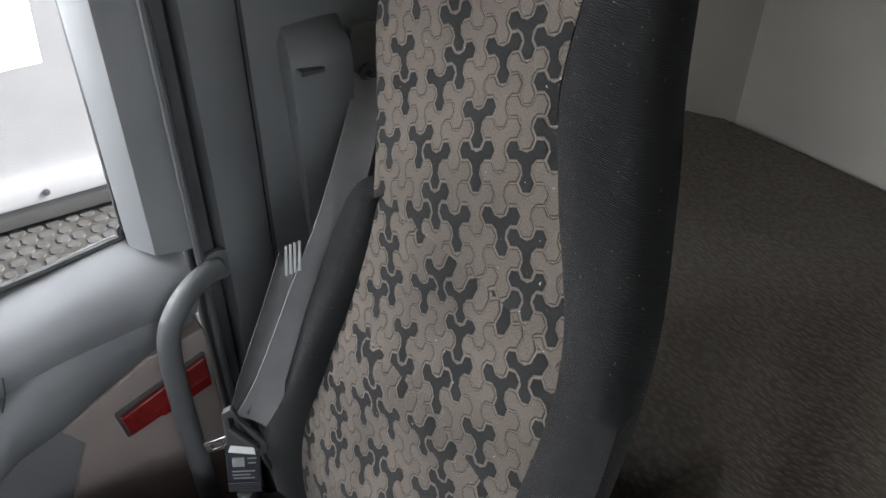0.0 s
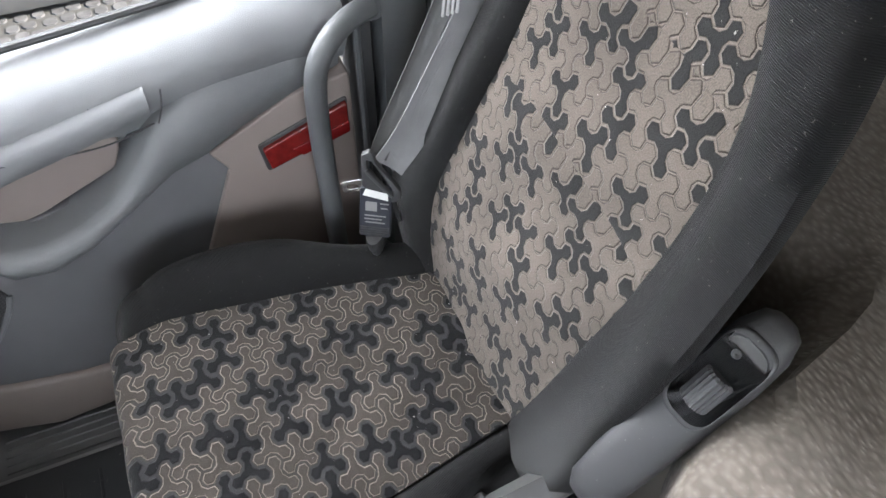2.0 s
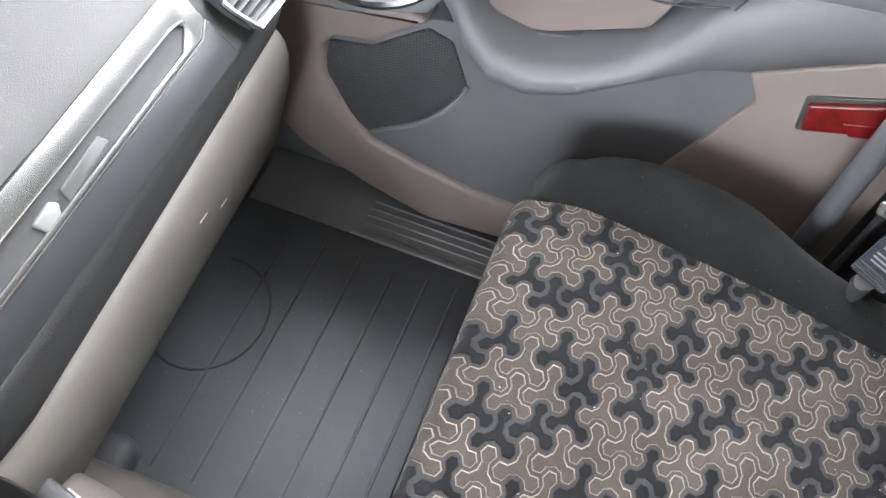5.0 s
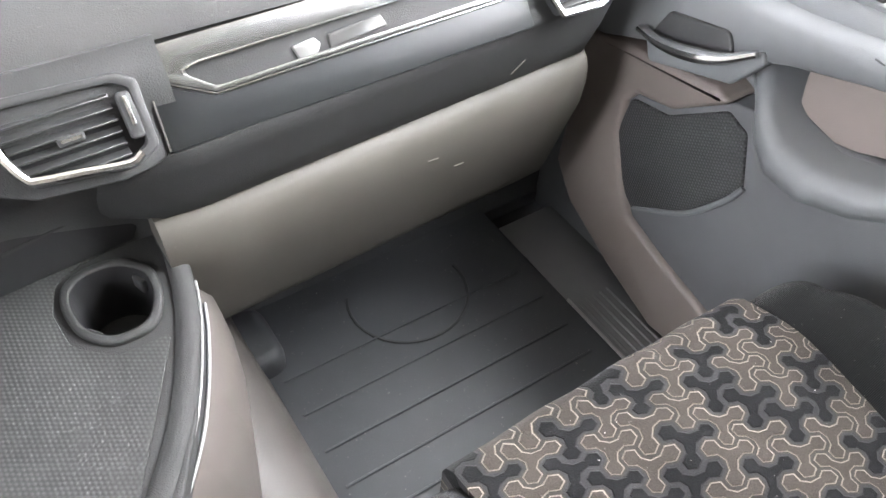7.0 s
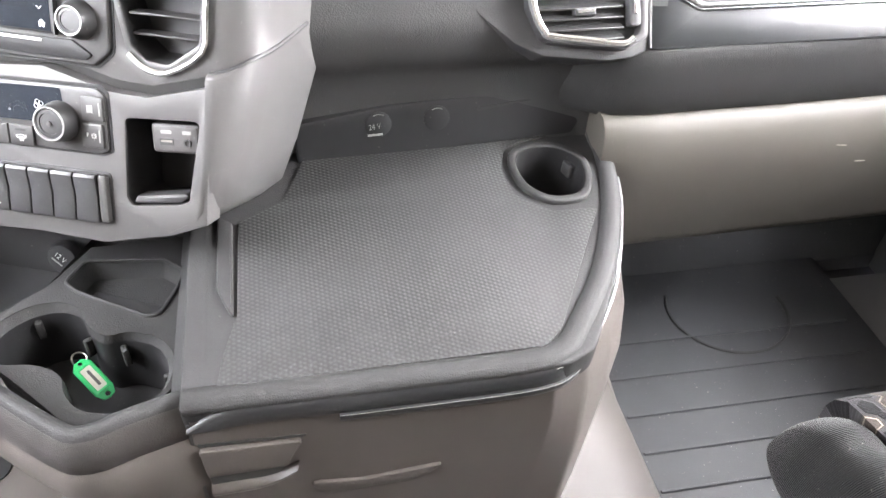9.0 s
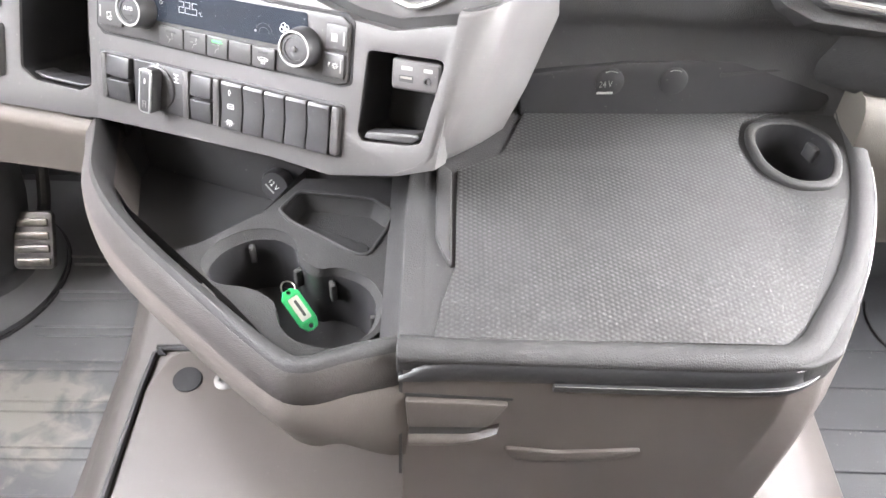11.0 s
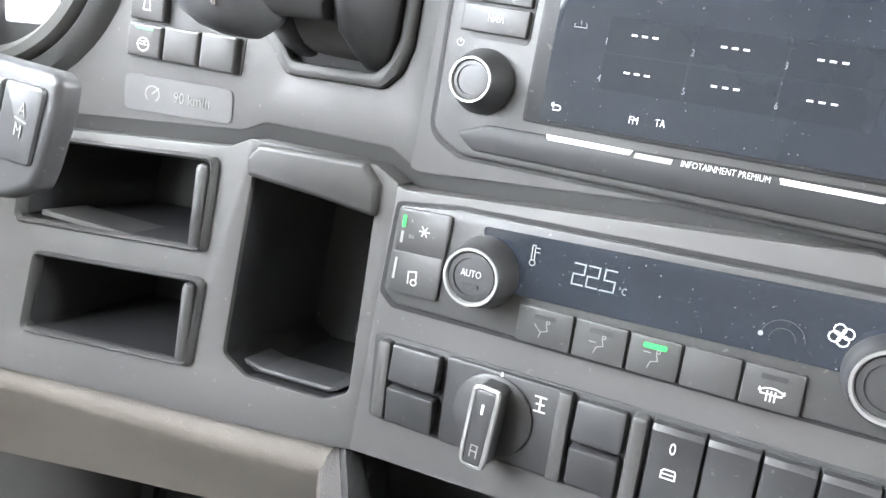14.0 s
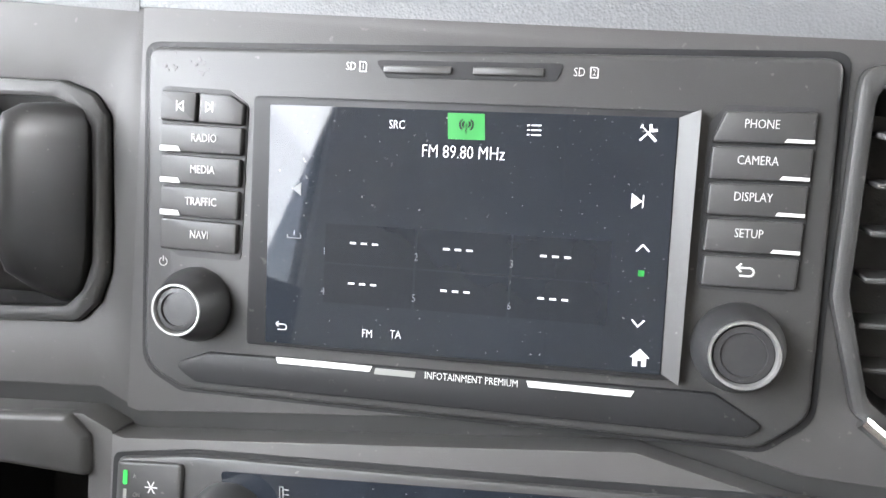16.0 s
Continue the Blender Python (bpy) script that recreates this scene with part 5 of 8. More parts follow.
# ---- seat ----
def seat():
    s = thing("passenger_seat", "passenger seat in tripod-patterned fabric with black ribbed bolsters", "seat")
    far = [(-0.86, 0.472), (-0.75, 0.500), (-0.636, 0.528), (-0.49, 0.548), (-0.42, 0.550), (-0.37, 0.535)]
    near = [(-0.86, 0.236), (-0.70, 0.206), (-0.53, 0.176), (-0.43, 0.166), (-0.37, 0.166)]

    def ztop(y):
        return glide(y, [(-0.90, 0.440), (-0.80, 0.442), (-0.60, 0.430), (-0.47, 0.432), (-0.41, 0.422)])

    def roll(v):
        """Length along the cushion: over the top, then round the front edge and down."""
        if v < 0.46:
            return -0.87 + v, None
        a = min((v - 0.46) / 0.018, math.pi / 2)
        return -0.41 + 0.018 * math.sin(a), 0.018 * (1 - math.cos(a)) + max(0.0, v - 0.46 - 0.018 * math.pi / 2)

    def insert(u, v):
        y, drop = roll(v)
        yy = min(y, -0.41)
        x0, x1 = glide(yy, near), glide(yy, far)
        x = x0 + (x1 - x0) * u
        puff = 0.008 * math.sin(math.pi * u) + 0.003 * math.sin(u * 23 + v * 17) * math.sin(v * 29) * min(1.0, 4 * u * (1 - u))
        return (x, y, ztop(yy) + puff - (drop or 0.0))
    part("cushion_insert", sheet(insert, lin(0, 1, 30), lin(0, 0.60, 70), lambda u, v: (insert(u, v)[0], v), thick=-0.02), SEATFAB, s, "charcoal fabric with pale tripod outlines")

    # section of a side bolster: share of its width, share of its crown, metres below the seam
    sec = curve_pts([(-0.10, 0.0, 0.006), (-0.035, 0.10, 0.0), (0.03, 0.22, 0.0), (0.14, 0.52, 0.0), (0.34, 0.90, 0.0), (0.58, 1.0, 0.0), (0.82, 0.74, 0.002), (0.96, 0.26, 0.014), (1.0, 0.0, 0.034), (0.95, 0.0, 0.054), (0.78, 0.0, 0.068), (0.45, 0.0, 0.074)], 4)

    def bolster(seam, edge, lift, sgn):
        rad = 0.052

        def fn(u, v):
            y = min(-0.87 + v, -0.44)
            t = max(0.0, v - 0.43) / (rad * math.pi / 2) * math.pi / 2
            f, g, d = sec[int(round(u * (len(sec) - 1)))]
            xs, xe = glide(y, seam), glide(y, edge)
            w = (xe - xs) * (1 - 0.30 * (1 - math.cos(t)))
            z = ztop(y) + g * glide(y, lift) - d
            mid = ztop(y) - 0.045
            return (xs + w * f, y + rad * math.sin(t), mid + (z - mid) * math.cos(t) - 0.012 * (1 - math.cos(t)))
        us = [k / (len(sec) - 1) for k in range(len(sec))]
        return sheet(fn, us, lin(0, 0.43, 40) + lin(0.438, 0.43 + rad * math.pi / 2, 12), lambda u, v: (v, u * 0.19), thick=-0.006 * sgn)
    part("bolster", bolster(far, [(-0.87, 0.545), (-0.80, 0.560), (-0.72, 0.585), (-0.64, 0.632), (-0.55, 0.648), (-0.45, 0.632), (-0.40, 0.600)], [(-0.86, 0.020), (-0.78, 0.030), (-0.70, 0.045), (-0.60, 0.058), (-0.48, 0.052), (-0.41, 0.025)], 1), KNIT, s, "black ribbed side bolster", 85)
    part("bolster", bolster(near, [(-0.87, 0.190), (-0.80, 0.182), (-0.75, 0.166), (-0.70, 0.140), (-0.64, 0.116), (-0.54, 0.097), (-0.44, 0.100), (-0.40, 0.112)], [(-0.86, 0.010), (-0.74, 0.020), (-0.60, 0.034), (-0.48, 0.034), (-0.41, 0.014)], -1), KNIT, s, "black ribbed side bolster", 85)
    for seam in (far, near):
        pts = []
        for y in lin(-0.84, -0.40, 12):
            pts.append((glide(y, seam), y, ztop(y) + 0.003))
        part("piping", tube(pts, 0.0016, 6), KNIT, s)
    # pan below the cushion
    part("cushion_pan", loft([[(0.165, y, z), (0.60, y, z), (0.58, y, z - 0.10), (0.18, y, z - 0.10)] for y, z in ((-0.86, 0.40), (-0.60, 0.38), (-0.42, 0.36))]), DARKER, s)
    part("pedestal", box(0.16, 0.60, -0.86, -0.46, 0.05, 0.31, 0.02, 3), DARKER, s, "black seat pedestal")
    part("base_cover", box(0.125, 0.62, -0.90, -0.42, 0.05, 0.10, 0.012, 2), DARKER, s)
    part("tilt_lever", prism(rrect(0.215, -0.415, 0.07, 0.05, 0.012), 0.300, 0.330, I4, 0.008, 3), DARKER, s, "black lever below the cushion")

    # backrest: a leaning pad; b runs up from the seat joint
    def back(x, b, off):
        """Place on the backrest: x across, b metres up along it, off metres in front."""
        y = -0.848 - 0.26 * b * 0.968 - 0.0
        z = 0.445 + b * 0.968
        return (x, y - off * -0.968, z + off * 0.252)
    insl = [(0.0, 0.470), (0.06, 0.512), (0.14, 0.526), (0.25, 0.508), (0.38, 0.484), (0.50, 0.478), (0.62, 0.516), (0.70, 0.545), (0.90, 0.548)]
    insr = [(0.0, 0.232), (0.10, 0.205), (0.20, 0.184), (0.33, 0.163), (0.46, 0.160), (0.54, 0.178), (0.64, 0.235), (0.72, 0.268), (0.90, 0.268)]

    def bins(u, b):
        x0, x1 = glide(b, insr), glide(b, insl)
        w = math.sin(math.pi * u)
        xx = x0 + (x1 - x0) * u - 0.36
        c1, c2 = b - 0.523 + 0.7 * xx * xx, b - 0.365 + 1.0 * xx * xx
        crease = sum((0.0030 * math.exp(-(c / 0.006) ** 2) - 0.002 * math.exp(-((c + 0.020) / 0.014) ** 2)) * (0.25 + 0.75 * math.sin(math.pi * min(1.0, 0.12 + u * 0.95))) for c in (c1, c2))
        off = 0.006 * w + 0.004 * math.sin(b * 31 + u * 5) * w - crease + glide(b, [(0.0, 0.0), (0.2, 0.012), (0.5, 0.0), (0.8, -0.01)])
        return back(x0 + (x1 - x0) * u, b, off)
    part("backrest_insert", sheet(bins, lin(0, 1, 30), lin(-0.02, 0.88, 240), lambda u, b: (bins(u, b)[0], b), thick=0.02), BACKFAB, s, "beige fabric with dark tripods and creases")

    def bbol(ins, edge, lift, sgn):
        def fn(u, b):
            xs, xe = glide(b, ins), glide(b, edge)
            base = glide(b, [(0.0, 0.0), (0.2, 0.012), (0.5, 0.0), (0.8, -0.01)])
            top = glide(b, lift)
            if u < 0.55:
                k = u / 0.55
                return back(xs + (xe - xs) * (k ** 1.15), b, base + top * math.sin(k * math.pi / 2 * 1.2))
            k = (u - 0.55) / 0.45
            return back(xe - 0.062 * sgn * k ** 0.9, b, base + top * math.sin(math.pi / 2 * 1.2) - (top + 0.022) * k)
        return sheet(fn, lin(0, 1, 22), lin(0.0, 0.88, 60), lambda u, b: (b, u * 0.22), thick=0.016 * sgn)
    part("backrest_bolster", bbol(insl, [(0.0, 0.535), (0.05, 0.590), (0.10, 0.598), (0.16, 0.572), (0.25, 0.530), (0.44, 0.500), (0.54, 0.484), (0.62, 0.512), (0.72, 0.540), (0.9, 0.55)], [(0.0, 0.022), (0.08, 0.030), (0.3, 0.030), (0.5, 0.014), (0.7, 0.010), (0.9, 0.010)], 1), KNIT, s, "black ribbed backrest bolster", 85)
    part("backrest_bolster", bbol(insr, [(0.0, 0.172), (0.04, 0.128), (0.11, 0.104), (0.25, 0.094), (0.40, 0.092), (0.50, 0.098), (0.58, 0.112), (0.68, 0.148), (0.757, 0.178), (0.9, 0.215)], [(0.0, 0.022), (0.08, 0.032), (0.3, 0.034), (0.5, 0.032), (0.7, 0.024), (0.9, 0.016)], -1), KNIT, s, "black ribbed backrest bolster", 85)
    st = [back(glide(b, insr) - 0.048 + 0.0, b, glide(b, [(0.0, 0.028), (0.08, 0.0445), (0.3, 0.0475), (0.5, 0.0355), (0.7, 0.020)])) for b in lin(0.03, 0.70, 16)]
    part("stitching", tube(st, 0.0008, 5), CREAM, s)
    part("back_shell", loft([[back(x, b, o) for x, o in ((0.225, -0.04), (0.475, -0.04), (0.47, -0.075), (0.40, -0.085), (0.30, -0.085), (0.23, -0.075))] for b in (0.0, 0.3, 0.6, 0.88)]), DARKER, s)
    return s


SEAT = seat()


def armrest():
    # runs up beside the backrest
    m = frame_m((0.066, -0.893, 0.709), (0, -0.61, 0.79), (0.9, 0.38, 0.0))
    rings = []
    for t, w, h in ((-0.128, 0.006, 0.008), (-0.124, 0.016, 0.018), (-0.112, 0.022, 0.025), (-0.08, 0.023, 0.028), (0.0, 0.024, 0.030), (0.07, 0.024, 0.030), (0.105, 0.022, 0.027), (0.124, 0.018, 0.020), (0.131, 0.008, 0.010)):
        rings.append([(t, h * math.copysign(abs(math.sin(q)) ** 0.7, math.sin(q)), w * math.copysign(abs(math.cos(q)) ** 0.7, math.cos(q))) for q in [2 * math.pi * k / 20 for k in range(20)]])
    a = part("armrest", loft(rings, m), DARKER, SEAT, "folded smooth dark grey armrest", 60)
    part("knob_recess", prism(rrect(0.060, 0.0, 0.104, 0.050, 0.022, 6), 0.016, 0.0250, m, 0.003, 3, holes=[rrect(0.060, 0.0, 0.086, 0.040, 0.016, 6)]), DARKER, a)
    part("knob_well", prism(rrect(0.060, 0.0, 0.088, 0.042, 0.016, 6), 0.010, 0.0232, m), KEYG, a)
    kn = bmesh.new()
    rings = []
    for z, r in ((-0.017, 0.0140), (0.015, 0.0140), (0.018, 0.0120)):
        rings.append([((r + (0.0010 if k % 2 else -0.0004)) * math.cos(2 * math.pi * k / 40), (r + (0.0010 if k % 2 else -0.0004)) * math.sin(2 * math.pi * k / 40), z) for k in range(40)])
    part("adjuster_knob", loft(rings, m @ pose(0.048, 0.0, 0.0225, 0, 90, 0)), DARKER, a, "ribbed black adjuster knob", 25)
    part("screw", lathe([(0.0045, 0), (0.0045, 0.002), (0.002, 0.002), (0.0, 0.001)], m @ pose(0.088, 0.006, 0.0240), 12), DARKER, a)
    b = frame_m((0.122, -0.812, 0.490), (0, -0.96, 0.2), (-0.5, 0, 0.85))
    part("bracket", prism(rpoly([(-0.058, -0.018), (0.060, -0.026), (0.070, 0.016), (0.02, 0.024), (-0.035, 0.026), (-0.060, 0.018)], 0.014, 5), -0.020, 0.014, b, 0.008, 3), KEYG, a, "grey armrest bracket")


armrest()


def belt_buckle():
    k = thing("belt_buckle", "belt buckle with orange release button beside the seat", "belt buckle")
    m = frame_m((0.122, -0.750, 0.432), (0.1, -0.75, 0.35), (0.25, 0.35, 0.85)) @ Matrix.Scale(0.74, 4)
    part("housing", prism(rrect(0, 0, 0.058, 0.052, 0.008, 4), -0.05, 0.012, m, 0.005, 3), DARKER, k)
    part("bezel", prism(rrect(0, 0, 0.052, 0.042, 0.005, 4), 0.010, 0.015, m, 0.002, 2, holes=[rrect(0, -0.003, 0.042, 0.028, 0.003, 3)]), CHROME, k, "pale chrome bezel")
    part("button", prism(rrect(0, -0.003, 0.041, 0.027, 0.003, 3), 0.006, 0.0135, m, 0.002), ORANGE, k, "orange release button")
    part("slot", box(-0.018, 0.018, 0.0135, 0.0175, 0.012, 0.0155, m=m), BLACKRUB, k)
    part("strap", tube([m @ Vector(p) for p in ((0, 0, -0.04), (0.01, -0.01, -0.10), (0.05, -0.02, -0.18))], 0.016, 8, 0.3), BELT, k)


belt_buckle()


def seat_belt():
    b = thing("seat_belt", "grey three point seat belt hanging with its latch", "seat belt")

    def ribbon(pts, w, across, twist=0.0):
        P = curve_pts(pts, 8)
        bm = bmesh.new()
        lay = bm.loops.layers.uv.new("UVMap")
        prev, ln = None, 0.0
        for i, p in enumerate(P):
            t = i / (len(P) - 1)
            d = (P[min(i + 1, len(P) - 1)] - P[max(i - 1, 0)]).normalized()
            a = Vector(across[0]) * (1 - t) + Vector(across[1]) * t
            a = (a - d * a.dot(d)).normalized() * w / 2
            row = [bm.verts.new(p + a * k + d.cross(a).normalized() * 0.004 * (1 - k * k)) for k in (-1, -0.5, 0, 0.5, 1)]
            if prev:
                step = (P[i] - P[i - 1]).length
                for j in range(4):
                    f = bm.faces.new((prev[j], prev[j + 1], row[j + 1], row[j]))
                    for lp, (uu, vv) in zip(f.loops, ((j, ln), (j + 1, ln), (j + 1, ln + step), (j, ln + step))):
                        lp[lay].uv = (uu * 0.012, vv)
                ln += step
            prev = row
        bm.normal_update()
        bmesh.ops.solidify(bm, geom=bm.faces[:], thickness=0.0016)
        return bm
    across = (0.47, 0.88, 0.06)
    part("webbing", ribbon([(0.664, -1.062, 0.998), (0.634, -1.038, 0.970), (0.551, -0.950, 0.898), (0.543, -0.898, 0.809), (0.545, -0.833, 0.680), (0.554, -0.796, 0.616)], 0.043, ((0.12, 0.98, 0.06), across)), BELT, b, "grey ribbed webbing")
    part("lower_strap", ribbon([(0.578, -0.889, 0.835), (0.569, -0.845, 0.752), (0.564, -0.807, 0.680), (0.563, -0.786, 0.630)], 0.024, (across, across)), KEYG, b, "smooth grey sheathed strap")
    m = frame_m((0.553, -0.884, 0.845), (-0.47, -0.88, -0.06), (0.2, -0.55, 0.81))
    for k in range(4):
        part("end_stop", prism(rrect(-0.008 + 0.0052 * k, 0.002 * k, 0.0036, 0.036, 0.001), 0.0, 0.005, m, 0.001), SILVER, b, "pale ribbed belt stop")
    m = frame_m((0.555, -0.786, 0.607), (-0.47, -0.88, -0.06), (0.1, -0.05, 1.0))
    part("latch_plate", prism(rpoly([(-0.026, 0.034), (-0.012, 0.044), (-0.006, 0.024), (0.028, -0.018), (0.030, -0.034), (0.018, -0.041), (-0.024, -0.016)], 0.006, 3), 0.0, 0.009, m, 0.003, 2, holes=[rpoly([(-0.018, 0.028), (-0.012, 0.026), (0.020, -0.022), (0.016, -0.029), (-0.017, 0.012)], 0.002, 2)]), DARKER, b, "black latch plate")
    part("latch_bar", tube([m @ Vector(p) for p in ((-0.018, 0.010, 0.007), (0.0, -0.008, 0.009), (0.018, -0.028, 0.007))], 0.0045, 8, 0.7, smooth=2), DARKER, b)
    part("latch_tongue", prism(rpoly([(-0.054, -0.018), (-0.049, -0.034), (-0.016, -0.024), (-0.022, -0.006)], 0.003, 3), 0.003, 0.0055, m, 0.001, holes=[rpoly([(-0.046, -0.021), (-0.043, -0.028), (-0.028, -0.023), (-0.031, -0.016)], 0.002, 2)]), CHROME, b, "bright steel tongue")
    m2 = frame_m((0.546, -0.772, 0.548), (-0.47, -0.88, -0.06), (0.12, -0.12, 1.0))
    part("label_sleeve", prism(rrect(0, 0, 0.044, 0.084, 0.004), -0.006, 0.003, m2, 0.002), LABEL, b, "black sleeve with a pale printed label")
    part("label_tag", prism([(-0.018, 0.030), (0.017, 0.024), (0.016, 0.036), (-0.014, 0.041)], 0.003, 0.0034, m2), INK, b, "white folded tag")
    part("print_block", prism(rrect(-0.006, 0.012, 0.016, 0.016, 0.001), 0.003, 0.0033, m2), INKG, b)
    for w, x, y in ((0.012, 0.012, 0.018), (0.010, 0.012, 0.010), (0.030, 0.0, -0.004), (0.024, -0.003, -0.010), (0.028, 0.0, -0.016)):
        part("print_bar", prism([(x - w / 2, y - 0.0011), (x + w / 2, y - 0.0011), (x + w / 2, y + 0.0011), (x - w / 2, y + 0.0011)], 0.003, 0.0033, m2), INKG, b)
    for k in range(4):
        part("sleeve_rib", box(-0.021, 0.021, -0.026 - 0.0042 * k, -0.0235 - 0.0042 * k, 0.003, 0.0045, 0.0005, 1, m2), DARKER, b)
    part("lower_loop", tube([m2 @ Vector((0, -0.040, -0.003)), m2 @ Vector((0.001, -0.056, -0.006)), m2 @ Vector((0.004, -0.075, -0.016)), (0.60, -0.84, 0.34)], lambda t: 0.023 - 0.006 * t, 12, 0.5), BLACKRUB, b)
    part("cable", tube([(0.562, -0.802, 0.570), (0.566, -0.808, 0.52), (0.572, -0.825, 0.47), (0.60, -0.86, 0.42)], 0.004, 8), BLACKRUB, b)


seat_belt()


def bunk():
    b = thing("bunk_mattress", "brown quilted bunk mattress behind the seats", "mattress")

    def front(x):
        return interp(x, [(-0.6, -0.86), (-0.10, -0.865), (0.0, -0.90), (0.06, -1.04), (0.12, -1.10), (0.7, -1.10)])

    def fn(u, v):
        x = -1.38 + 2.07 * u
        y0 = front(x)
        if v < 0.75:
            k = v / 0.75
            y = -1.745 + (y0 - 0.05 + 1.745) * k
            fold = 0.006 * math.sin(x * 40 + y * 25) * math.exp(-((x - 0.03) / 0.12) ** 2) + 0.004 * math.sin(x * 9 + 1) * math.sin(y * 11)
            return (x, y, 0.748 + fold - 0.025 * max(0.0, k - 0.8) * 2)
        a = (v - 0.75) / 0.25 * math.pi * 0.62
        return (x, y0 - 0.05 + 0.07 * math.sin(a), 0.738 - 0.10 * (1 - math.cos(a)))
    part("cover", sheet(fn, lin(0, 1, 90), lin(0, 1, 60), None, -0.03), BUNKFAB, b, "brown quilted cover")
    pts = [fn(u, 0.93) for u in lin(0.02, 0.66, 30)]
    part("seam_piping", tube([(x, y + 0.002, z) for x, y, z in pts], 0.003, 6, smooth=2), DARK, b)
    base = thing("bunk", "cream panelled bunk box with a black catch", "bunk")
    part("front_panel", box(-1.38, 0.70, -1.08, -1.03, 0.0, 0.60, 0.01), CREAM, base)
    part("side_panel", loft([[(-0.02, -1.03, z), (-0.06, -0.93, z), (-0.70, -0.91, z), (-0.70, -1.03, z)] for z in (0.17, 0.57)]), CREAM, base)
    part("catch", box(0.055, 0.125, -1.034, -1.018, 0.36, 0.43, 0.006), DARKER, base, "black square catch")


bunk()


# ---- outside the window ----
def outside():
    random.seed(5)
    g = thing("ground", "grey cobbled yard", "ground", kind="structure")
    part("ground_sheet", box(-400, 400, -400, 400, -1.40, -1.315), EARTH, g)
    me = None
    stones = bmesh.new()
    for i in range(27):
        for j in range(58):
            x, y = 1.9 + i * 0.105 + random.uniform(-0.012, 0.012), -4.6 + j * 0.105 + (0.05 if i % 2 else 0) + random.uniform(-0.012, 0.012)
            w, h = random.uniform(0.075, 0.098), random.uniform(0.075, 0.098)
            p = rpoly([(x - w / 2, y - h / 2), (x + w / 2, y - h / 2 + 0.006), (x + w / 2 - 0.005, y + h / 2), (x - w / 2, y + h / 2)], 0.02, 1)
            lo = [stones.verts.new((a, b, -1.32)) for a, b in p]
            z = random.uniform(-1.309, -1.304)
            hi = [stones.verts.new((x + (a - x) * 0.88, y + (b - y) * 0.88, z)) for a, b in p]
            for q in range(len(p)):
                stones.faces.new((lo[q - 1], lo[q], hi[q], hi[q - 1]))
            stones.faces.new(hi)
    ob = part("cobbles", stones, COBBLE)
    tagged(ob, "worn grey cobble stones laid in rows", "cobbles", kind="stuff")
    ob.name = "cobble_paving"
    t = thing("trailer", "white box trailer parked beside the cab", "trailer")
    part("box_body", box(4.55, 7.0, -9.0, 9.0, -0.99, 3.2, 0.02), WHITE, t)
    part("side_rail", box(4.48, 4.62, -9.0, 9.0, -1.13, -0.985, 0.02), WHITE, t, "white side rail")
    part("lower_rail", box(4.51, 4.58, -9.0, 9.0, -1.27, -1.12, 0.015), SILVER, t)
    for y in lin(-8.0, 8.0, 28):
        part("rail_bolt", lathe([(0.022, 0), (0.022, 0.012), (0.0, 0.018)], frame_m((4.478, y, -1.06), (0, -1, 0), (0, 0, 1)), 10), SILVER, t)


outside()


# ---- centre dash facing the driver ----
FO = Vector((-0.5482, -0.0311, 0.6928))
F0, F1, F2 = Vector((0.9065, -0.4223, 0.0)), Vector((0.1452, 0.3116, 0.9391)), Vector((-0.3965, -0.8512, 0.3437))


def cols(a, b, c, o):
    return Matrix(((a.x, b.x, c.x, o.x), (a.y, b.y, c.y, o.y), (a.z, b.z, c.z, o.z), (0, 0, 0, 1)))


FU = cols(F0, F1, F2, FO)
FB = cols(F0 - F2 * 0.2, F1, F2, FO - F2 * 0.028)      # left wing, turned towards the driver
LOW = 0.010


def U(u, v, n=0.0, deg=2.0):
    return FU @ pose(u, v, n, 0, 0, deg)


def Lw(u, v, n=0.0, deg=4.2):
    return FU @ pose(u, v, LOW + n, 0, 0, deg)


def pocket(poly, depth, m, shrink=0.92, z=0.0):
    """Open box behind a hole."""
    cx = sum(p[0] for p in poly) / len(poly)
    cy = sum(p[1] for p in poly) / len(poly)
    bm = bmesh.new()
    vs = [[bm.verts.new(m @ Vector((cx + (x - cx) * s, cy + (y - cy) * s, z - d))) for x, y in poly] for s, d in ((1.0, 0.0), (0.985, depth * 0.5), (shrink, depth))]
    for a, b in zip(vs, vs[1:]):
        for j in range(len(poly)):
            bm.faces.new((a[j - 1], a[j], b[j], b[j - 1]))
    bm.faces.new(vs[-1])
    return bm


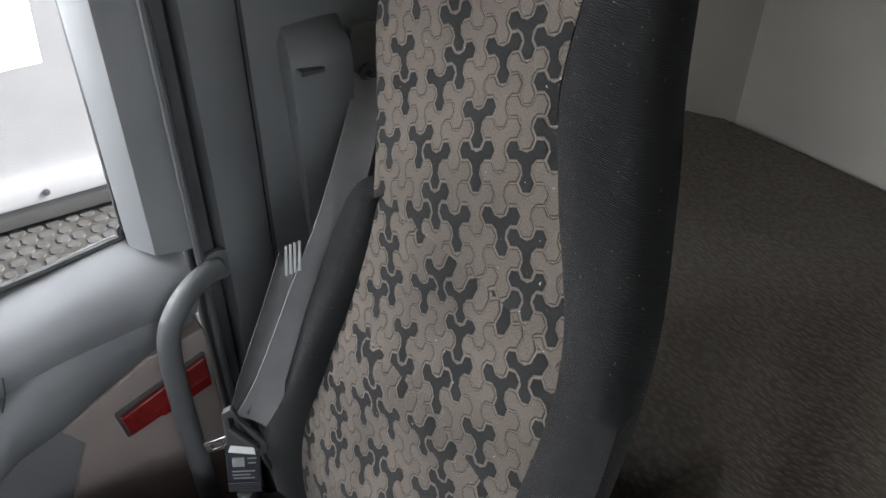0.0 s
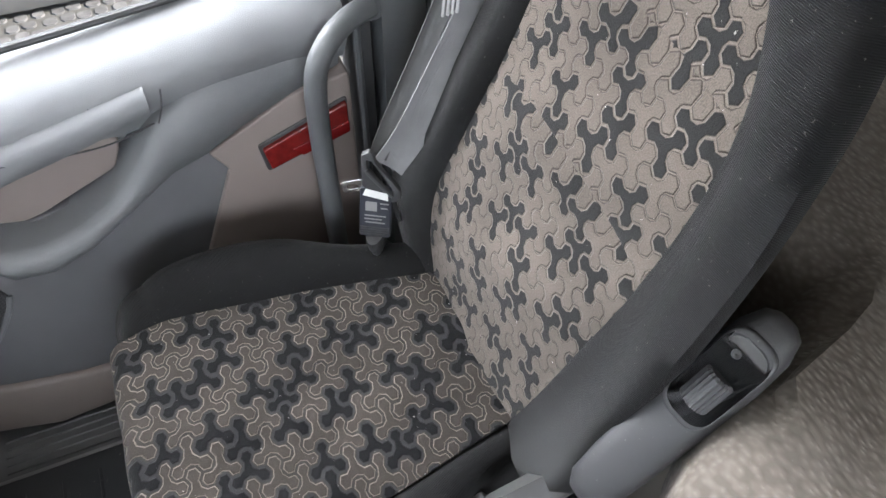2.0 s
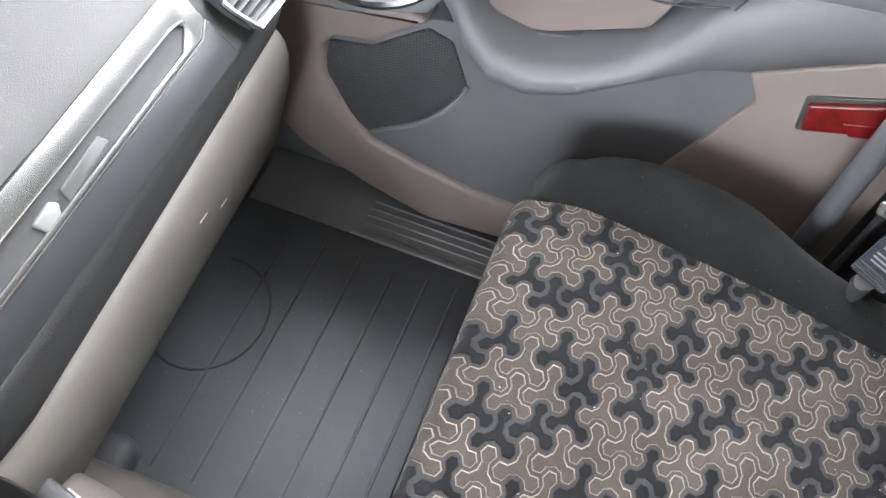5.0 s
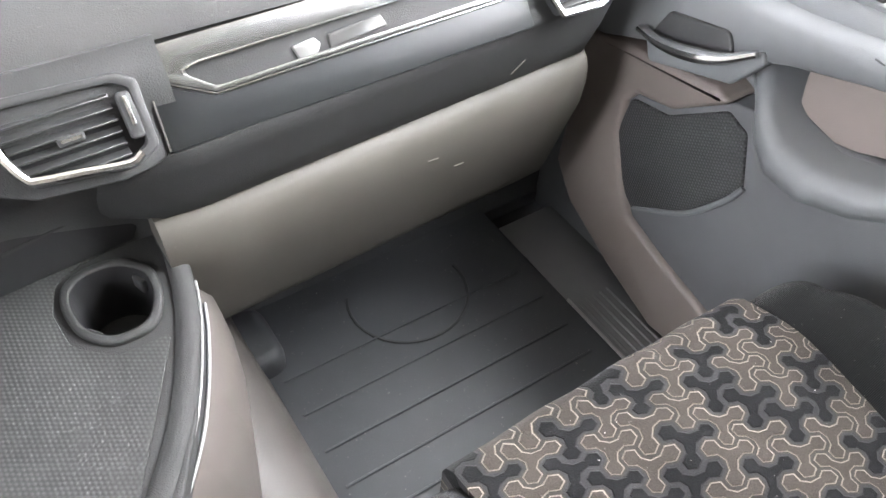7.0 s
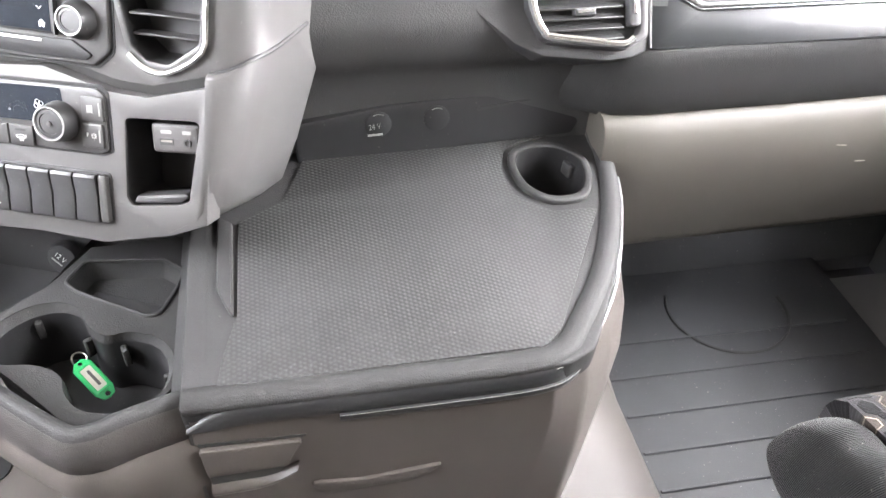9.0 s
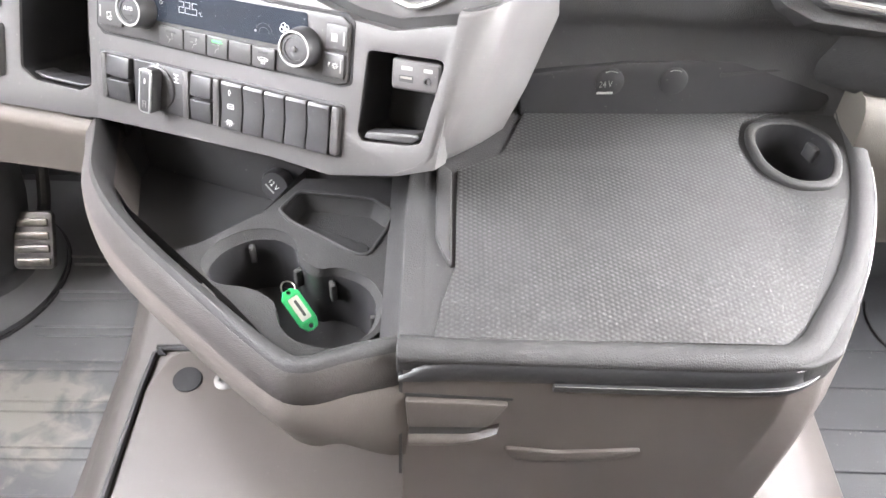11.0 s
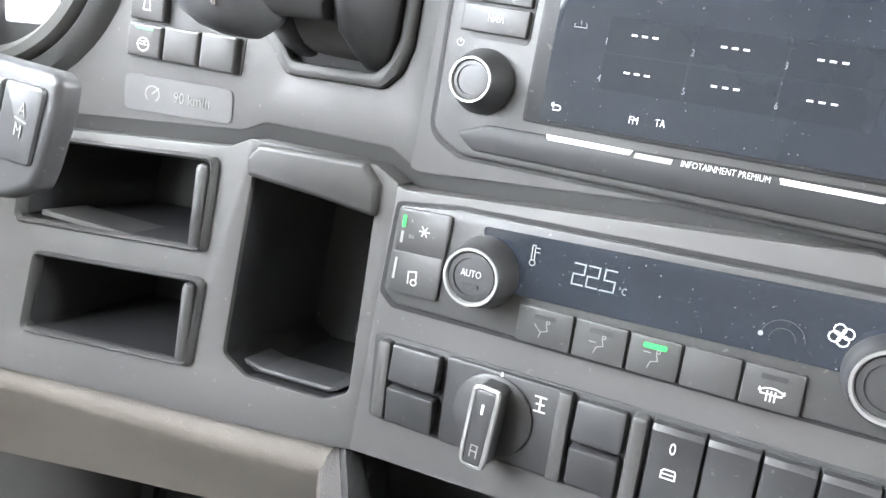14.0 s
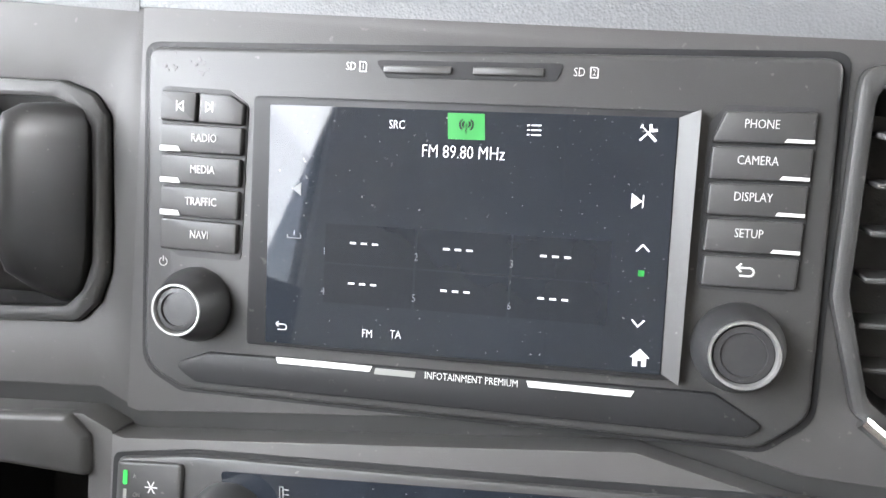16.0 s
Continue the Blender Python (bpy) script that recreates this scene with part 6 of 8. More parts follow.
def centre_dash():
    d = thing("centre_dash", "grey plastic centre dash turned to the driver with storage slots", "dashboard")
    ledge_r = [(-0.139, -0.0795), (-0.134, -0.0805), (0.071, -0.0545), (0.13, -0.066), (0.165, -0.066), (0.215, -0.050), (0.222, -0.046)]
    vent_hole = rpoly([(0.131, 0.080), (0.131, 0.0), (0.143, -0.040), (0.160, -0.052), (0.182, -0.052), (0.212, -0.030), (0.216, 0.080)], 0.008, 4)
    part("upper_panel", prism(ledge_r + [(0.224, 0.0), (0.224, 0.092), (-0.139, 0.088)], -0.012, 0.0, FU, 0.0015, holes=[vent_hole], sharp_x=-0.139), PANEL, d)
    for base, led in ((FU, ledge_r), (FB, [(-0.42, -0.104), (-0.2327, -0.0809), (-0.2205, -0.074), (-0.1516, -0.0719), (-0.139, -0.0785)])):
        part("ledge_channel", loft([[base @ Vector((x, y + 0.0008, -0.0006)), base @ Vector((x, y - 0.0012, -0.0016)), base @ Vector((x, y - 0.0095, -0.0055)), base @ Vector((x, y - 0.0095, -0.013)), base @ Vector((x, y + 0.0008, -0.013))] for x, y in led]), SHELLM, d)
    usb = rpoly([(0.1455, -0.0945), (0.214, -0.086), (0.205, -0.158), (0.195, -0.163), (0.152, -0.172), (0.1465, -0.165)], 0.006, 4)
    low = [(x, y - 0.0085) for x, y in ledge_r[::-1]] + [(-0.139, -0.236), (0.06, -0.214), (0.125, -0.212), (0.19, -0.192), (0.222, -0.176)]
    part("lower_panel", prism(low, -0.014, LOW, FU, 0.003, 3, holes=[usb], sharp_x=-0.139), PANEL, d)
    part("usb_pocket", pocket(usb, 0.05, FU, 0.9, LOW - 0.003), VOID, d)
    part("pocket_lip", prism(rpoly([(0.150, -0.171), (0.196, -0.162), (0.203, -0.155), (0.199, -0.1525), (0.153, -0.1635)], 0.003, 3), -0.01, LOW - 0.004, FU, 0.002), DARKER, d)
    gear = rpoly([(-0.2285, 0.030), (-0.2225, 0.0395), (-0.2130, 0.0507), (-0.2015, 0.0545), (-0.1690, 0.0557), (-0.1565, 0.0515), (-0.1507, 0.043), (-0.1485, 0.0), (-0.1482, -0.0217), (-0.1520, -0.035), (-0.1595, -0.0435), (-0.2120, -0.0465), (-0.2210, -0.0345), (-0.2305, -0.020)], 0.006, 3)
    ledge_l = [(-0.42, -0.104), (-0.2327, -0.0809), (-0.2205, -0.074), (-0.1516, -0.0719), (-0.139, -0.0785)]
    part("upper_wing", prism(ledge_l + [(-0.139, 0.088), (-0.42, 0.080)], -0.012, 0.0, FB, 0.0015, holes=[gear], sharp_x=-0.139), PANEL, d)
    part("gear_pocket", pocket(gear, 0.03, FB, 0.9, -0.001), VOID, d)
    part("gear_collar", prism(gear, 0.0, 0.004, FB, 0.002, 2, holes=[[(-0.189 + (x + 0.189) * 0.84, 0.004 + (y - 0.004) * 0.86) for x, y in gear]]), SHELLM, d)
    cub = rpoly([(-0.2165, -0.087), (-0.149, -0.085), (-0.1455, -0.2045), (-0.158, -0.2125), (-0.205, -0.2135), (-0.2205, -0.204)], 0.007, 4)
    s1 = rpoly([(-0.352, -0.111), (-0.2395, -0.099), (-0.2405, -0.147), (-0.356, -0.158)], 0.004, 3)
    s2 = rpoly([(-0.342, -0.178), (-0.2385, -0.167), (-0.241, -0.215), (-0.348, -0.2245)], 0.004, 3)
    part("lower_wing", prism([(x, y - 0.0085) for x, y in ledge_l[::-1]] + [(-0.42, -0.262), (-0.1525, -0.2385), (-0.139, -0.236)], -0.014, LOW, FB, 0.003, 3, holes=[cub, s1, s2], sharp_x=-0.139), PANEL, d)
    part("cubby", pocket(cub, 0.075, FB, 0.88, LOW - 0.003), VOID, d, "deep black storage cubby")
    for s in (s1, s2):
        part("slot", pocket(s, 0.09, FB, 0.93, LOW - 0.003), VOID, d, "black storage slot")
        cx, cy = sum(p[0] for p in s) / len(s), sum(p[1] for p in s) / len(s)
        big = [(cx + (x - cx) * 1.06, cy + (y - cy) * 1.12) for x, y in s]
        mid = [(cx + (x - cx) * 1.03, cy + (y - cy) * 1.06) for x, y in s]
        part("slot_rim", loft([[FB @ Vector((x, y, z)) for x, y in p] for p, z in ((big, LOW - 0.002), (big, LOW + 0.002), (mid, LOW + 0.004), (s, LOW + 0.002), (s, LOW - 0.006))], cap=False), SHELLM, d)
        part("slot_cheek", box(-0.247, -0.2395, cy - 0.019, cy + 0.028, -0.02, LOW + 0.005, 0.003, 2, FB), SHELLM, d)
    part("slot_floor_mat", box(-0.345, -0.250, -0.1545, -0.1515, -0.022, LOW - 0.002, m=FB), KEYG, d, "grey ribbed slot mat")
    part("cubby_flap", prism(rpoly([(-0.2195, -0.092), (-0.214, -0.0835), (-0.156, -0.0800), (-0.1475, -0.089), (-0.1465, -0.1065), (-0.18, -0.1035), (-0.2185, -0.1015)], 0.003, 3), LOW - 0.004, LOW + 0.004, FB, 0.003, 3), KEYG, d, "grey flap over the cubby")
    part("cubby_lip", prism(rpoly([(-0.2150, -0.2055), (-0.204, -0.2120), (-0.160, -0.2110), (-0.1500, -0.2050), (-0.160, -0.2070), (-0.20, -0.2080)], 0.002, 3), -0.02, LOW - 0.006, FB, 0.002), DARKER, d)
    # rounded right cheek that turns back to the passenger's wall
    rings = []
    for v, k, o in ((0.090, 0.0, 0.0), (0.0, 0.0, 0.0), (-0.0445, 0.0, 0.0), (-0.0475, 0.0, 0.0075), (-0.051, 0.0, LOW), (-0.12, 0.0, LOW), (-0.165, -0.004, LOW), (-0.178, -0.012, LOW), (-0.19, -0.03, LOW)):
        lean = -0.20 * max(0.0, -v - 0.05)
        ring = []
        for u, n, w in ((0.2165, -0.004, 1), (0.2174, 0.0004, 1), (0.224, 0.0001, 1), (0.235, -0.0038, 1), (0.246, -0.013, 1), (0.252, -0.026, 0.8), (0.256, -0.045, 0.6), (0.259, -0.075, 0.4), (0.262, -0.125, 0.2), (0.19, -0.125, 0)):
            up = interp(u, [(0.222, 0.0), (0.235, 0.005), (0.247, 0.013), (0.256, 0.024), (0.262, 0.042)]) if -0.1 < v < -0.02 and n > -0.12 else 0.0
            ring.append(tuple(FU @ Vector((u + k + lean * max(0.0, min(1.0, (u - 0.222) / 0.024)), v + up, n + o * w))))
        rings.append(ring)
    part("side_cheek", loft(rings), PANEL, d, "", 60)
    part("cheek_seam", tube([FU @ Vector(p) for p in ((0.218, -0.0475, 0.004), (0.2345, -0.0415, 0.0), (0.2465, -0.0335, -0.010), (0.2562, -0.0225, -0.042), (0.2605, -0.006, -0.095))], 0.0021, 6), BLACKRUB, d)
    # wide blank label on the wing
    part("cruise_label", prism(rpoly([(-0.306, -0.0640), (-0.241, -0.0610), (-0.2395, -0.0790), (-0.305, -0.0835)], 0.004, 4), 0.0, 0.0006, FB), KEYG, d, "pale grey cruise speed label")
    letters("90 km/h", 0.0088, FB @ pose(-0.264, -0.0715, 0.0009, 0, 0, 3), INKG, d)
    part("gauge_icon", stroke([arc(-0.288, -0.0725, 0.0042, -50, 230, 14), [(-0.288, -0.0725), (-0.2845, -0.0690)]], 0.0007, 0.0009, FB), INKG, d)
    # top roll above the panels
    part("brow", loft([[FB @ Vector((u, v + 0.0, n)) for v, n in ((0.086, 0.0), (0.094, 0.0005), (0.110, -0.008), (0.126, -0.04), (0.130, -0.12), (0.13, -0.36), (0.08, -0.36), (0.08, -0.01))] for u in (-0.42, -0.141)]), DARK, d)
    part("brow", loft([[FU @ Vector((u, v + 0.0, n)) for v, n in ((0.088, 0.0), (0.096, 0.0005), (0.112, -0.008), (0.128, -0.04), (0.132, -0.12), (0.135, -0.36), (0.08, -0.36), (0.08, -0.01))] for u in (-0.141, 0.226)]), DARK, d)
    return d


centre_dash()


def side_vent():
    v = thing("air_vent", "tall black air vent in the centre dash with a silver edge", "air vent", "dashboard vents")
    out = rpoly([(0.131, 0.080), (0.131, 0.0), (0.143, -0.040), (0.160, -0.052), (0.182, -0.052), (0.212, -0.030), (0.216, 0.080)], 0.008, 4)
    inn = [(0.176 + (x - 0.176) * 0.86, 0.014 + (y - 0.014) * 0.90) for x, y in out]
    part("frame", prism(out, -0.01, 0.003, FU, 0.002, 2, holes=[inn]), SHELLM, v)
    part("backing", pocket(inn, 0.03, FU, 0.9, 0.0), DARKER, v)
    part("trim_edge", tube([FU @ Vector(p) for p in ((0.146, -0.042, 0.004), (0.161, -0.0515, 0.004), (0.181, -0.0515, 0.004), (0.211, -0.0305, 0.004), (0.2135, 0.0, 0.004), (0.2155, 0.078, 0.004))], 0.0028, 8, smooth=3), CHROME, v, "satin chrome edge")
    for k in range(7):
        y = -0.034 + 0.0165 * k
        part("slat", box(0.142, 0.208, y - 0.001, y + 0.001, -0.014, 0.0, 0.0006, 1, FU @ pose(0, 0, 0, 0, 0, 3) @ pose(0, 0, 0, 8, 0, 0)), SHELLM, v)


side_vent()


def infotainment():
    t = thing("infotainment_unit", "black infotainment unit with lit touch screen and buttons", "infotainment unit")
    hp = rpoly([(-0.1345, 0.072), (0.1255, 0.0812), (0.1295, -0.0440), (0.114, -0.0575), (-0.112, -0.0665), (-0.1300, -0.0585)], [0.006, 0.006, 0.012, 0.01, 0.01, 0.014], 5)
    part("gap", prism([(x * 1.020, y * 1.032) for x, y in hp], 0.0, 0.0006, FU), VOID, t)
    part("housing", prism(hp, 0.0006, 0.004, FU, 0.0022, 3), SHELLM, t)
    # bezel leans over the screen on its right side
    part("bezel", prism(rpoly([(-0.0866, 0.0552), (0.0801, 0.0602), (0.083, -0.0362), (-0.0841, -0.0437)], 0.002, 3), 0.004, 0.0055, FU, 0.0008), VOID, t)
    part("screen", prism([(-0.0792, 0.0521), (0.0731, 0.0573), (0.0768, -0.0343), (-0.0755, -0.0415)], 0.0055, 0.0060, FU), SCREEN, t, "dark glass screen with dust specks")
    part("bezel_slope", loft([[FU @ Vector(p) for p in ring] for ring in (((0.0735, 0.0575, 0.0057), (0.0802, 0.0604, 0.0095), (0.0802, 0.0604, 0.0050), (0.0735, 0.0575, 0.0050)), ((0.0772, -0.0340, 0.0057), (0.0832, -0.0366, 0.0095), (0.0832, -0.0366, 0.0050), (0.0772, -0.0340, 0.0050)))]), SHELLM, t, "grey slanted bezel side")
    S = 0.0063

    def tx(s, u, v, size, material=LCDW, align='CENTER'):
        letters(s, size, U(u, v, S), material, t, align, "screen_text")

    def ic(name, segs, u, v, w=0.0011, material=LCDW):
        part(name, stroke([[(x * 0.78, y * 0.78) for x, y in sg] for sg in segs], w * 0.55, 0.0, U(u, v, S)), material, t)
    part("source_tile", prism([(-0.0089, 0.0536), (0.0049, 0.0541), (0.0058, 0.0446), (-0.0080, 0.0440)], S - 0.0003, S, FU), LCDGREEN, t, "green source tile")
    ic("antenna_icon", [[(0, -0.003), (0, 0.001)], arc(0, 0.001, 0.0017, -40, 40, 6), arc(0, 0.001, 0.0031, -45, 45, 6), arc(0, 0.001, 0.0017, 140, 220, 6), arc(0, 0.001, 0.0031, 135, 225, 6)], -0.0015, 0.0490, 0.0013, VOID)
    tx("SRC", -0.0279, 0.0478, 0.0046)
    tx("FM 89.80 MHz", -0.0020, 0.0393, 0.0069)
    ic("list_icon", [[(-0.003, y), (-0.0024, y)] for y in (0.0022, 0, -0.0022)] + [[(-0.001, y), (0.003, y)] for y in (0.0022, 0, -0.0022)], 0.0235, 0.0495, 0.0009)
    ic("spanner_icon", [[(-0.0032, -0.0032), (0.0018, 0.0018)]], 0.0635, 0.0514, 0.0012)
    part("spanner_jaw", stroke([[(0.0008, 0.0026), (0.0009, 0.0014), (0.0016, 0.0009), (0.0027, 0.0010)]], 0.0010, 0.0, U(0.0635, 0.0514, S)), LCDW, t)
    ic("screwdriver_blade", [[(-0.0032, 0.0032), (0.0, 0.0)], [(-0.0034, 0.0022), (-0.0024, 0.0034)]], 0.0635, 0.0514, 0.0007)
    ic("screwdriver_handle", [[(0.0008, -0.0008), (0.0032, -0.0032)]], 0.0635, 0.0514, 0.0018)
    part("next_icon", prism([(-0.0022, -0.0028), (0.0016, 0), (-0.0022, 0.0028)], 0, 0.0002, U(0.0625, 0.0272, S)), LCDW, t)
    ic("next_bar", [[(0.0024, -0.0026), (0.0024, 0.0026)]], 0.0625, 0.0272, 0.0008)
    part("previous_icon", prism([(0.0022, -0.0025), (-0.0014, 0), (0.0022, 0.0025)], 0, 0.0002, U(-0.0665, 0.0205, S)), LCDG, t)
    ic("up_icon", [[(-0.0026, -0.0014), (0, 0.0014), (0.0026, -0.0014)]], 0.0661, 0.0108)
    part("page_dot", prism(rrect(0, 0, 0.0022, 0.0022, 0.0002), 0, 0.0002, U(0.0664, 0.0016, S)), LCDGREEN, t)
    ic("down_icon", [[(-0.0026, 0.0014), (0, -0.0014), (0.0026, 0.0014)]], 0.0672, -0.0166)
    part("home_icon", prism([(-0.0024, -0.0030), (-0.0007, -0.0030), (-0.0007, -0.0008), (0.0007, -0.0008), (0.0007, -0.0030), (0.0024, -0.0030), (0.0024, 0.0002), (0.0035, 0.0002), (0, 0.0034), (-0.0035, 0.0002), (-0.0024, 0.0002)], 0, 0.0002, U(0.0691, -0.0291, S)), LCDW, t)
    ic("back_icon", [[(-0.0026, 0.0012), (0.0016, 0.0012)], arc(0.0016, -0.0002, 0.0014, 90, -90, 6), [(0.0016, -0.0016), (-0.0014, -0.0016)], [(-0.0014, 0.0024), (-0.0026, 0.0012), (-0.0014, 0.0)]], -0.0691, -0.0344, 0.0007)
    tx("FM", -0.0335, -0.0330, 0.0046)
    tx("TA", -0.0222, -0.0320, 0.0046)
    for k, (u, v) in enumerate(((-0.0374, 0.0018), (-0.0007, 0.0032), (0.0356, 0.0044), (-0.0369, -0.0139), (-0.0004, -0.0126), (0.0361, -0.0113))):
        part("tile", prism(rrect(u + 0.002, v - 0.0005, 0.0355, 0.0150, 0.0003, 2, 2), S - 0.00045, S - 0.0002, FU), mat("display_tile", (0.012, 0.014, 0.018), 0.08, emit=((0.35, 0.42, 0.5), 0.010)) if k == 0 else bpy.data.materials["display_tile"], t)
        for q in (-0.0044, 0.0, 0.0044):
            part("preset_dash", prism(rrect(q, 0, 0.0024, 0.0008, 0), 0, 0.0002, U(u, v, S)), LCDW, t)
        tx(str(k + 1), u - 0.0158, v - 0.0045, 0.0042, LCDG)
    ic("tuner_icon", [[(-0.0035, 0), (-0.0035, -0.0016), (0.0035, -0.0016), (0.0035, 0)], [(0, 0.0), (0, 0.002)]], -0.0660, 0.0025, 0.0006, LCDG)
    # chin with two bright bars and lettering
    part("chin", prism(rpoly([(-0.1165, -0.0560), (-0.100, -0.0490), (0.096, -0.0385), (0.1149, -0.0486), (0.108, -0.0535), (-0.105, -0.0625)], 0.004, 3), 0.004, 0.0062, FU, 0.0014), VOID, t, "smooth black chin")
    for a, b in (((-0.0694, -0.0482), (-0.0314, -0.0466)), ((0.0304, -0.0441), (0.0676, -0.0426))):
        part("bright_bar", prism([(a[0], a[1] - 0.0012), (b[0], b[1] - 0.0012), (b[0] + 0.001, b[1] + 0.0012), (a[0] - 0.001, a[1] + 0.0012)], 0.0062, 0.0068, FU, 0.0003), INK, t)
    part("maker_mark", prism([(-0.0295, -0.0484), (-0.0134, -0.0477), (-0.0130, -0.0453), (-0.0291, -0.0460)], 0.0062, 0.0065, FU), INKG, t)
    letters("INFOTAINMENT PREMIUM", 0.0040, U(0.0085, -0.0454, 0.0066, 2.5), INK, t)
    # SD slots
    part("sd_recess", prism(rpoly([(-0.0388, 0.0715), (0.032, 0.0740), (0.0295, 0.0676), (-0.0338, 0.0652)], 0.001, 2), 0.004, 0.0044, FU), VOID, t)
    for u in (-0.022, 0.012):
        part("sd_slot", prism(rrect(u, 0.0695 + u * 0.035, 0.026, 0.0028, 0.0006, 2, 2), 0.0046, 0.0056, FU, 0.0004), KEYG, t)
    letters("SD", 0.0045, U(-0.0482, 0.0686, 0.0042), INK, t)
    letters("SD", 0.0045, U(0.0375, 0.0712, 0.0042), INK, t)
    for u, v, s in ((-0.0434, 0.0688, "1"), (0.0428, 0.0714, "2")):
        part("card_icon", stroke([[(-0.0013, -0.0018), (0.0013, -0.0018), (0.0013, 0.0012), (0.0006, 0.0018), (-0.0013, 0.0018), (-0.0013, -0.0018)]], 0.0004, 0.0, U(u, v, 0.0043)), INK, t)
        letters(s, 0.0030, U(u, v, 0.0043), INK, t)
    # key blocks
    part("key_gap", prism(rpoly([(-0.1270, 0.0567), (-0.0975, 0.0567), (-0.0890, 0.0512), (-0.0887, -0.0107), (-0.116, -0.0112), (-0.1240, -0.0060)], 0.003, 3), 0.004, 0.0044, FU), BLACKRUB, t)
    part("key_gap", prism(rpoly([(0.0838, 0.0560), (0.0885, 0.0632), (0.1196, 0.0640), (0.1196, 0.0030), (0.1155, -0.0008), (0.0858, -0.0018)], 0.003, 3), 0.004, 0.0044, FU), BLACKRUB, t)
    ys = [0.0553, 0.0425, 0.0302, 0.0176, 0.0046, -0.0090]
    for k, s in enumerate(("", "RADIO", "MEDIA", "TRAFFIC", "NAVI")):
        y1, y0 = ys[k] - 0.0006, ys[k + 1] + 0.0006
        xl = -0.1258 + 0.0006 * k
        if k == 0:
            for a, b, nm in ((xl, -0.1105, "left"), (-0.1090, -0.0902, "right")):
                part("skip_key", prism(rpoly([(a, y0), (b, y0), (b, y1 - (0.0035 if nm == "right" else 0)), (b - (0.006 if nm == "right" else 0), y1), (a, y1)], 0.0008, 2), 0.0044, 0.0068, FU, 0.0009), SHELLM, t)
            part("skip_icon", stroke([[(-0.0012, 0.0018), (-0.0012, -0.0018)], [(0.0016, 0.0018), (-0.001, 0), (0.0016, -0.0018), (0.0016, 0.0018)]], 0.0005, 0, U(-0.1172, 0.0490, 0.0071)), INK, t)
            part("skip_icon", stroke([[(0.0012, 0.0018), (0.0012, -0.0018)], [(-0.0016, 0.0018), (0.001, 0), (-0.0016, -0.0018), (-0.0016, 0.0018)]], 0.0005, 0, U(-0.1042, 0.0494, 0.0071)), INK, t)
            continue
        part("key", prism(rpoly([(xl, y0), (-0.0902, y0 + 0.0006), (-0.0902, y1 + 0.0003), (xl, y1)], 0.0008, 2), 0.0044, 0.0068, FU, 0.0009), SHELLM, t)
        letters(s, 0.0047, U(-0.1060, (y0 + y1) / 2 + 0.0006, 0.0071), INK, t)
        if k < 4:
            part("key_lamp", prism([(xl + 0.0002, y0 + 0.0001), (xl + 0.0092, y0 + 0.0003), (xl + 0.0080, y0 + 0.0024), (xl + 0.0002, y0 + 0.0023)], 0.0066, 0.0071, FU, 0.0002), INK, t, "white key bar")
    yr = [0.0628, 0.0506, 0.0379, 0.0255, 0.0126, 0.0005]
    for k, s in enumerate(("PHONE", "CAMERA", "DISPLAY", "SETUP", "")):
        y1, y0 = yr[k] - 0.0006, yr[k + 1] + 0.0006
        part("key", prism(rpoly([(0.0850 + 0.0005 * k, y0 - 0.0014), (0.1184, y0), (0.1184, y1), (0.0888 if k == 0 else 0.0850 + 0.0005 * k, y1 - 0.0014)], 0.0010, 2), 0.0044, 0.0068, FU, 0.0009), SHELLM, t)
        if s:
            letters(s, 0.0045, U(0.1008, (y0 + y1) / 2 + 0.0002, 0.0071), INK, t)
            part("key_lamp", prism([(0.1086, y0 + 0.0001), (0.1182, y0 + 0.0003), (0.1182, y0 + 0.0016), (0.1094, y0 + 0.0014)], 0.0066, 0.0071, FU, 0.0002), INK, t, "white key bar")
        else:
            part("back_icon", stroke([[(-0.0026, 0.0012), (0.0016, 0.0012)], arc(0.0016, -0.0002, 0.0014, 90, -90, 6), [(0.0016, -0.0016), (-0.0014, -0.0016)], [(-0.0014, 0.0024), (-0.0026, 0.0012), (-0.0014, 0.0)]], 0.0007, 0, U(0.1010, 0.0062, 0.0071)), INK, t)
    # worn spots in the housing's corner
    rnd = random.Random(8)
    spots = bmesh.new()
    for cu, cv in ((-0.1225, 0.0645), (-0.1115, 0.0655)):
        for q in range(9):
            x, y, r = cu + rnd.gauss(0, 0.0022), cv + rnd.gauss(0, 0.0020), rnd.uniform(0.0003, 0.0008)
            add(spots, prism([(x + r * rnd.uniform(0.5, 1.3) * math.cos(a), y + r * rnd.uniform(0.5, 1.3) * math.sin(a)) for a in [k * math.pi / 3 for k in range(6)]], 0.0040, 0.00415, FU))
    part("worn_spots", spots, SCUFF, t, "pale worn spots")
    part("power_icon", stroke([arc(0, 0, 0.0017, 125, 415, 12), [(0, 0.0004), (0, 0.0022)]], 0.0004, 0, U(-0.1228, -0.0142, 0.0043)), INK, t)
    dial(t, U(-0.1070, -0.0300, 0.004), 0.0152, 0.0102, 0.016, "")
    dial(t, U(0.1022, -0.0212, 0.004), 0.0160, 0.0118, 0.014, "")
    return t


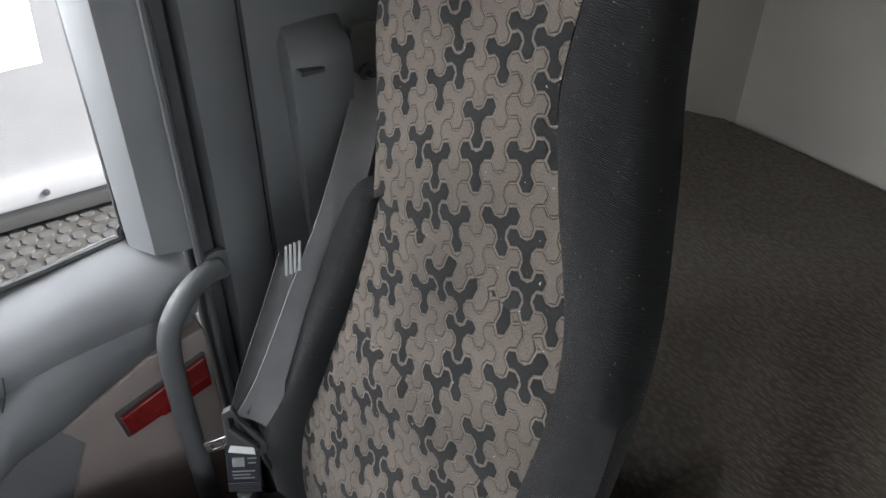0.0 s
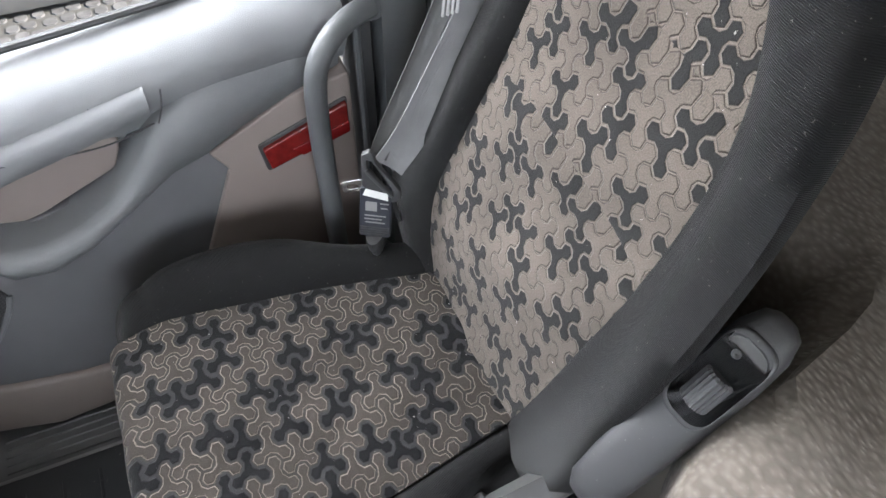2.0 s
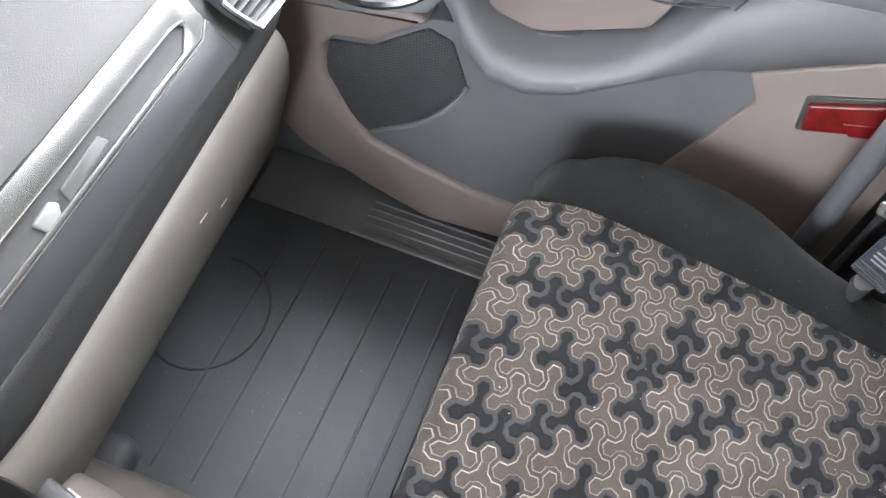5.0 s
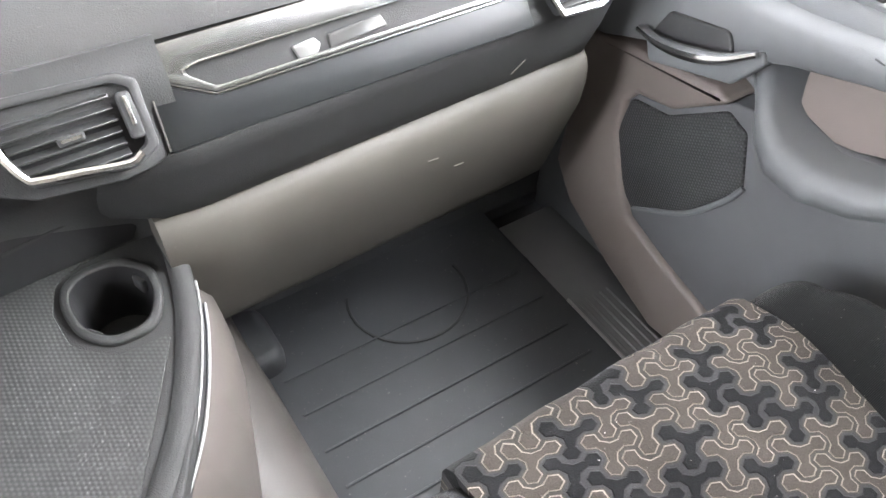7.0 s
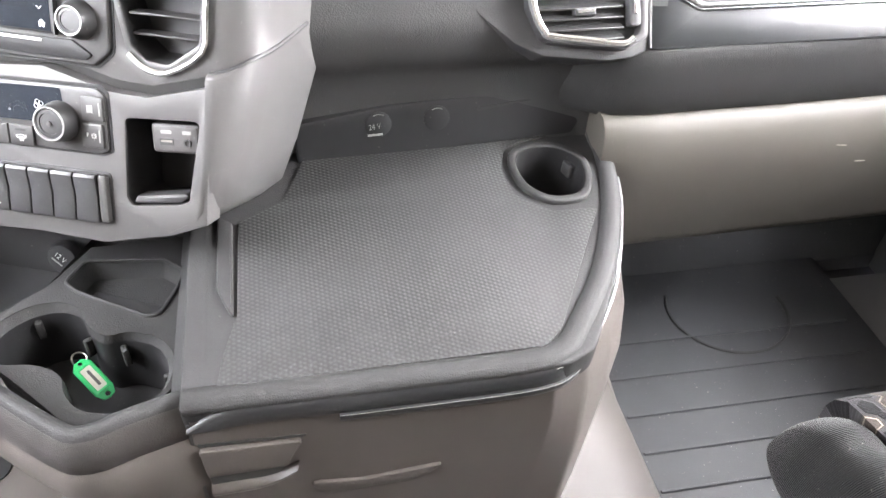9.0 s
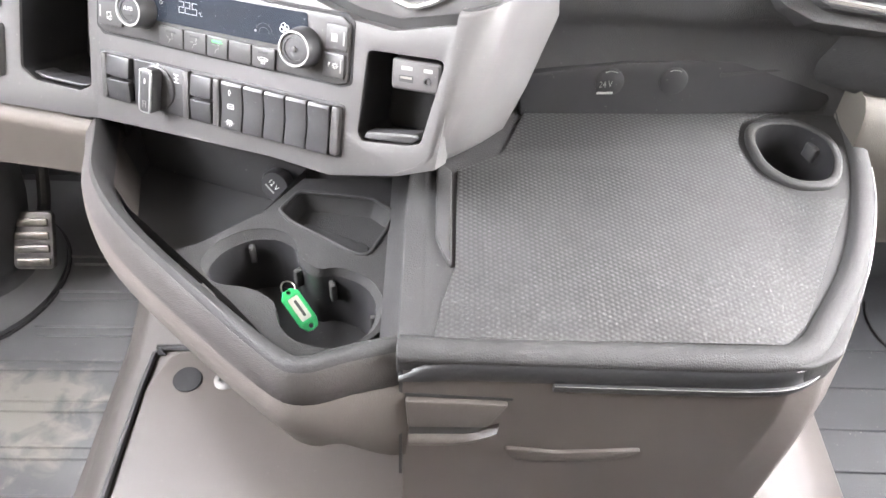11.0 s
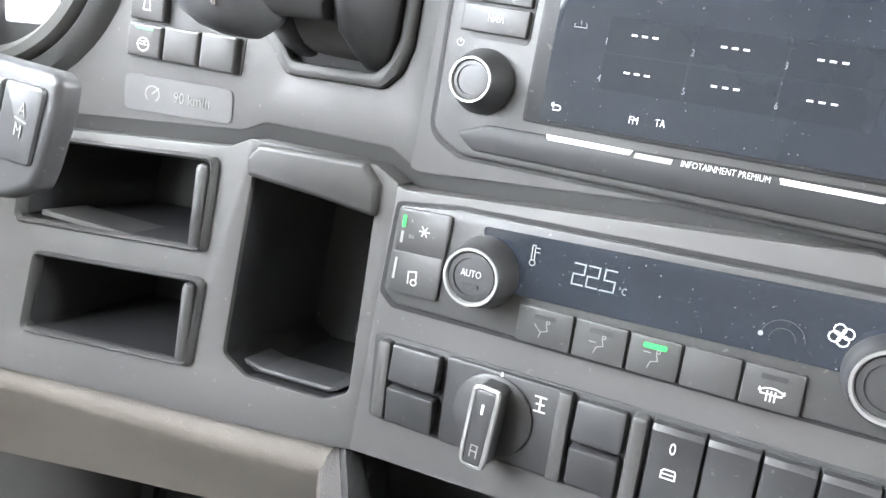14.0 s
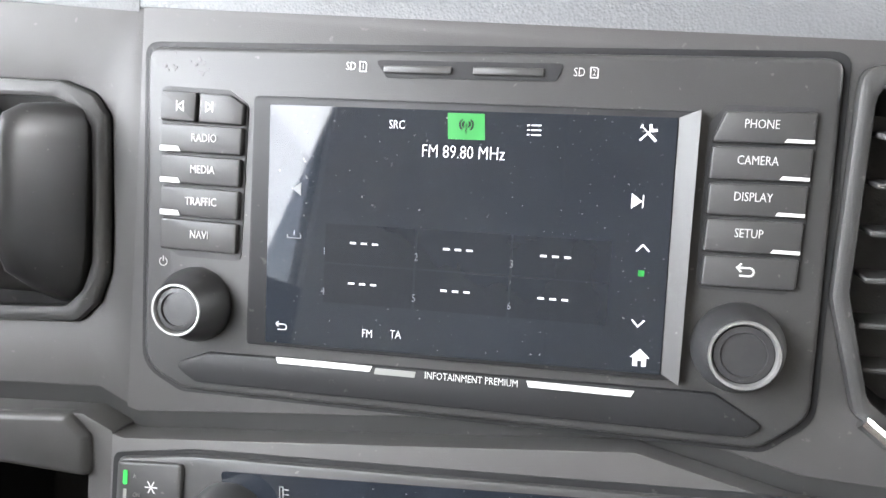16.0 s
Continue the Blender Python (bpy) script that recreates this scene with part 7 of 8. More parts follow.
def dial(parent, m, r0, r1, h, word):
    k = part("dial", lathe([(r0, 0.0), (r0 * 0.99, h * 0.22), (r0 * 0.4 + r1 * 0.62, h * 0.62), (r1 * 1.07, h * 0.94), (r1 * 1.02, h), (r1 * 0.85, h - 0.0022), (0.0, h - 0.0024)], m, 40), KEY, parent, "black turning dial")
    part("ring", lathe([(r1 * 1.02, h - 0.0010), (r1, h + 0.0006), (r1 * 0.92, h + 0.0006), (r1 * 0.86, h - 0.0012)], m, 40, False), DIALRING, k, "satin silver ring")
    part("cap", lathe([(r1 * 0.85, h - 0.0022), (r1 * 0.83, h - 0.0008), (r1 * 0.66, h - 0.0006), (r1 * 0.64, h - 0.0014), (0.0, h - 0.0012)], m, 40), KEY, k)
    if word:
        letters(word, 0.0048, m @ pose(0, 0.0016, h - 0.0004, 0, 0, 0), INK, k)
        part("cap_slot", prism(rrect(0, -0.0042, 0.0078, 0.0018, 0.0006), h - 0.0012, h - 0.0004, m), BLACKRUB, k)
    return k


infotainment()


def climate():
    c = thing("climate_control", "black climate control panel with two dials and display", "climate control")
    out = rpoly([(-0.1345, -0.0965), (-0.100, -0.0905), (0.121, -0.0735), (0.1285, -0.0785), (0.1325, -0.1255), (0.124, -0.1295), (-0.055, -0.1415), (-0.127, -0.1465), (-0.1350, -0.1410)], 0.004, 4)
    part("gap", prism([(x * 1.022, -0.11 + (y + 0.11) * 1.09) for x, y in out], LOW, LOW + 0.0006, FU), VOID, c)
    part("housing", prism(out, LOW, LOW + 0.003, FU, 0.0015), SHELLM, c)
    part("display", prism(rpoly([(-0.088, -0.0945), (0.088, -0.0785), (0.093, -0.1085), (-0.062, -0.1215), (-0.080, -0.1215)], 0.002, 3), LOW + 0.003, LOW + 0.0036, FU), SCREEN, c, "dark display strip")
    for k, v in enumerate((-0.0985, -0.1195)):
        part("side_key", prism(rpoly([(-0.1325, v - 0.021), (-0.1040, v - 0.0185), (-0.1040, v + 0.0045), (-0.1325, v + 0.0015)], 0.002, 3), LOW + 0.003, LOW + 0.005, FU, 0.001), SHELLM, c)
    part("lamp_bar", prism(rrect(-0.1288, -0.1030, 0.0018, 0.0060, 0.0004), LOW + 0.005, LOW + 0.0054, FU), LED, c, "green lamp")
    part("lamp_bar", prism(rrect(-0.1288, -0.1110, 0.0014, 0.0060, 0.0004), LOW + 0.005, LOW + 0.0053, FU), INKG, c)
    part("lamp_bar", prism(rrect(-0.1295, -0.1275, 0.0014, 0.0110, 0.0004), LOW + 0.005, LOW + 0.0053, FU), INKG, c)
    letters("A", 0.0026, Lw(-0.1245, -0.1020, 0.0053), INKG, c)
    letters("ON", 0.0026, Lw(-0.1235, -0.1098, 0.0053), INKG, c)
    part("snow_icon", stroke([[(0.0026 * math.cos(a), 0.0026 * math.sin(a)), (-0.0026 * math.cos(a), -0.0026 * math.sin(a))] for a in (0.0, 1.047, 2.094)], 0.0005, 0, Lw(-0.1170, -0.1055, 0.0053)), INK, c)
    part("cab_icon", stroke([[(-0.0022, -0.003), (-0.0022, 0.003), (0.0022, 0.0036), (0.0022, -0.001)], arc(0.001, -0.002, 0.0016, 0, 360, 8)], 0.0006, 0, Lw(-0.1190, -0.1300, 0.0053)), INK, c)
    dial(c, Lw(-0.0825, -0.1155, 0.003), 0.0172, 0.0135, 0.018, "AUTO")
    d = dial(c, Lw(0.0880, -0.1065, 0.003), 0.0172, 0.0145, 0.016, "")
    part("centre_dot", lathe([(0.0022, 0.015), (0.0022, 0.0165), (0, 0.0168)], Lw(0.0880, -0.1065, 0.003), 14), KEYG, d)
    for k, (ch, u) in enumerate((("2", -0.0386), ("2", -0.0320), ("5", -0.0245))):
        segs = {"2": ((0, 1), (1, 2), (2, 3), (3, 4), (4, 5)), "5": ((1, 0), (0, 3), (3, 2), (2, 5), (5, 4))}[ch]
        at = [(-0.0023, 0.0048), (0.0027, 0.0048), (0.0025, 0.0), (-0.0025, 0.0), (-0.0027, -0.0048), (0.0023, -0.0048)]
        part("display_digits", stroke([[at[a], at[b]] for a, b in segs], 0.0007, 0, Lw(u, -0.1030 + 0.073 * (u + 0.033), 0.0039)), LCDG, c)
    part("display_digits", prism(rrect(-0.0278, -0.1076, 0.0009, 0.0009, 0.0002), 0.0, 0.0002, FU @ pose(0, 0, LOW + 0.0039)), LCDG, c)
    letters("\u00b0C", 0.0046, Lw(-0.0180, -0.1053, 0.0039), LCDG, c, name="display_digits")
    part("thermometer_icon", stroke([arc(0, -0.0036, 0.0014, 0, 360, 8), [(-0.0007, -0.0022), (-0.0007, 0.0045), (0.0007, 0.0045), (0.0007, -0.0022)], [(0.0012, 0.0035), (0.0028, 0.0035)], [(0.0012, 0.0015), (0.0028, 0.0015)]], 0.0005, 0, Lw(-0.0612, -0.1010, 0.0039)), INKG, c)
    part("fan_icon", stroke([arc(0.0024 * math.cos(a), 0.0024 * math.sin(a), 0.0022, 0, 360, 10) for a in (0.4, 1.97, 3.54, 5.11)], 0.0006, 0, Lw(0.0678, -0.0960, 0.0039)), INK, c)
    part("fan_scale", stroke([arc(0.0, 0.0, 0.0085, 5, 175, 16), arc(0.0, 0.0, 0.0050, 5, 175, 12)], 0.0003, 0, Lw(0.0482, -0.1050, 0.0039)), KEYG, c)
    part("scale_dot", lathe([(0.0011, 0), (0.0011, 0.0002), (0, 0.0003)], Lw(0.0398, -0.1045, 0.0039), 8), LCDG, c)
    xs = [-0.0618, -0.0343, -0.0094, 0.0138, 0.0381, 0.0626]
    for k in range(5):
        a, b = xs[k] + 0.0006, xs[k + 1] - 0.0006
        vt = -0.1200 + 0.069 * (a + b) / 2 - 0.0005
        m = Lw((a + b) / 2, vt - 0.0085, 0.003)
        w = (b - a) / 2
        key = part("key", prism(rpoly([(-w, -0.0088), (w, -0.0088), (w, 0.0088), (-w, 0.0088)], 0.0008, 2), 0.0, 0.0022, m, 0.0007), SHELLM, c)
        if k != 3:
            part("key_lamp", prism(rrect(0.0, 0.0050, 0.0100, 0.0022, 0.0006), 0.0022, 0.0026, m), LED if k == 2 else BLACKRUB, key, "green lamp" if k == 2 else "")
        if k < 3:
            part("seat_icon", stroke([[(0.001, 0.002), (0.002, -0.001), (-0.001, -0.002), (-0.002, -0.005)], arc(0.0018, 0.0030, 0.0008, 0, 360, 8), [(-0.0045, (0.001, 0.0, 0.002)[k]), (-0.0015, (-0.002, 0.0, 0.002)[k])]], 0.0004, 0.0025, m), INKG, key)
        if k == 4:
            part("defrost_icon", stroke([arc(0, -0.008, 0.0085, 55, 125, 8), [(-0.0040, -0.0022), (0.0040, -0.0022)], [(-0.0048, 0.0), (-0.0040, -0.0022)], [(0.0048, 0.0), (0.0040, -0.0022)], [(-0.0016, -0.001), (-0.0016, -0.005)], [(0.0, -0.001), (0.0, -0.005)], [(0.0016, -0.001), (0.0016, -0.005)]], 0.0006, 0.0025, m), INK, key)
    for v, s in ((-0.0890, "h"), (-0.1120, "P")):
        key = part("side_key", prism(rrect(0, 0, 0.020, 0.0205, 0.0015, 3), 0.0, 0.0022, Lw(0.1185, v - 0.002, 0.003), 0.0008), SHELLM, c)
        part("key_bar", prism(rrect(0.0070, 0.0, 0.0014, 0.011, 0.0004), 0.0022, 0.0026, Lw(0.1185, v - 0.002, 0.003)), INKG, key)
        if s == "h":
            part("heat_icon", stroke([[(x + 0.0006 * math.sin(y * 1500), y) for y in lin(-0.003, 0.003, 7)] for x in (-0.004, -0.002, 0.0)], 0.0006, 0.0025, Lw(0.1185, v - 0.002, 0.003)), INK, key)
        else:
            letters("P", 0.0052, Lw(0.1145, v - 0.002, 0.0055), INK, key)
            part("sun_icon", stroke([[(0.0018 + 0.0012 * math.cos(a), 0.0012 * math.sin(a)), (0.0018 + 0.0026 * math.cos(a), 0.0026 * math.sin(a))] for a in [q * math.pi / 4 for q in range(8)]], 0.0005, 0.0025, Lw(0.1185, v - 0.002, 0.003)), INK, key)
    return c


climate()


def rowm(u, n=0.0):
    """A place on the switch row."""
    return FU @ pose(u, -0.1785 + 0.070 * u, LOW + n, 0, 0, 4.2)


def switches():
    r = thing("switch_row", "black dash switch row in a recessed frame", "switch panel")
    part("recess", prism(rpoly([(-0.1335, -0.0235), (0.1330, -0.0245), (0.1340, 0.0235), (-0.1345, 0.0235)], 0.004, 4), -0.001, 0.0008, rowm(0.0), 0.0004), BLACKRUB, r)
    part("end_cap", prism(rrect(-0.126, 0, 0.008, 0.043, 0.003, 3), 0.0, 0.006, rowm(0), 0.002), KEYG, r)
    part("end_cap", prism(rrect(0.1275, 0, 0.0085, 0.043, 0.003, 3), 0.0, 0.006, rowm(0), 0.002), KEYG, r)

    def rocker(name, u0, u1, label, group="dash rocker switches"):
        s = thing(name, label, "switch", group)
        u, w = (u0 + u1) / 2, (u1 - u0) - 0.0016
        prof = [(-0.0215, 0.001), (-0.0215, 0.0072), (-0.019, 0.0080), (0.0, 0.0062), (0.019, 0.0084), (0.0215, 0.0070), (0.0215, 0.001)]
        m = rowm(u)
        b = loft([[(x, y, z - (0.0004 if abs(x) > w / 2 - 0.0003 else 0)) for y, z in prof] for x in (-w / 2, -w / 2 + 0.0012, w / 2 - 0.0012, w / 2)], m)
        part("rocker", b, KEY, s, "", 30)
        part("collar", prism(rrect(0, 0, w + 0.0009, 0.0440, 0.001), 0.0, 0.0016, m, 0.0004), BLACKRUB, s)
        return s, m
    for a, b in ((0.0343, 0.0564), (0.0564, 0.0782), (0.0782, 0.1005), (0.1005, 0.1228)):
        rocker("blank_switch", a, b, "blank black dash rocker switch cover")
    s, m = rocker("light_switch", 0.0108, 0.0343, "black interior light switch with white symbols")
    letters("0", 0.0080, m @ pose(-0.001, 0.0125, 0.0086), INK, s)
    part("cab_icon", stroke([[(-0.003, -0.0015), (-0.003, 0.0015), (-0.002, 0.0026), (0.0024, 0.0026), (0.0030, 0.0015), (0.003, -0.0015), (-0.003, -0.0015)], [(-0.003, 0.0005), (0.003, 0.0005)]], 0.0006, 0, m @ pose(-0.001, -0.0005, 0.0068)), INK, s)
    part("lamp_icon", stroke([arc(0, 0.0008, 0.0024, 180, 360, 8), [(-0.0024, 0.0008), (0.0024, 0.0008)]] + [[(0.0030 * math.cos(a), 0.0004 + 0.0030 * math.sin(a)), (0.0046 * math.cos(a), 0.0004 + 0.0046 * math.sin(a))] for a in (3.5, 4.1, 4.71, 5.3, 5.9)], 0.0006, 0, m @ pose(-0.001, -0.0135, 0.0082)), INK, s)
    for u0, u1 in ((-0.1215, -0.0925), (-0.0241, 0.0010)):
        p = thing("double_switch", "black split dash switch with two keys", "switch", "dash rocker switches")
        u, w = (u0 + u1) / 2, (u1 - u0) - 0.002
        for y, t in ((0.0108, -6), (-0.0108, 6)):
            part("key", prism(rrect(0, 0, w, 0.0195, 0.0015, 3), 0.0, 0.0062, rowm(u, 0.001) @ pose(0, y, 0, t, 0, 0), 0.0012), KEY, p)
    part("divider", prism(rrect(0.0058, 0, 0.0075, 0.044, 0.002, 3), 0.0, 0.0078, rowm(0.0), 0.002), KEYG, r)
    # drive selector
    d = thing("drive_selector", "black rotary selector with silver-edged grip on a grey plate", "rotary switch")
    part("plate", prism(rpoly([(-0.0905, -0.0225), (-0.0255, -0.0225), (-0.0255, 0.0225), (-0.0905, 0.0225)], 0.002, 3), 0.0, 0.0040, rowm(0), 0.0012), KEY, d)
    part("plate_edge", prism(rpoly([(-0.0325, -0.0222), (-0.0255, -0.0222), (-0.0255, 0.0222), (-0.0325, 0.0222)], 0.001, 2), 0.004, 0.0062, rowm(0), 0.0014), KEYG, d)
    m = rowm(-0.063, 0.004)
    part("disc", lathe([(0.0205, 0), (0.0205, 0.0012), (0.019, 0.0020), (0, 0.0020)], m, 36), KEY, d)
    g = part("grip", prism(rpoly([(-0.0062, -0.0215), (0.0062, -0.0215), (0.0070, 0.0165), (0.004, 0.0185), (-0.004, 0.0185), (-0.0070, 0.0165)], 0.003, 4), 0.002, 0.0165, m @ pose(0, 0, 0, 0, 0, -4), 0.0026, 3), KEY, d)
    part("grip_edge", tube([m @ pose(0, 0, 0, 0, 0, -4) @ Vector(p) for p in ((-0.0058, 0.0170, 0.0155), (-0.0058, 0.0, 0.0158), (-0.0055, -0.0170, 0.0158), (-0.0035, -0.0205, 0.0150), (0.0035, -0.0205, 0.0150), (0.0055, -0.0170, 0.0158), (0.0058, 0.0, 0.0158), (0.0058, 0.0170, 0.0155), (0.003, 0.0182, 0.0150), (-0.003, 0.0182, 0.0150), (-0.0058, 0.0170, 0.0155))], 0.0014, 6, smooth=3), DIALRING, g, "silver edge")
    part("pointer", prism(rrect(0, 0.0085, 0.0012, 0.005, 0.0003), 0.0165, 0.0168, m @ pose(0, 0, 0, 0, 0, -4)), INK, g)
    part("grip_icon", stroke([[(-0.0016, -0.016), (-0.0016, -0.010), (0.0016, -0.010), (0.0016, -0.016)], [(-0.0016, -0.013), (0.0016, -0.013)]], 0.0006, 0.0168, m @ pose(0, 0, 0, 0, 0, -4)), INKG, g)
    part("tick", prism(rrect(0.002, 0.0212, 0.0010, 0.0028, 0.0002), 0.0, 0.0003, rowm(-0.063, 0.004)), INK, d)
    part("axle_icon", stroke([[(0, -0.0036), (0, 0.0036)], [(-0.0026, 0.0036), (0.0026, 0.0036)], [(-0.0026, -0.0036), (0.0026, -0.0036)], [(-0.0018, 0.0), (0.0018, 0.0)]], 0.0008, 0.0, rowm(-0.0405, 0.0043) @ pose(0, 0.0125, 0)), INK, d)


switches()


def usb_socket():
    s = thing("usb_socket", "grey socket plate with USB and audio jacks", "socket")
    m = FU @ pose(0.188, -0.1065, LOW - 0.012, 0, 0, 7)
    part("plate", prism(rrect(0, 0, 0.045, 0.0255, 0.004, 4), -0.02, 0.004, m, 0.002, 3), KEYG, s, "grey socket plate")
    part("inlay", prism(rrect(0, 0, 0.040, 0.021, 0.003, 4), 0.004, 0.0046, m, 0.0004), PANEL, s)
    part("usb_jack", prism(rrect(-0.0085, -0.003, 0.0125, 0.0055, 0.0005), 0.0046, 0.0050, m), BLACKRUB, s)
    part("usb_tongue", prism(rrect(-0.0085, -0.0022, 0.0105, 0.0018, 0.0003), 0.005, 0.0054, m), STEEL, s)
    part("audio_jack", lathe([(0.0034, 0.0046), (0.0034, 0.0056), (0.0021, 0.0056), (0.0020, 0.0046), (0, 0.0046)], m @ pose(0.0105, -0.003, 0), 16), KEY, s)
    part("print_bar", prism(rrect(-0.0085, 0.0055, 0.010, 0.003, 0.0008), 0.0046, 0.0048, m), INKG, s)
    part("print_bar", prism(rrect(0.0105, 0.0055, 0.008, 0.003, 0.0008), 0.0046, 0.0048, m), INKG, s)


usb_socket()


def wing_keys():
    w = thing("stability_keys", "block of grey keys with a lit green lamp", "switch panel")
    part("recess", prism(rpoly([(-0.3045, -0.0555), (-0.2375, -0.0530), (-0.2370, -0.0300), (-0.2800, -0.0100), (-0.3045, -0.0100)], 0.002, 3), 0.0, 0.0006, FB), BLACKRUB, w)
    for k in range(3):
        a = -0.3030 + 0.0217 * k
        key = part("key", prism(rpoly([(a, -0.0540 + 0.0006 * k), (a + 0.0205, -0.0534 + 0.0006 * k), (a + 0.0205, -0.0360 + 0.0012 * k), (a, -0.0366 + 0.0012 * k)], 0.0012, 3), 0.0006, 0.0050, FB, 0.0014), KEYG, w)
        if k == 0:
            part("lamp", prism(rrect(a + 0.0102, -0.0385, 0.0100, 0.0014, 0.0004), 0.005, 0.0053, FB), LED, key, "green lamp")
            part("key_icon", stroke([arc(a + 0.0102, -0.0470, 0.0034, 0, 360, 12), [(a + 0.0085, -0.0470), (a + 0.0120, -0.0470)], [(a + 0.0090, -0.0455), (a + 0.0115, -0.0455)]], 0.0006, 0.0052, FB), INK, key)
    key = part("key", prism(rpoly([(-0.3030, -0.0345), (-0.2825, -0.0340), (-0.2825, -0.0165), (-0.3030, -0.0165)], 0.0012, 3), 0.0006, 0.0050, FB, 0.0014), KEYG, w)
    part("key_icon", stroke([[(-0.2945, -0.029), (-0.2940, -0.023), (-0.2915, -0.022), (-0.2905, -0.029), (-0.2945, -0.029)]], 0.0006, 0.0052, FB), INK, key)


wing_keys()


def gear_stalk():
    g = thing("gear_stalk", "black gear stalk with parking knob in a shroud", "gear lever")
    b = FB @ pose(-0.006, 0, 0)
    # two upright cheeks with a turning drum between them
    def cheek(sec, label):
        rows = []
        for v, h in ((0.0475, 0.05), (0.0465, 0.40), (0.0445, 0.72), (0.040, 0.93), (0.032, 1.0), (-0.008, 1.0), (-0.020, 0.86), (-0.030, 0.50), (-0.0365, 0.18), (-0.038, 0.02)):
            rows.append([tuple(b @ Vector((u, v, -0.012 + (n + 0.012) * h))) for u, n in sec])
        part("shroud_cheek", loft(rows), KEY, g, label, 60)
    cheek([(-0.168, -0.012), (-0.1668, 0.030), (-0.1655, 0.0345), (-0.1635, 0.0362), (-0.1610, 0.0355), (-0.1585, 0.0320), (-0.1520, 0.004), (-0.1495, -0.004), (-0.149, -0.012)], "smooth black shroud cheek")
    cheek([(-0.213, -0.012), (-0.212, 0.010), (-0.2085, 0.027), (-0.2050, 0.0325), (-0.2005, 0.0335), (-0.1965, 0.0300), (-0.1915, 0.002), (-0.191, -0.012)], "smooth black shroud cheek")
    part("drum", loft([[tuple(b @ Vector((u, 0.033 * math.sin(a), -0.005 + 0.033 * math.cos(a)))) for a in [2 * math.pi * q / 40 for q in range(40)]] for u in (-0.1925, -0.1665)]), KEYG, g, "grey turning drum", 50)
    part("drum_plate", sheet(lambda u, a: tuple(b @ Vector((u, 0.0338 * math.sin(a), -0.005 + 0.0338 * math.cos(a)))), lin(-0.1915, -0.1755, 3), lin(-0.1, 0.56, 9), thick=0.0006), SHELLM, g, "ribbed drum cover")
    part("plate_edge", tube([b @ Vector(p) for p in ((-0.1915, 0.0187, 0.0236), (-0.1755, 0.0187, 0.0236))], 0.0005, 6, smooth=0), DIALRING, g)
    part("upper_apron", sheet(lambda u, k: tuple(b @ Vector((u, 0.050 - 0.016 * k, 0.001 - 0.014 * k))), lin(-0.205, -0.158, 4), lin(0.0, 1.0, 4), thick=0.002), SHELLM, g)
    part("lower_apron", loft([[tuple(b @ Vector((u, v, n))) for v, n in ((-0.010, -0.010), (-0.012, 0.011), (-0.0190, 0.0120), (-0.0205, 0.0105), (-0.0215, 0.0060), (-0.0285, 0.0062), (-0.0300, 0.0048), (-0.0310, -0.002), (-0.0400, -0.004), (-0.0400, -0.010))] for u in (-0.2085, -0.160)]), KEY, g, "stepped black apron", 40)
    # Thin silver tubes add the highlight along the apron's two steps
    for u0, u1, v, n in ((-0.196, -0.186, -0.0198, 0.0117), (-0.2075, -0.183, -0.0293, 0.0060)):
        part("step_glint", tube([b @ Vector((u0, v, n)), b @ Vector((u1, v + 0.0004, n))], 0.0006, 6, smooth=0), DIALRING, g)
    part("arm", loft([[tuple(FB @ Vector((u, v + hv * math.sin(a), n + hn * math.cos(a)))) for a in [2 * math.pi * q / 24 for q in range(24)]] for u, v, n, hv, hn in ((-0.176, -0.003, 0.014, 0.0125, 0.010), (-0.178, -0.003, 0.026, 0.0140, 0.012), (-0.183, -0.003, 0.038, 0.0150, 0.0125), (-0.189, -0.0035, 0.046, 0.0155, 0.013), (-0.196, -0.005, 0.051, 0.0165, 0.014))]), KEY, g, "", 60)
    b = FB
    rings = []
    for u, v0, v1, n, hn in ((-0.205, -0.018, 0.007, 0.046, 0.008), (-0.208, -0.026, 0.0100, 0.048, 0.013), (-0.214, -0.0315, 0.0115, 0.050, 0.0155), (-0.224, -0.0320, 0.0122, 0.052, 0.0165), (-0.234, -0.0300, 0.0118, 0.053, 0.0155), (-0.243, -0.0260, 0.0085, 0.053, 0.012), (-0.247, -0.020, 0.003, 0.053, 0.006)):
        vc, hv = (v0 + v1) / 2, (v1 - v0) / 2
        rings.append([tuple(b @ Vector((u + 0.016, vc + hv * math.copysign(abs(math.sin(a)) ** 0.75, math.sin(a)), n + hn * math.copysign(abs(math.cos(a)) ** 0.75, math.cos(a))))) for a in [2 * math.pi * q / 24 for q in range(24)]])
    part("knob", loft(rings), KEY, g, "black parking knob", 60)
    pm = b @ pose(-0.220, -0.010, 0.0692, 0, -8, 0)
    part("parking_ring", stroke([arc(0, 0, 0.0080, 20, 160, 10), arc(0, 0, 0.0080, 200, 340, 10), arc(0, 0, 0.0060, 0, 360, 16)], 0.0007, 0, pm), INKG, g)
    letters("P", 0.0085, pm, INKG, g)
    part("silver_edge", tube([b @ Vector(p) for p in ((-0.2055, -0.020, 0.0668), (-0.2065, -0.008, 0.0692), (-0.2075, 0.004, 0.0672), (-0.2090, 0.0105, 0.058))], 0.0013, 6), CHROME, g, "silver edge")


gear_stalk()


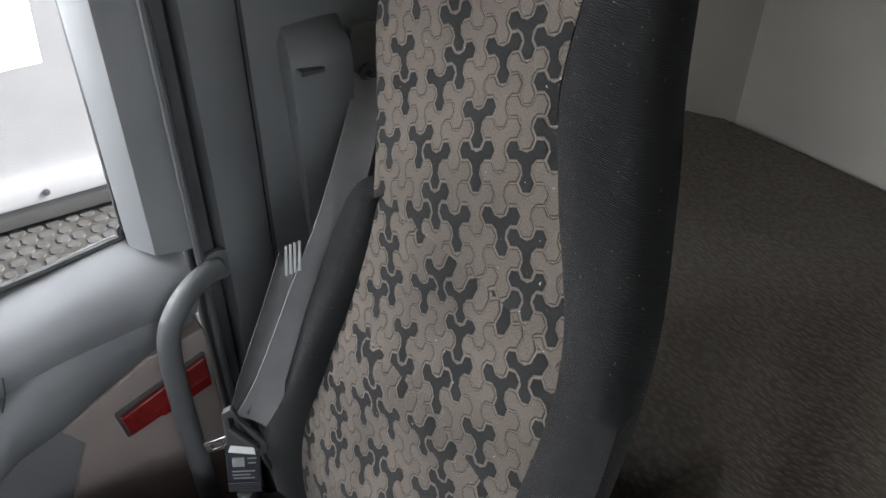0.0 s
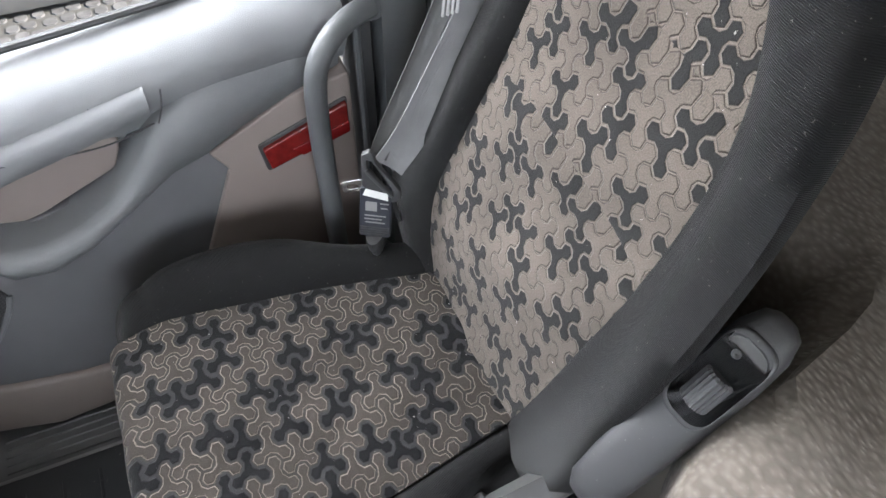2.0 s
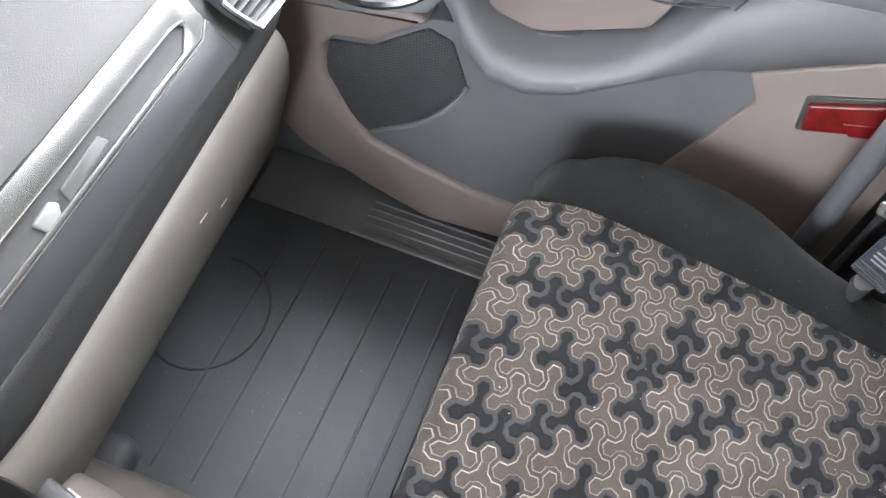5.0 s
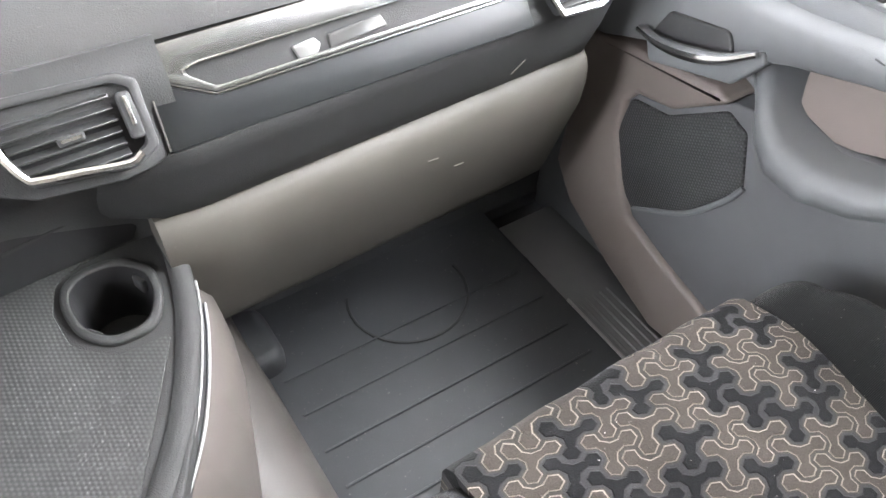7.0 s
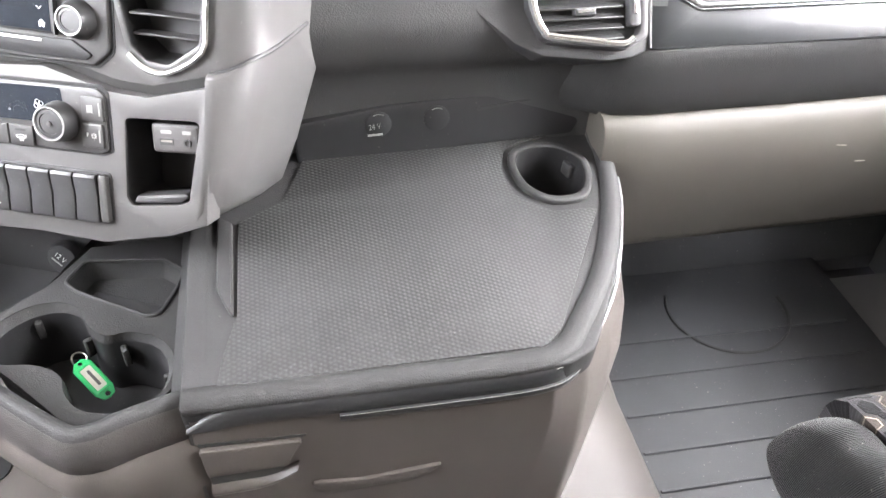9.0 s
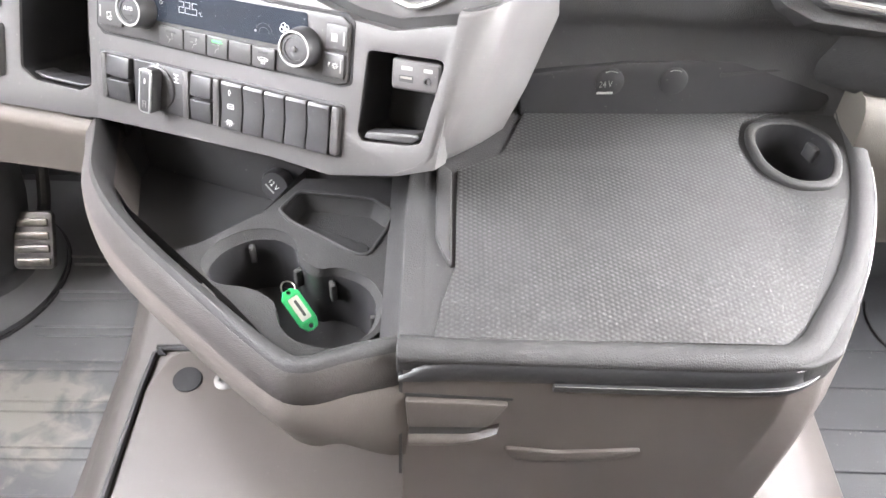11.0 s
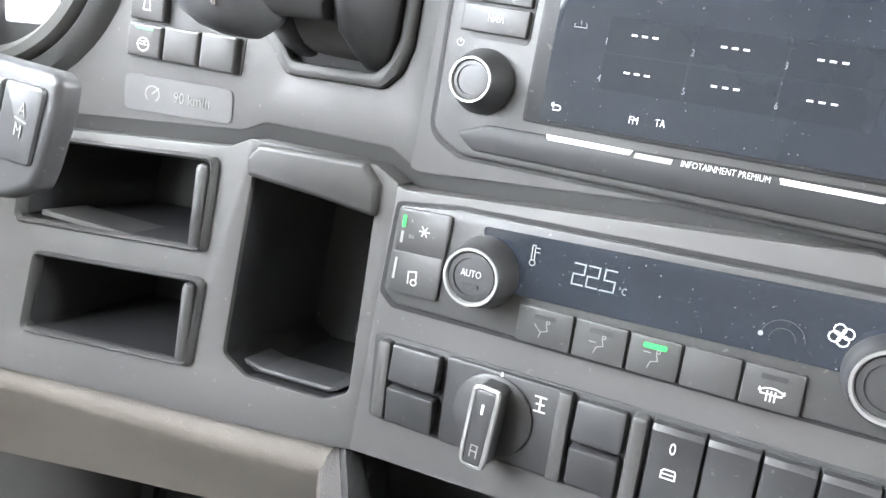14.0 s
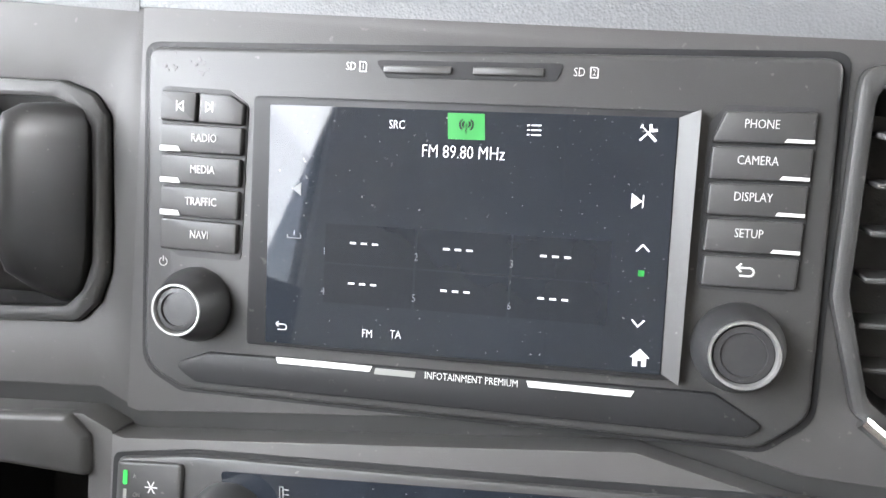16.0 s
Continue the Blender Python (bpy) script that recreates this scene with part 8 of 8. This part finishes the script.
def instruments():
    c = thing("instrument_cluster", "dark instrument cluster with pale ring gauge", "gauge")
    ctr = (-0.405, 0.005)
    m = FB @ pose(ctr[0], ctr[1], 0.0)
    part("face", lathe([(0.080, -0.01), (0.080, 0.002), (0.072, 0.004), (0.0, 0.004)], m, 48), DARKER, c)
    part("ring", lathe([(0.084, 0.0), (0.083, 0.012), (0.079, 0.014), (0.074, 0.008), (0.072, 0.002)], m, 64), SILVER, c, "pale silver ring")
    part("hood", lathe([(0.100, -0.004), (0.094, 0.006), (0.087, 0.008), (0.084, 0.0)], m, 48), SHELLM, c)
    part("lit_display", prism(rrect(0.040, -0.037, 0.036, 0.034, 0.002, 3, 6), 0.004, 0.0044, m), mat("pale_display", (0.3, 0.31, 0.32), 0.3, emit=((0.6, 0.64, 0.7), 0.10)), c, "pale lit display")
    for k in range(18):
        a = radians(-50 + k * 16)
        part("scale_mark", prism(rrect(0.062, 0, 0.008, 0.0012, 0), 0.004, 0.0043, m @ pose(0, 0, 0, 0, 0, math.degrees(a))), INK, c)
    letters("14:53", 0.0095, m @ pose(0.050, -0.037, 0.0047, 0, 0, 6), LCDW, c, name="display_digits")
    letters("7", 0.0075, m @ pose(0.056, -0.047, 0.0047, 0, 0, 6), LCDW, c, name="display_digits")


instruments()


def steering_wheel():
    w = thing("steering_wheel", "black steering wheel with grey button spoke", "steering wheel")
    m = frame_m(tuple(Vector((-0.788, -0.105, 0.6932)) - F2 * 0.008), tuple(F0), tuple(F1))
    part("spoke", prism(rpoly([(-0.10, 0.004), (-0.0433, 0.0034), (-0.0186, 0.0035), (-0.0135, 0.0010), (-0.0142, -0.0103), (-0.0209, -0.0331), (-0.0245, -0.0412), (-0.039, -0.0485), (-0.10, -0.060)], [0, 0.01, 0.005, 0.004, 0.02, 0.008, 0.01, 0.02, 0], 4), -0.003, 0.006, m, 0.004, 4), KEY, w, "dark grey button spoke")
    part("mode_key", prism(rpoly([(-0.0400, -0.0031), (-0.0189, -0.0027), (-0.0257, -0.0329), (-0.0460, -0.0334)], 0.0025, 4), 0.006, 0.0080, m, 0.0015), KEY, w, "black mode key")
    letters("A", 0.0075, m @ pose(-0.0290, -0.0125, 0.0083, 0, 0, -12), INKG, w)
    letters("M", 0.0075, m @ pose(-0.0312, -0.0205, 0.0083, 0, 0, -12), INKG, w)
    part("key_line", prism(rrect(-0.0300, -0.0164, 0.007, 0.0006, 0, 4, -12), 0.008, 0.0083, m), INKG, w)
    for y in (-0.010, -0.030):
        part("button", prism(rrect(-0.066, y, 0.026, 0.014, 0.003, 3), 0.006, 0.009, m, 0.0015), KEYG, w)
    part("pale_trim", prism(rpoly([(-0.0445, -0.0035), (-0.0412, -0.0032), (-0.0470, -0.0332), (-0.0515, -0.0335)], 0.001, 2), 0.006, 0.0085, m, 0.001), SILVER, w)
    hub = m @ pose(-0.27, -0.02, -0.03)
    part("hub", lathe([(0.072, -0.03), (0.072, 0.02), (0.06, 0.034), (0.0, 0.038)], hub, 32), SHELLM, w)
    ring = [tuple(hub @ Vector((0.225 * math.cos(a), 0.225 * math.sin(a), 0.0))) for a in [math.pi * (0.62 + 0.76 * k / 24) for k in range(25)]]
    part("rim", tube(ring, 0.016, 12, smooth=0), DARKER, w)


steering_wheel()


# ---- driver's side console and footwell ----
def cup_console():
    c = thing("cup_console", "dark console with two cup holders and a taupe outer band", "console")
    Z = 0.428
    edge = [(-0.712, -0.075), (-0.698, -0.128), (-0.655, -0.190), (-0.580, -0.262), (-0.500, -0.330), (-0.472, -0.343), (-0.440, -0.334), (-0.396, -0.322)]
    inner = [(-0.709, -0.030), (-0.707, -0.085), (-0.670, -0.135), (-0.612, -0.190), (-0.549, -0.250), (-0.500, -0.302), (-0.474, -0.313), (-0.430, -0.292), (-0.404, -0.262), (-0.393, -0.20), (-0.390, -0.08), (-0.60, -0.045)]
    cups = [(-0.588, -0.205), (-0.578, -0.178), (-0.552, -0.158), (-0.523, -0.157), (-0.503, -0.171), (-0.498, -0.192), (-0.480, -0.210), (-0.460, -0.204), (-0.430, -0.217), (-0.416, -0.242), (-0.420, -0.274), (-0.438, -0.292), (-0.463, -0.299), (-0.492, -0.290), (-0.507, -0.270), (-0.510, -0.249), (-0.534, -0.233), (-0.570, -0.230)]
    pock = rpoly([(-0.526, -0.132), (-0.510, -0.102), (-0.435, -0.110), (-0.412, -0.130), (-0.420, -0.155), (-0.434, -0.188), (-0.446, -0.188), (-0.512, -0.147)], 0.010, 4)
    cupr = chaikin(cups)
    floor_poly = [(-0.612, -0.190), (-0.549, -0.250), (-0.500, -0.302), (-0.474, -0.313), (-0.430, -0.292), (-0.404, -0.262), (-0.393, -0.20), (-0.390, -0.075), (-0.508, -0.082), (-0.540, -0.133), (-0.592, -0.180)]
    m = pose(0, 0, Z)
    part("cup_deck", prism(floor_poly, -0.012, 0.0, m, holes=[cupr, pock], tidy=False), DASHM, c)
    ins = [(-0.505 + (x + 0.505) * 0.93, -0.228 + (y + 0.228) * 0.93) for x, y in cupr]
    part("cup_chamfer", loft([[(x, y, Z - 0.001) for x, y in cupr], [(x, y, Z - 0.010) for x, y in ins]], cap=False), DASHM, c)
    part("cup_well", pocket(ins, 0.062, m, 0.93, -0.010), VOID, c, "two joined black cup wells")
    for x, y, r in ((-0.548, -0.166, -80), (-0.499, -0.196, 40), (-0.466, -0.212, -70), (-0.424, -0.250, 10)):
        part("cup_grip", prism(rrect(0, 0, 0.010, 0.006, 0.002), -0.034, -0.014, m @ pose(x, y, 0, 0, 0, r), 0.002), DASHM, c)
    part("pocket", pocket(pock, 0.020, m, 0.86, -0.001), DASHM, c)
    part("pocket_rim", tube([(x, y, Z + 0.0004) for x, y in pock + pock[:1]], 0.0022, 8, smooth=0), DASHM, c)
    part("pocket_mat", prism(rpoly([(-0.510, -0.145), (-0.500, -0.130), (-0.436, -0.160), (-0.438, -0.180)], 0.006, 3), -0.0195, -0.016, m, 0.001), DARKER, c, "ribbed black pocket mat")
    # deep open compartment on the left
    comp = [(-0.709, -0.050), (-0.707, -0.085), (-0.670, -0.135), (-0.612, -0.190), (-0.592, -0.180), (-0.540, -0.133), (-0.508, -0.066), (-0.60, -0.035), (-0.70, 0.005)]
    part("compartment", pocket(comp, 0.055, m, 0.97, 0.0), DARKER, c, "deep black open compartment")
    # padded rim: a swept roll from the tip round to the tray
    prof = [(0.014, -0.030), (0.013, -0.008), (0.0085, 0.002), (0.002, 0.0052), (-0.0035, 0.0030), (-0.0065, -0.003), (-0.0085, -0.012), (-0.0080, -0.024)]
    path = curve_pts([(x, y, 0) for x, y in [(-0.722, -0.030)] + edge], 4)
    rings, brings, flank = [], [], []
    for i, p in enumerate(path):
        d = (path[min(i + 1, len(path) - 1)] - path[max(i - 1, 0)]).normalized()
        s = Vector((-d.y, d.x, 0))
        zt = interp(i / (len(path) - 1), [(0.0, 0.470), (0.25, 0.464), (0.6, 0.462), (1.0, 0.468)])
        tip = interp(i / (len(path) - 1), [(0.0, 1.0), (0.45, 0.85), (0.72, 0.0)])
        rings.append([tuple(p + s * (a + (0.0045 * tip if a < 0 else 0.0)) + Vector((0, 0, zt + b))) for a, b in prof])
        wv = interp(i / (len(path) - 1), [(0.0, 0.062), (0.3, 0.046), (0.6, 0.044), (0.8, 0.062), (1.0, 0.110)])
        g = interp(i / (len(path) - 1), [(0.0, 0.16), (0.15, 0.35), (0.45, 0.95), (1.0, 1.1)])
        flank.append([tuple(p + s * a + Vector((0, 0, zt + b))) for a, b in ((0.006, -0.006), (-0.0056 + 0.0043 * tip, -0.0010), (-0.0076 + 0.0042 * tip, -0.0040), (-0.0106 + 0.0022 * tip, -0.0060 - 0.011 * g), (-0.0130, -0.0085 - 0.023 * g), (-0.009, -0.011 - 0.024 * g), (0.006, -0.011 - 0.024 * g))])
        top = -0.0085 - 0.023 * g
        brings.append([tuple(p + s * a + Vector((0, 0, zt + b))) for a, b in ((0.010, top), (-0.0126, top), (-0.0140, top - 0.004), (-0.0165, -0.043), (-0.0165, -0.040 - wv * 0.5), (-0.008, -0.040 - wv), (0.010, -0.045 - wv), (0.022, -0.043 - wv))])
    part("rim_flank", loft(flank), FLANKM, c, "brown charcoal flank of the rim", 60)
    part("padded_rim", loft(rings), DASHM, c, "grained charcoal padded rim", 60)
    part("outer_band", loft(brings), CUPBAND, c, "pale taupe outer band", 60)
    under = [(-0.60, -0.02), (-0.56, -0.09), (-0.48, -0.17), (-0.39, -0.22), (-0.39, -0.02)]
    part("under_body", loft([[(x, y, z) for x, y in under] for z in (0.16, 0.37)]), BEIGE, c)
    part("back_wall", loft([[(x, y, 0.36), (x, y + 0.010, 0.50), (x, y + 0.03, 0.50), (x, y + 0.03, 0.36)] for x, y in ((-0.72, 0.006), (-0.62, -0.032), (-0.53, -0.064), (-0.38, -0.075))]), DARKER, c)
    sm = frame_m((-0.538, -0.074, 0.412), (0.93, -0.36, 0), (0.1, 0.25, 1))
    part("socket_cap", lathe([(0.0170, -0.006), (0.0170, 0.003), (0.0155, 0.006), (0.0, 0.0065)], sm, 26), VOID, c, "round black socket cap")
    letters("12 V", 0.0092, sm @ pose(-0.001, 0.002, 0.0068, 0, 0, -38), INK, c)
    part("print_bar", prism(rrect(-0.002, -0.0060, 0.0130, 0.0018, 0), 0.0066, 0.0069, sm @ pose(0, 0, 0, 0, 0, -38)), INKG, c)
    # smooth shoulder between the cups and the tray
    part("shoulder", loft([[(-0.418, y, Z + 0.000), (-0.404, y, Z + 0.020), (-0.394, y, trayz(y) - 0.006), (-0.384, y, trayz(y) + 0.001), (-0.372, y, trayz(y) - 0.004), (-0.372, y, 0.40), (-0.418, y, 0.40)] for y in lin(-0.325, -0.07, 8)]), DASHM, c, "", 60)
    return c


cup_console()


def key_tag():
    k = thing("key_tag", "green plastic key tag lying in the cup holder", "key tag")
    m = frame_m((-0.497, -0.222, 0.387), (0.62, -0.60, -0.55), (0.55, 0.75, 0.15)) @ Matrix.Scale(0.72, 4)
    body = rpoly([(-0.030, -0.006), (-0.022, -0.013), (0.020, -0.013), (0.030, -0.008), (0.032, 0.0), (0.030, 0.008), (0.020, 0.013), (-0.022, 0.013), (-0.030, 0.006)], 0.004, 4)
    part("body", prism(body, -0.002, 0.002, m, 0.001, 2, holes=[arc(-0.0255, 0, 0.0028, 0, 340, 12), arc(0.0255, 0.0, 0.0032, 0, 340, 12)]), GREENTAG, k)
    part("frame", prism(rrect(-0.001, 0, 0.042, 0.024, 0.003), 0.002, 0.003, m, 0.0005, 2, holes=[rrect(-0.001, 0, 0.034, 0.015, 0.002)]), GREENTAG, k)
    part("insert", prism(rrect(-0.001, 0, 0.034, 0.015, 0.001), 0.002, 0.0024, m), PAPER, k, "pale paper insert")
    part("written_bar", prism(rrect(-0.001, 0.0005, 0.024, 0.004, 0.001), 0.0024, 0.0026, m), KEYG, k)
    ring = [tuple(m @ Vector((-0.032 + 0.009 * math.cos(a), 0.004 + 0.009 * math.sin(a), -0.001 + 0.002 * math.sin(2 * a)))) for a in [2 * math.pi * q / 24 for q in range(25)]]
    part("split_ring", tube(ring, 0.0009, 6, smooth=0), STEEL, k, "steel split ring")
    c = thing("coin", "dull coin lying in the cup holder", "coin")
    part("disc", lathe([(0.011, 0), (0.011, 0.0018), (0.009, 0.0016), (0, 0.0016)], pose(-0.548, -0.212, 0.3575, 4, 6, 0), 24), STEEL, c)


key_tag()


def driver_knee():
    k = thing("driver_knee_panel", "taupe knee panel below the dash on the driver side", "dashboard panel")
    rings, rolls = [], []
    for x, zb in ((-0.722, 0.390), (-0.735, 0.379), (-0.80, 0.376), (-0.90, 0.367), (-1.02, 0.355), (-1.30, 0.33)):
        y, zt = -0.048 + 0.24 * (-0.73 - x), 0.472 + 0.01 * (-0.73 - x)
        rings.append([(x, y + 0.01, zt - 0.004), (x, y - 0.004, zt - 0.014), (x, y - 0.004, zt - 0.026), (x, y + 0.006, zt - 0.05), (x, y + 0.014, zb), (x, y + 0.07, zb), (x, y + 0.08, zt - 0.004)])
        rolls.append((x, y + 0.004, zt - 0.002))
    part("panel", loft(rings), BEIGE, k, "taupe knee panel", 60)
    part("top_seam", tube(rolls, 0.003, 8), BLACKRUB, k)


driver_knee()


def column_boot():
    b = thing("steering_boot", "black rubber steering column boot on a round flange", "column boot")
    part("flange", lathe([(0.162, 0.0), (0.162, 0.012), (0.150, 0.020), (0.10, 0.024), (0.0, 0.024)], pose(-1.125, 0.150, 0.0), 48), STEPM, b)
    part("flange_groove", tube([(-1.125 + 0.164 * math.cos(a), 0.150 + 0.164 * math.sin(a), 0.002) for a in [2 * math.pi * q / 48 for q in range(49)]], 0.003, 6, smooth=0), BLACKRUB, b)
    rings = []
    for z, r, y, x in ((0.020, 0.120, 0.160, -1.120), (0.040, 0.105, 0.160, -1.118), (0.06, 0.112, 0.158, -1.115), (0.15, 0.120, 0.157, -1.100), (0.26, 0.108, 0.170, -1.080), (0.36, 0.088, 0.19, -1.06), (0.46, 0.07, 0.21, -1.05)):
        rings.append([(x + r * math.cos(a), y + r * 0.86 * math.sin(a), z) for a in [2 * math.pi * q / 40 for q in range(40)]])
    part("boot", loft(rings), BOOTM, b, "soft black boot", 60)
    part("lug", prism(rrect(-1.088, 0.022, 0.026, 0.045, 0.010, 4), 0.010, 0.016, I4, 0.003), BLACKRUB, b)
    part("screw", lathe([(0.0115, 0), (0.0115, 0.007), (0.0095, 0.009), (0.006, 0.009), (0.005, 0.006), (0, 0.006)], pose(-1.084, 0.030, 0.016), 20), STEEL, b, "steel torx screw")


column_boot()


def pedal(x, y, z, w, h, label):
    p = thing("pedal", label, "pedal", "driver pedals")
    m = frame_m((x, y, z), (1, 0.05, 0), (0.05, 0.55, 0.83))
    part("pad", prism(rpoly([(-w / 2, -h / 2), (w / 2, -h / 2), (w / 2 + 0.004, h / 2), (-w / 2 + 0.008, h / 2)], 0.010, 4), -0.006, 0.004, m, 0.003), DULLSTEEL, p, "worn steel pad")
    for k in range(4):
        part("tread", prism(rrect(0.002, -h / 2 + h * (k + 0.6) / 4.4, w * 0.82, h * 0.13, 0.003), 0.004, 0.008, m, 0.002), STEEL, p)
    part("arm", tube([m @ Vector((0, 0.0, -0.006)), m @ Vector((0, 0.05, -0.05)), (x, y + 0.12, z + 0.12)], 0.010, 8), DARKER, p)
    return p


pedal(-0.968, 0.130, 0.112, 0.060, 0.088, "worn steel brake pedal with ribbed tread")
pedal(-0.825, 0.135, 0.150, 0.040, 0.078, "worn steel accelerator pedal with ribbed tread")
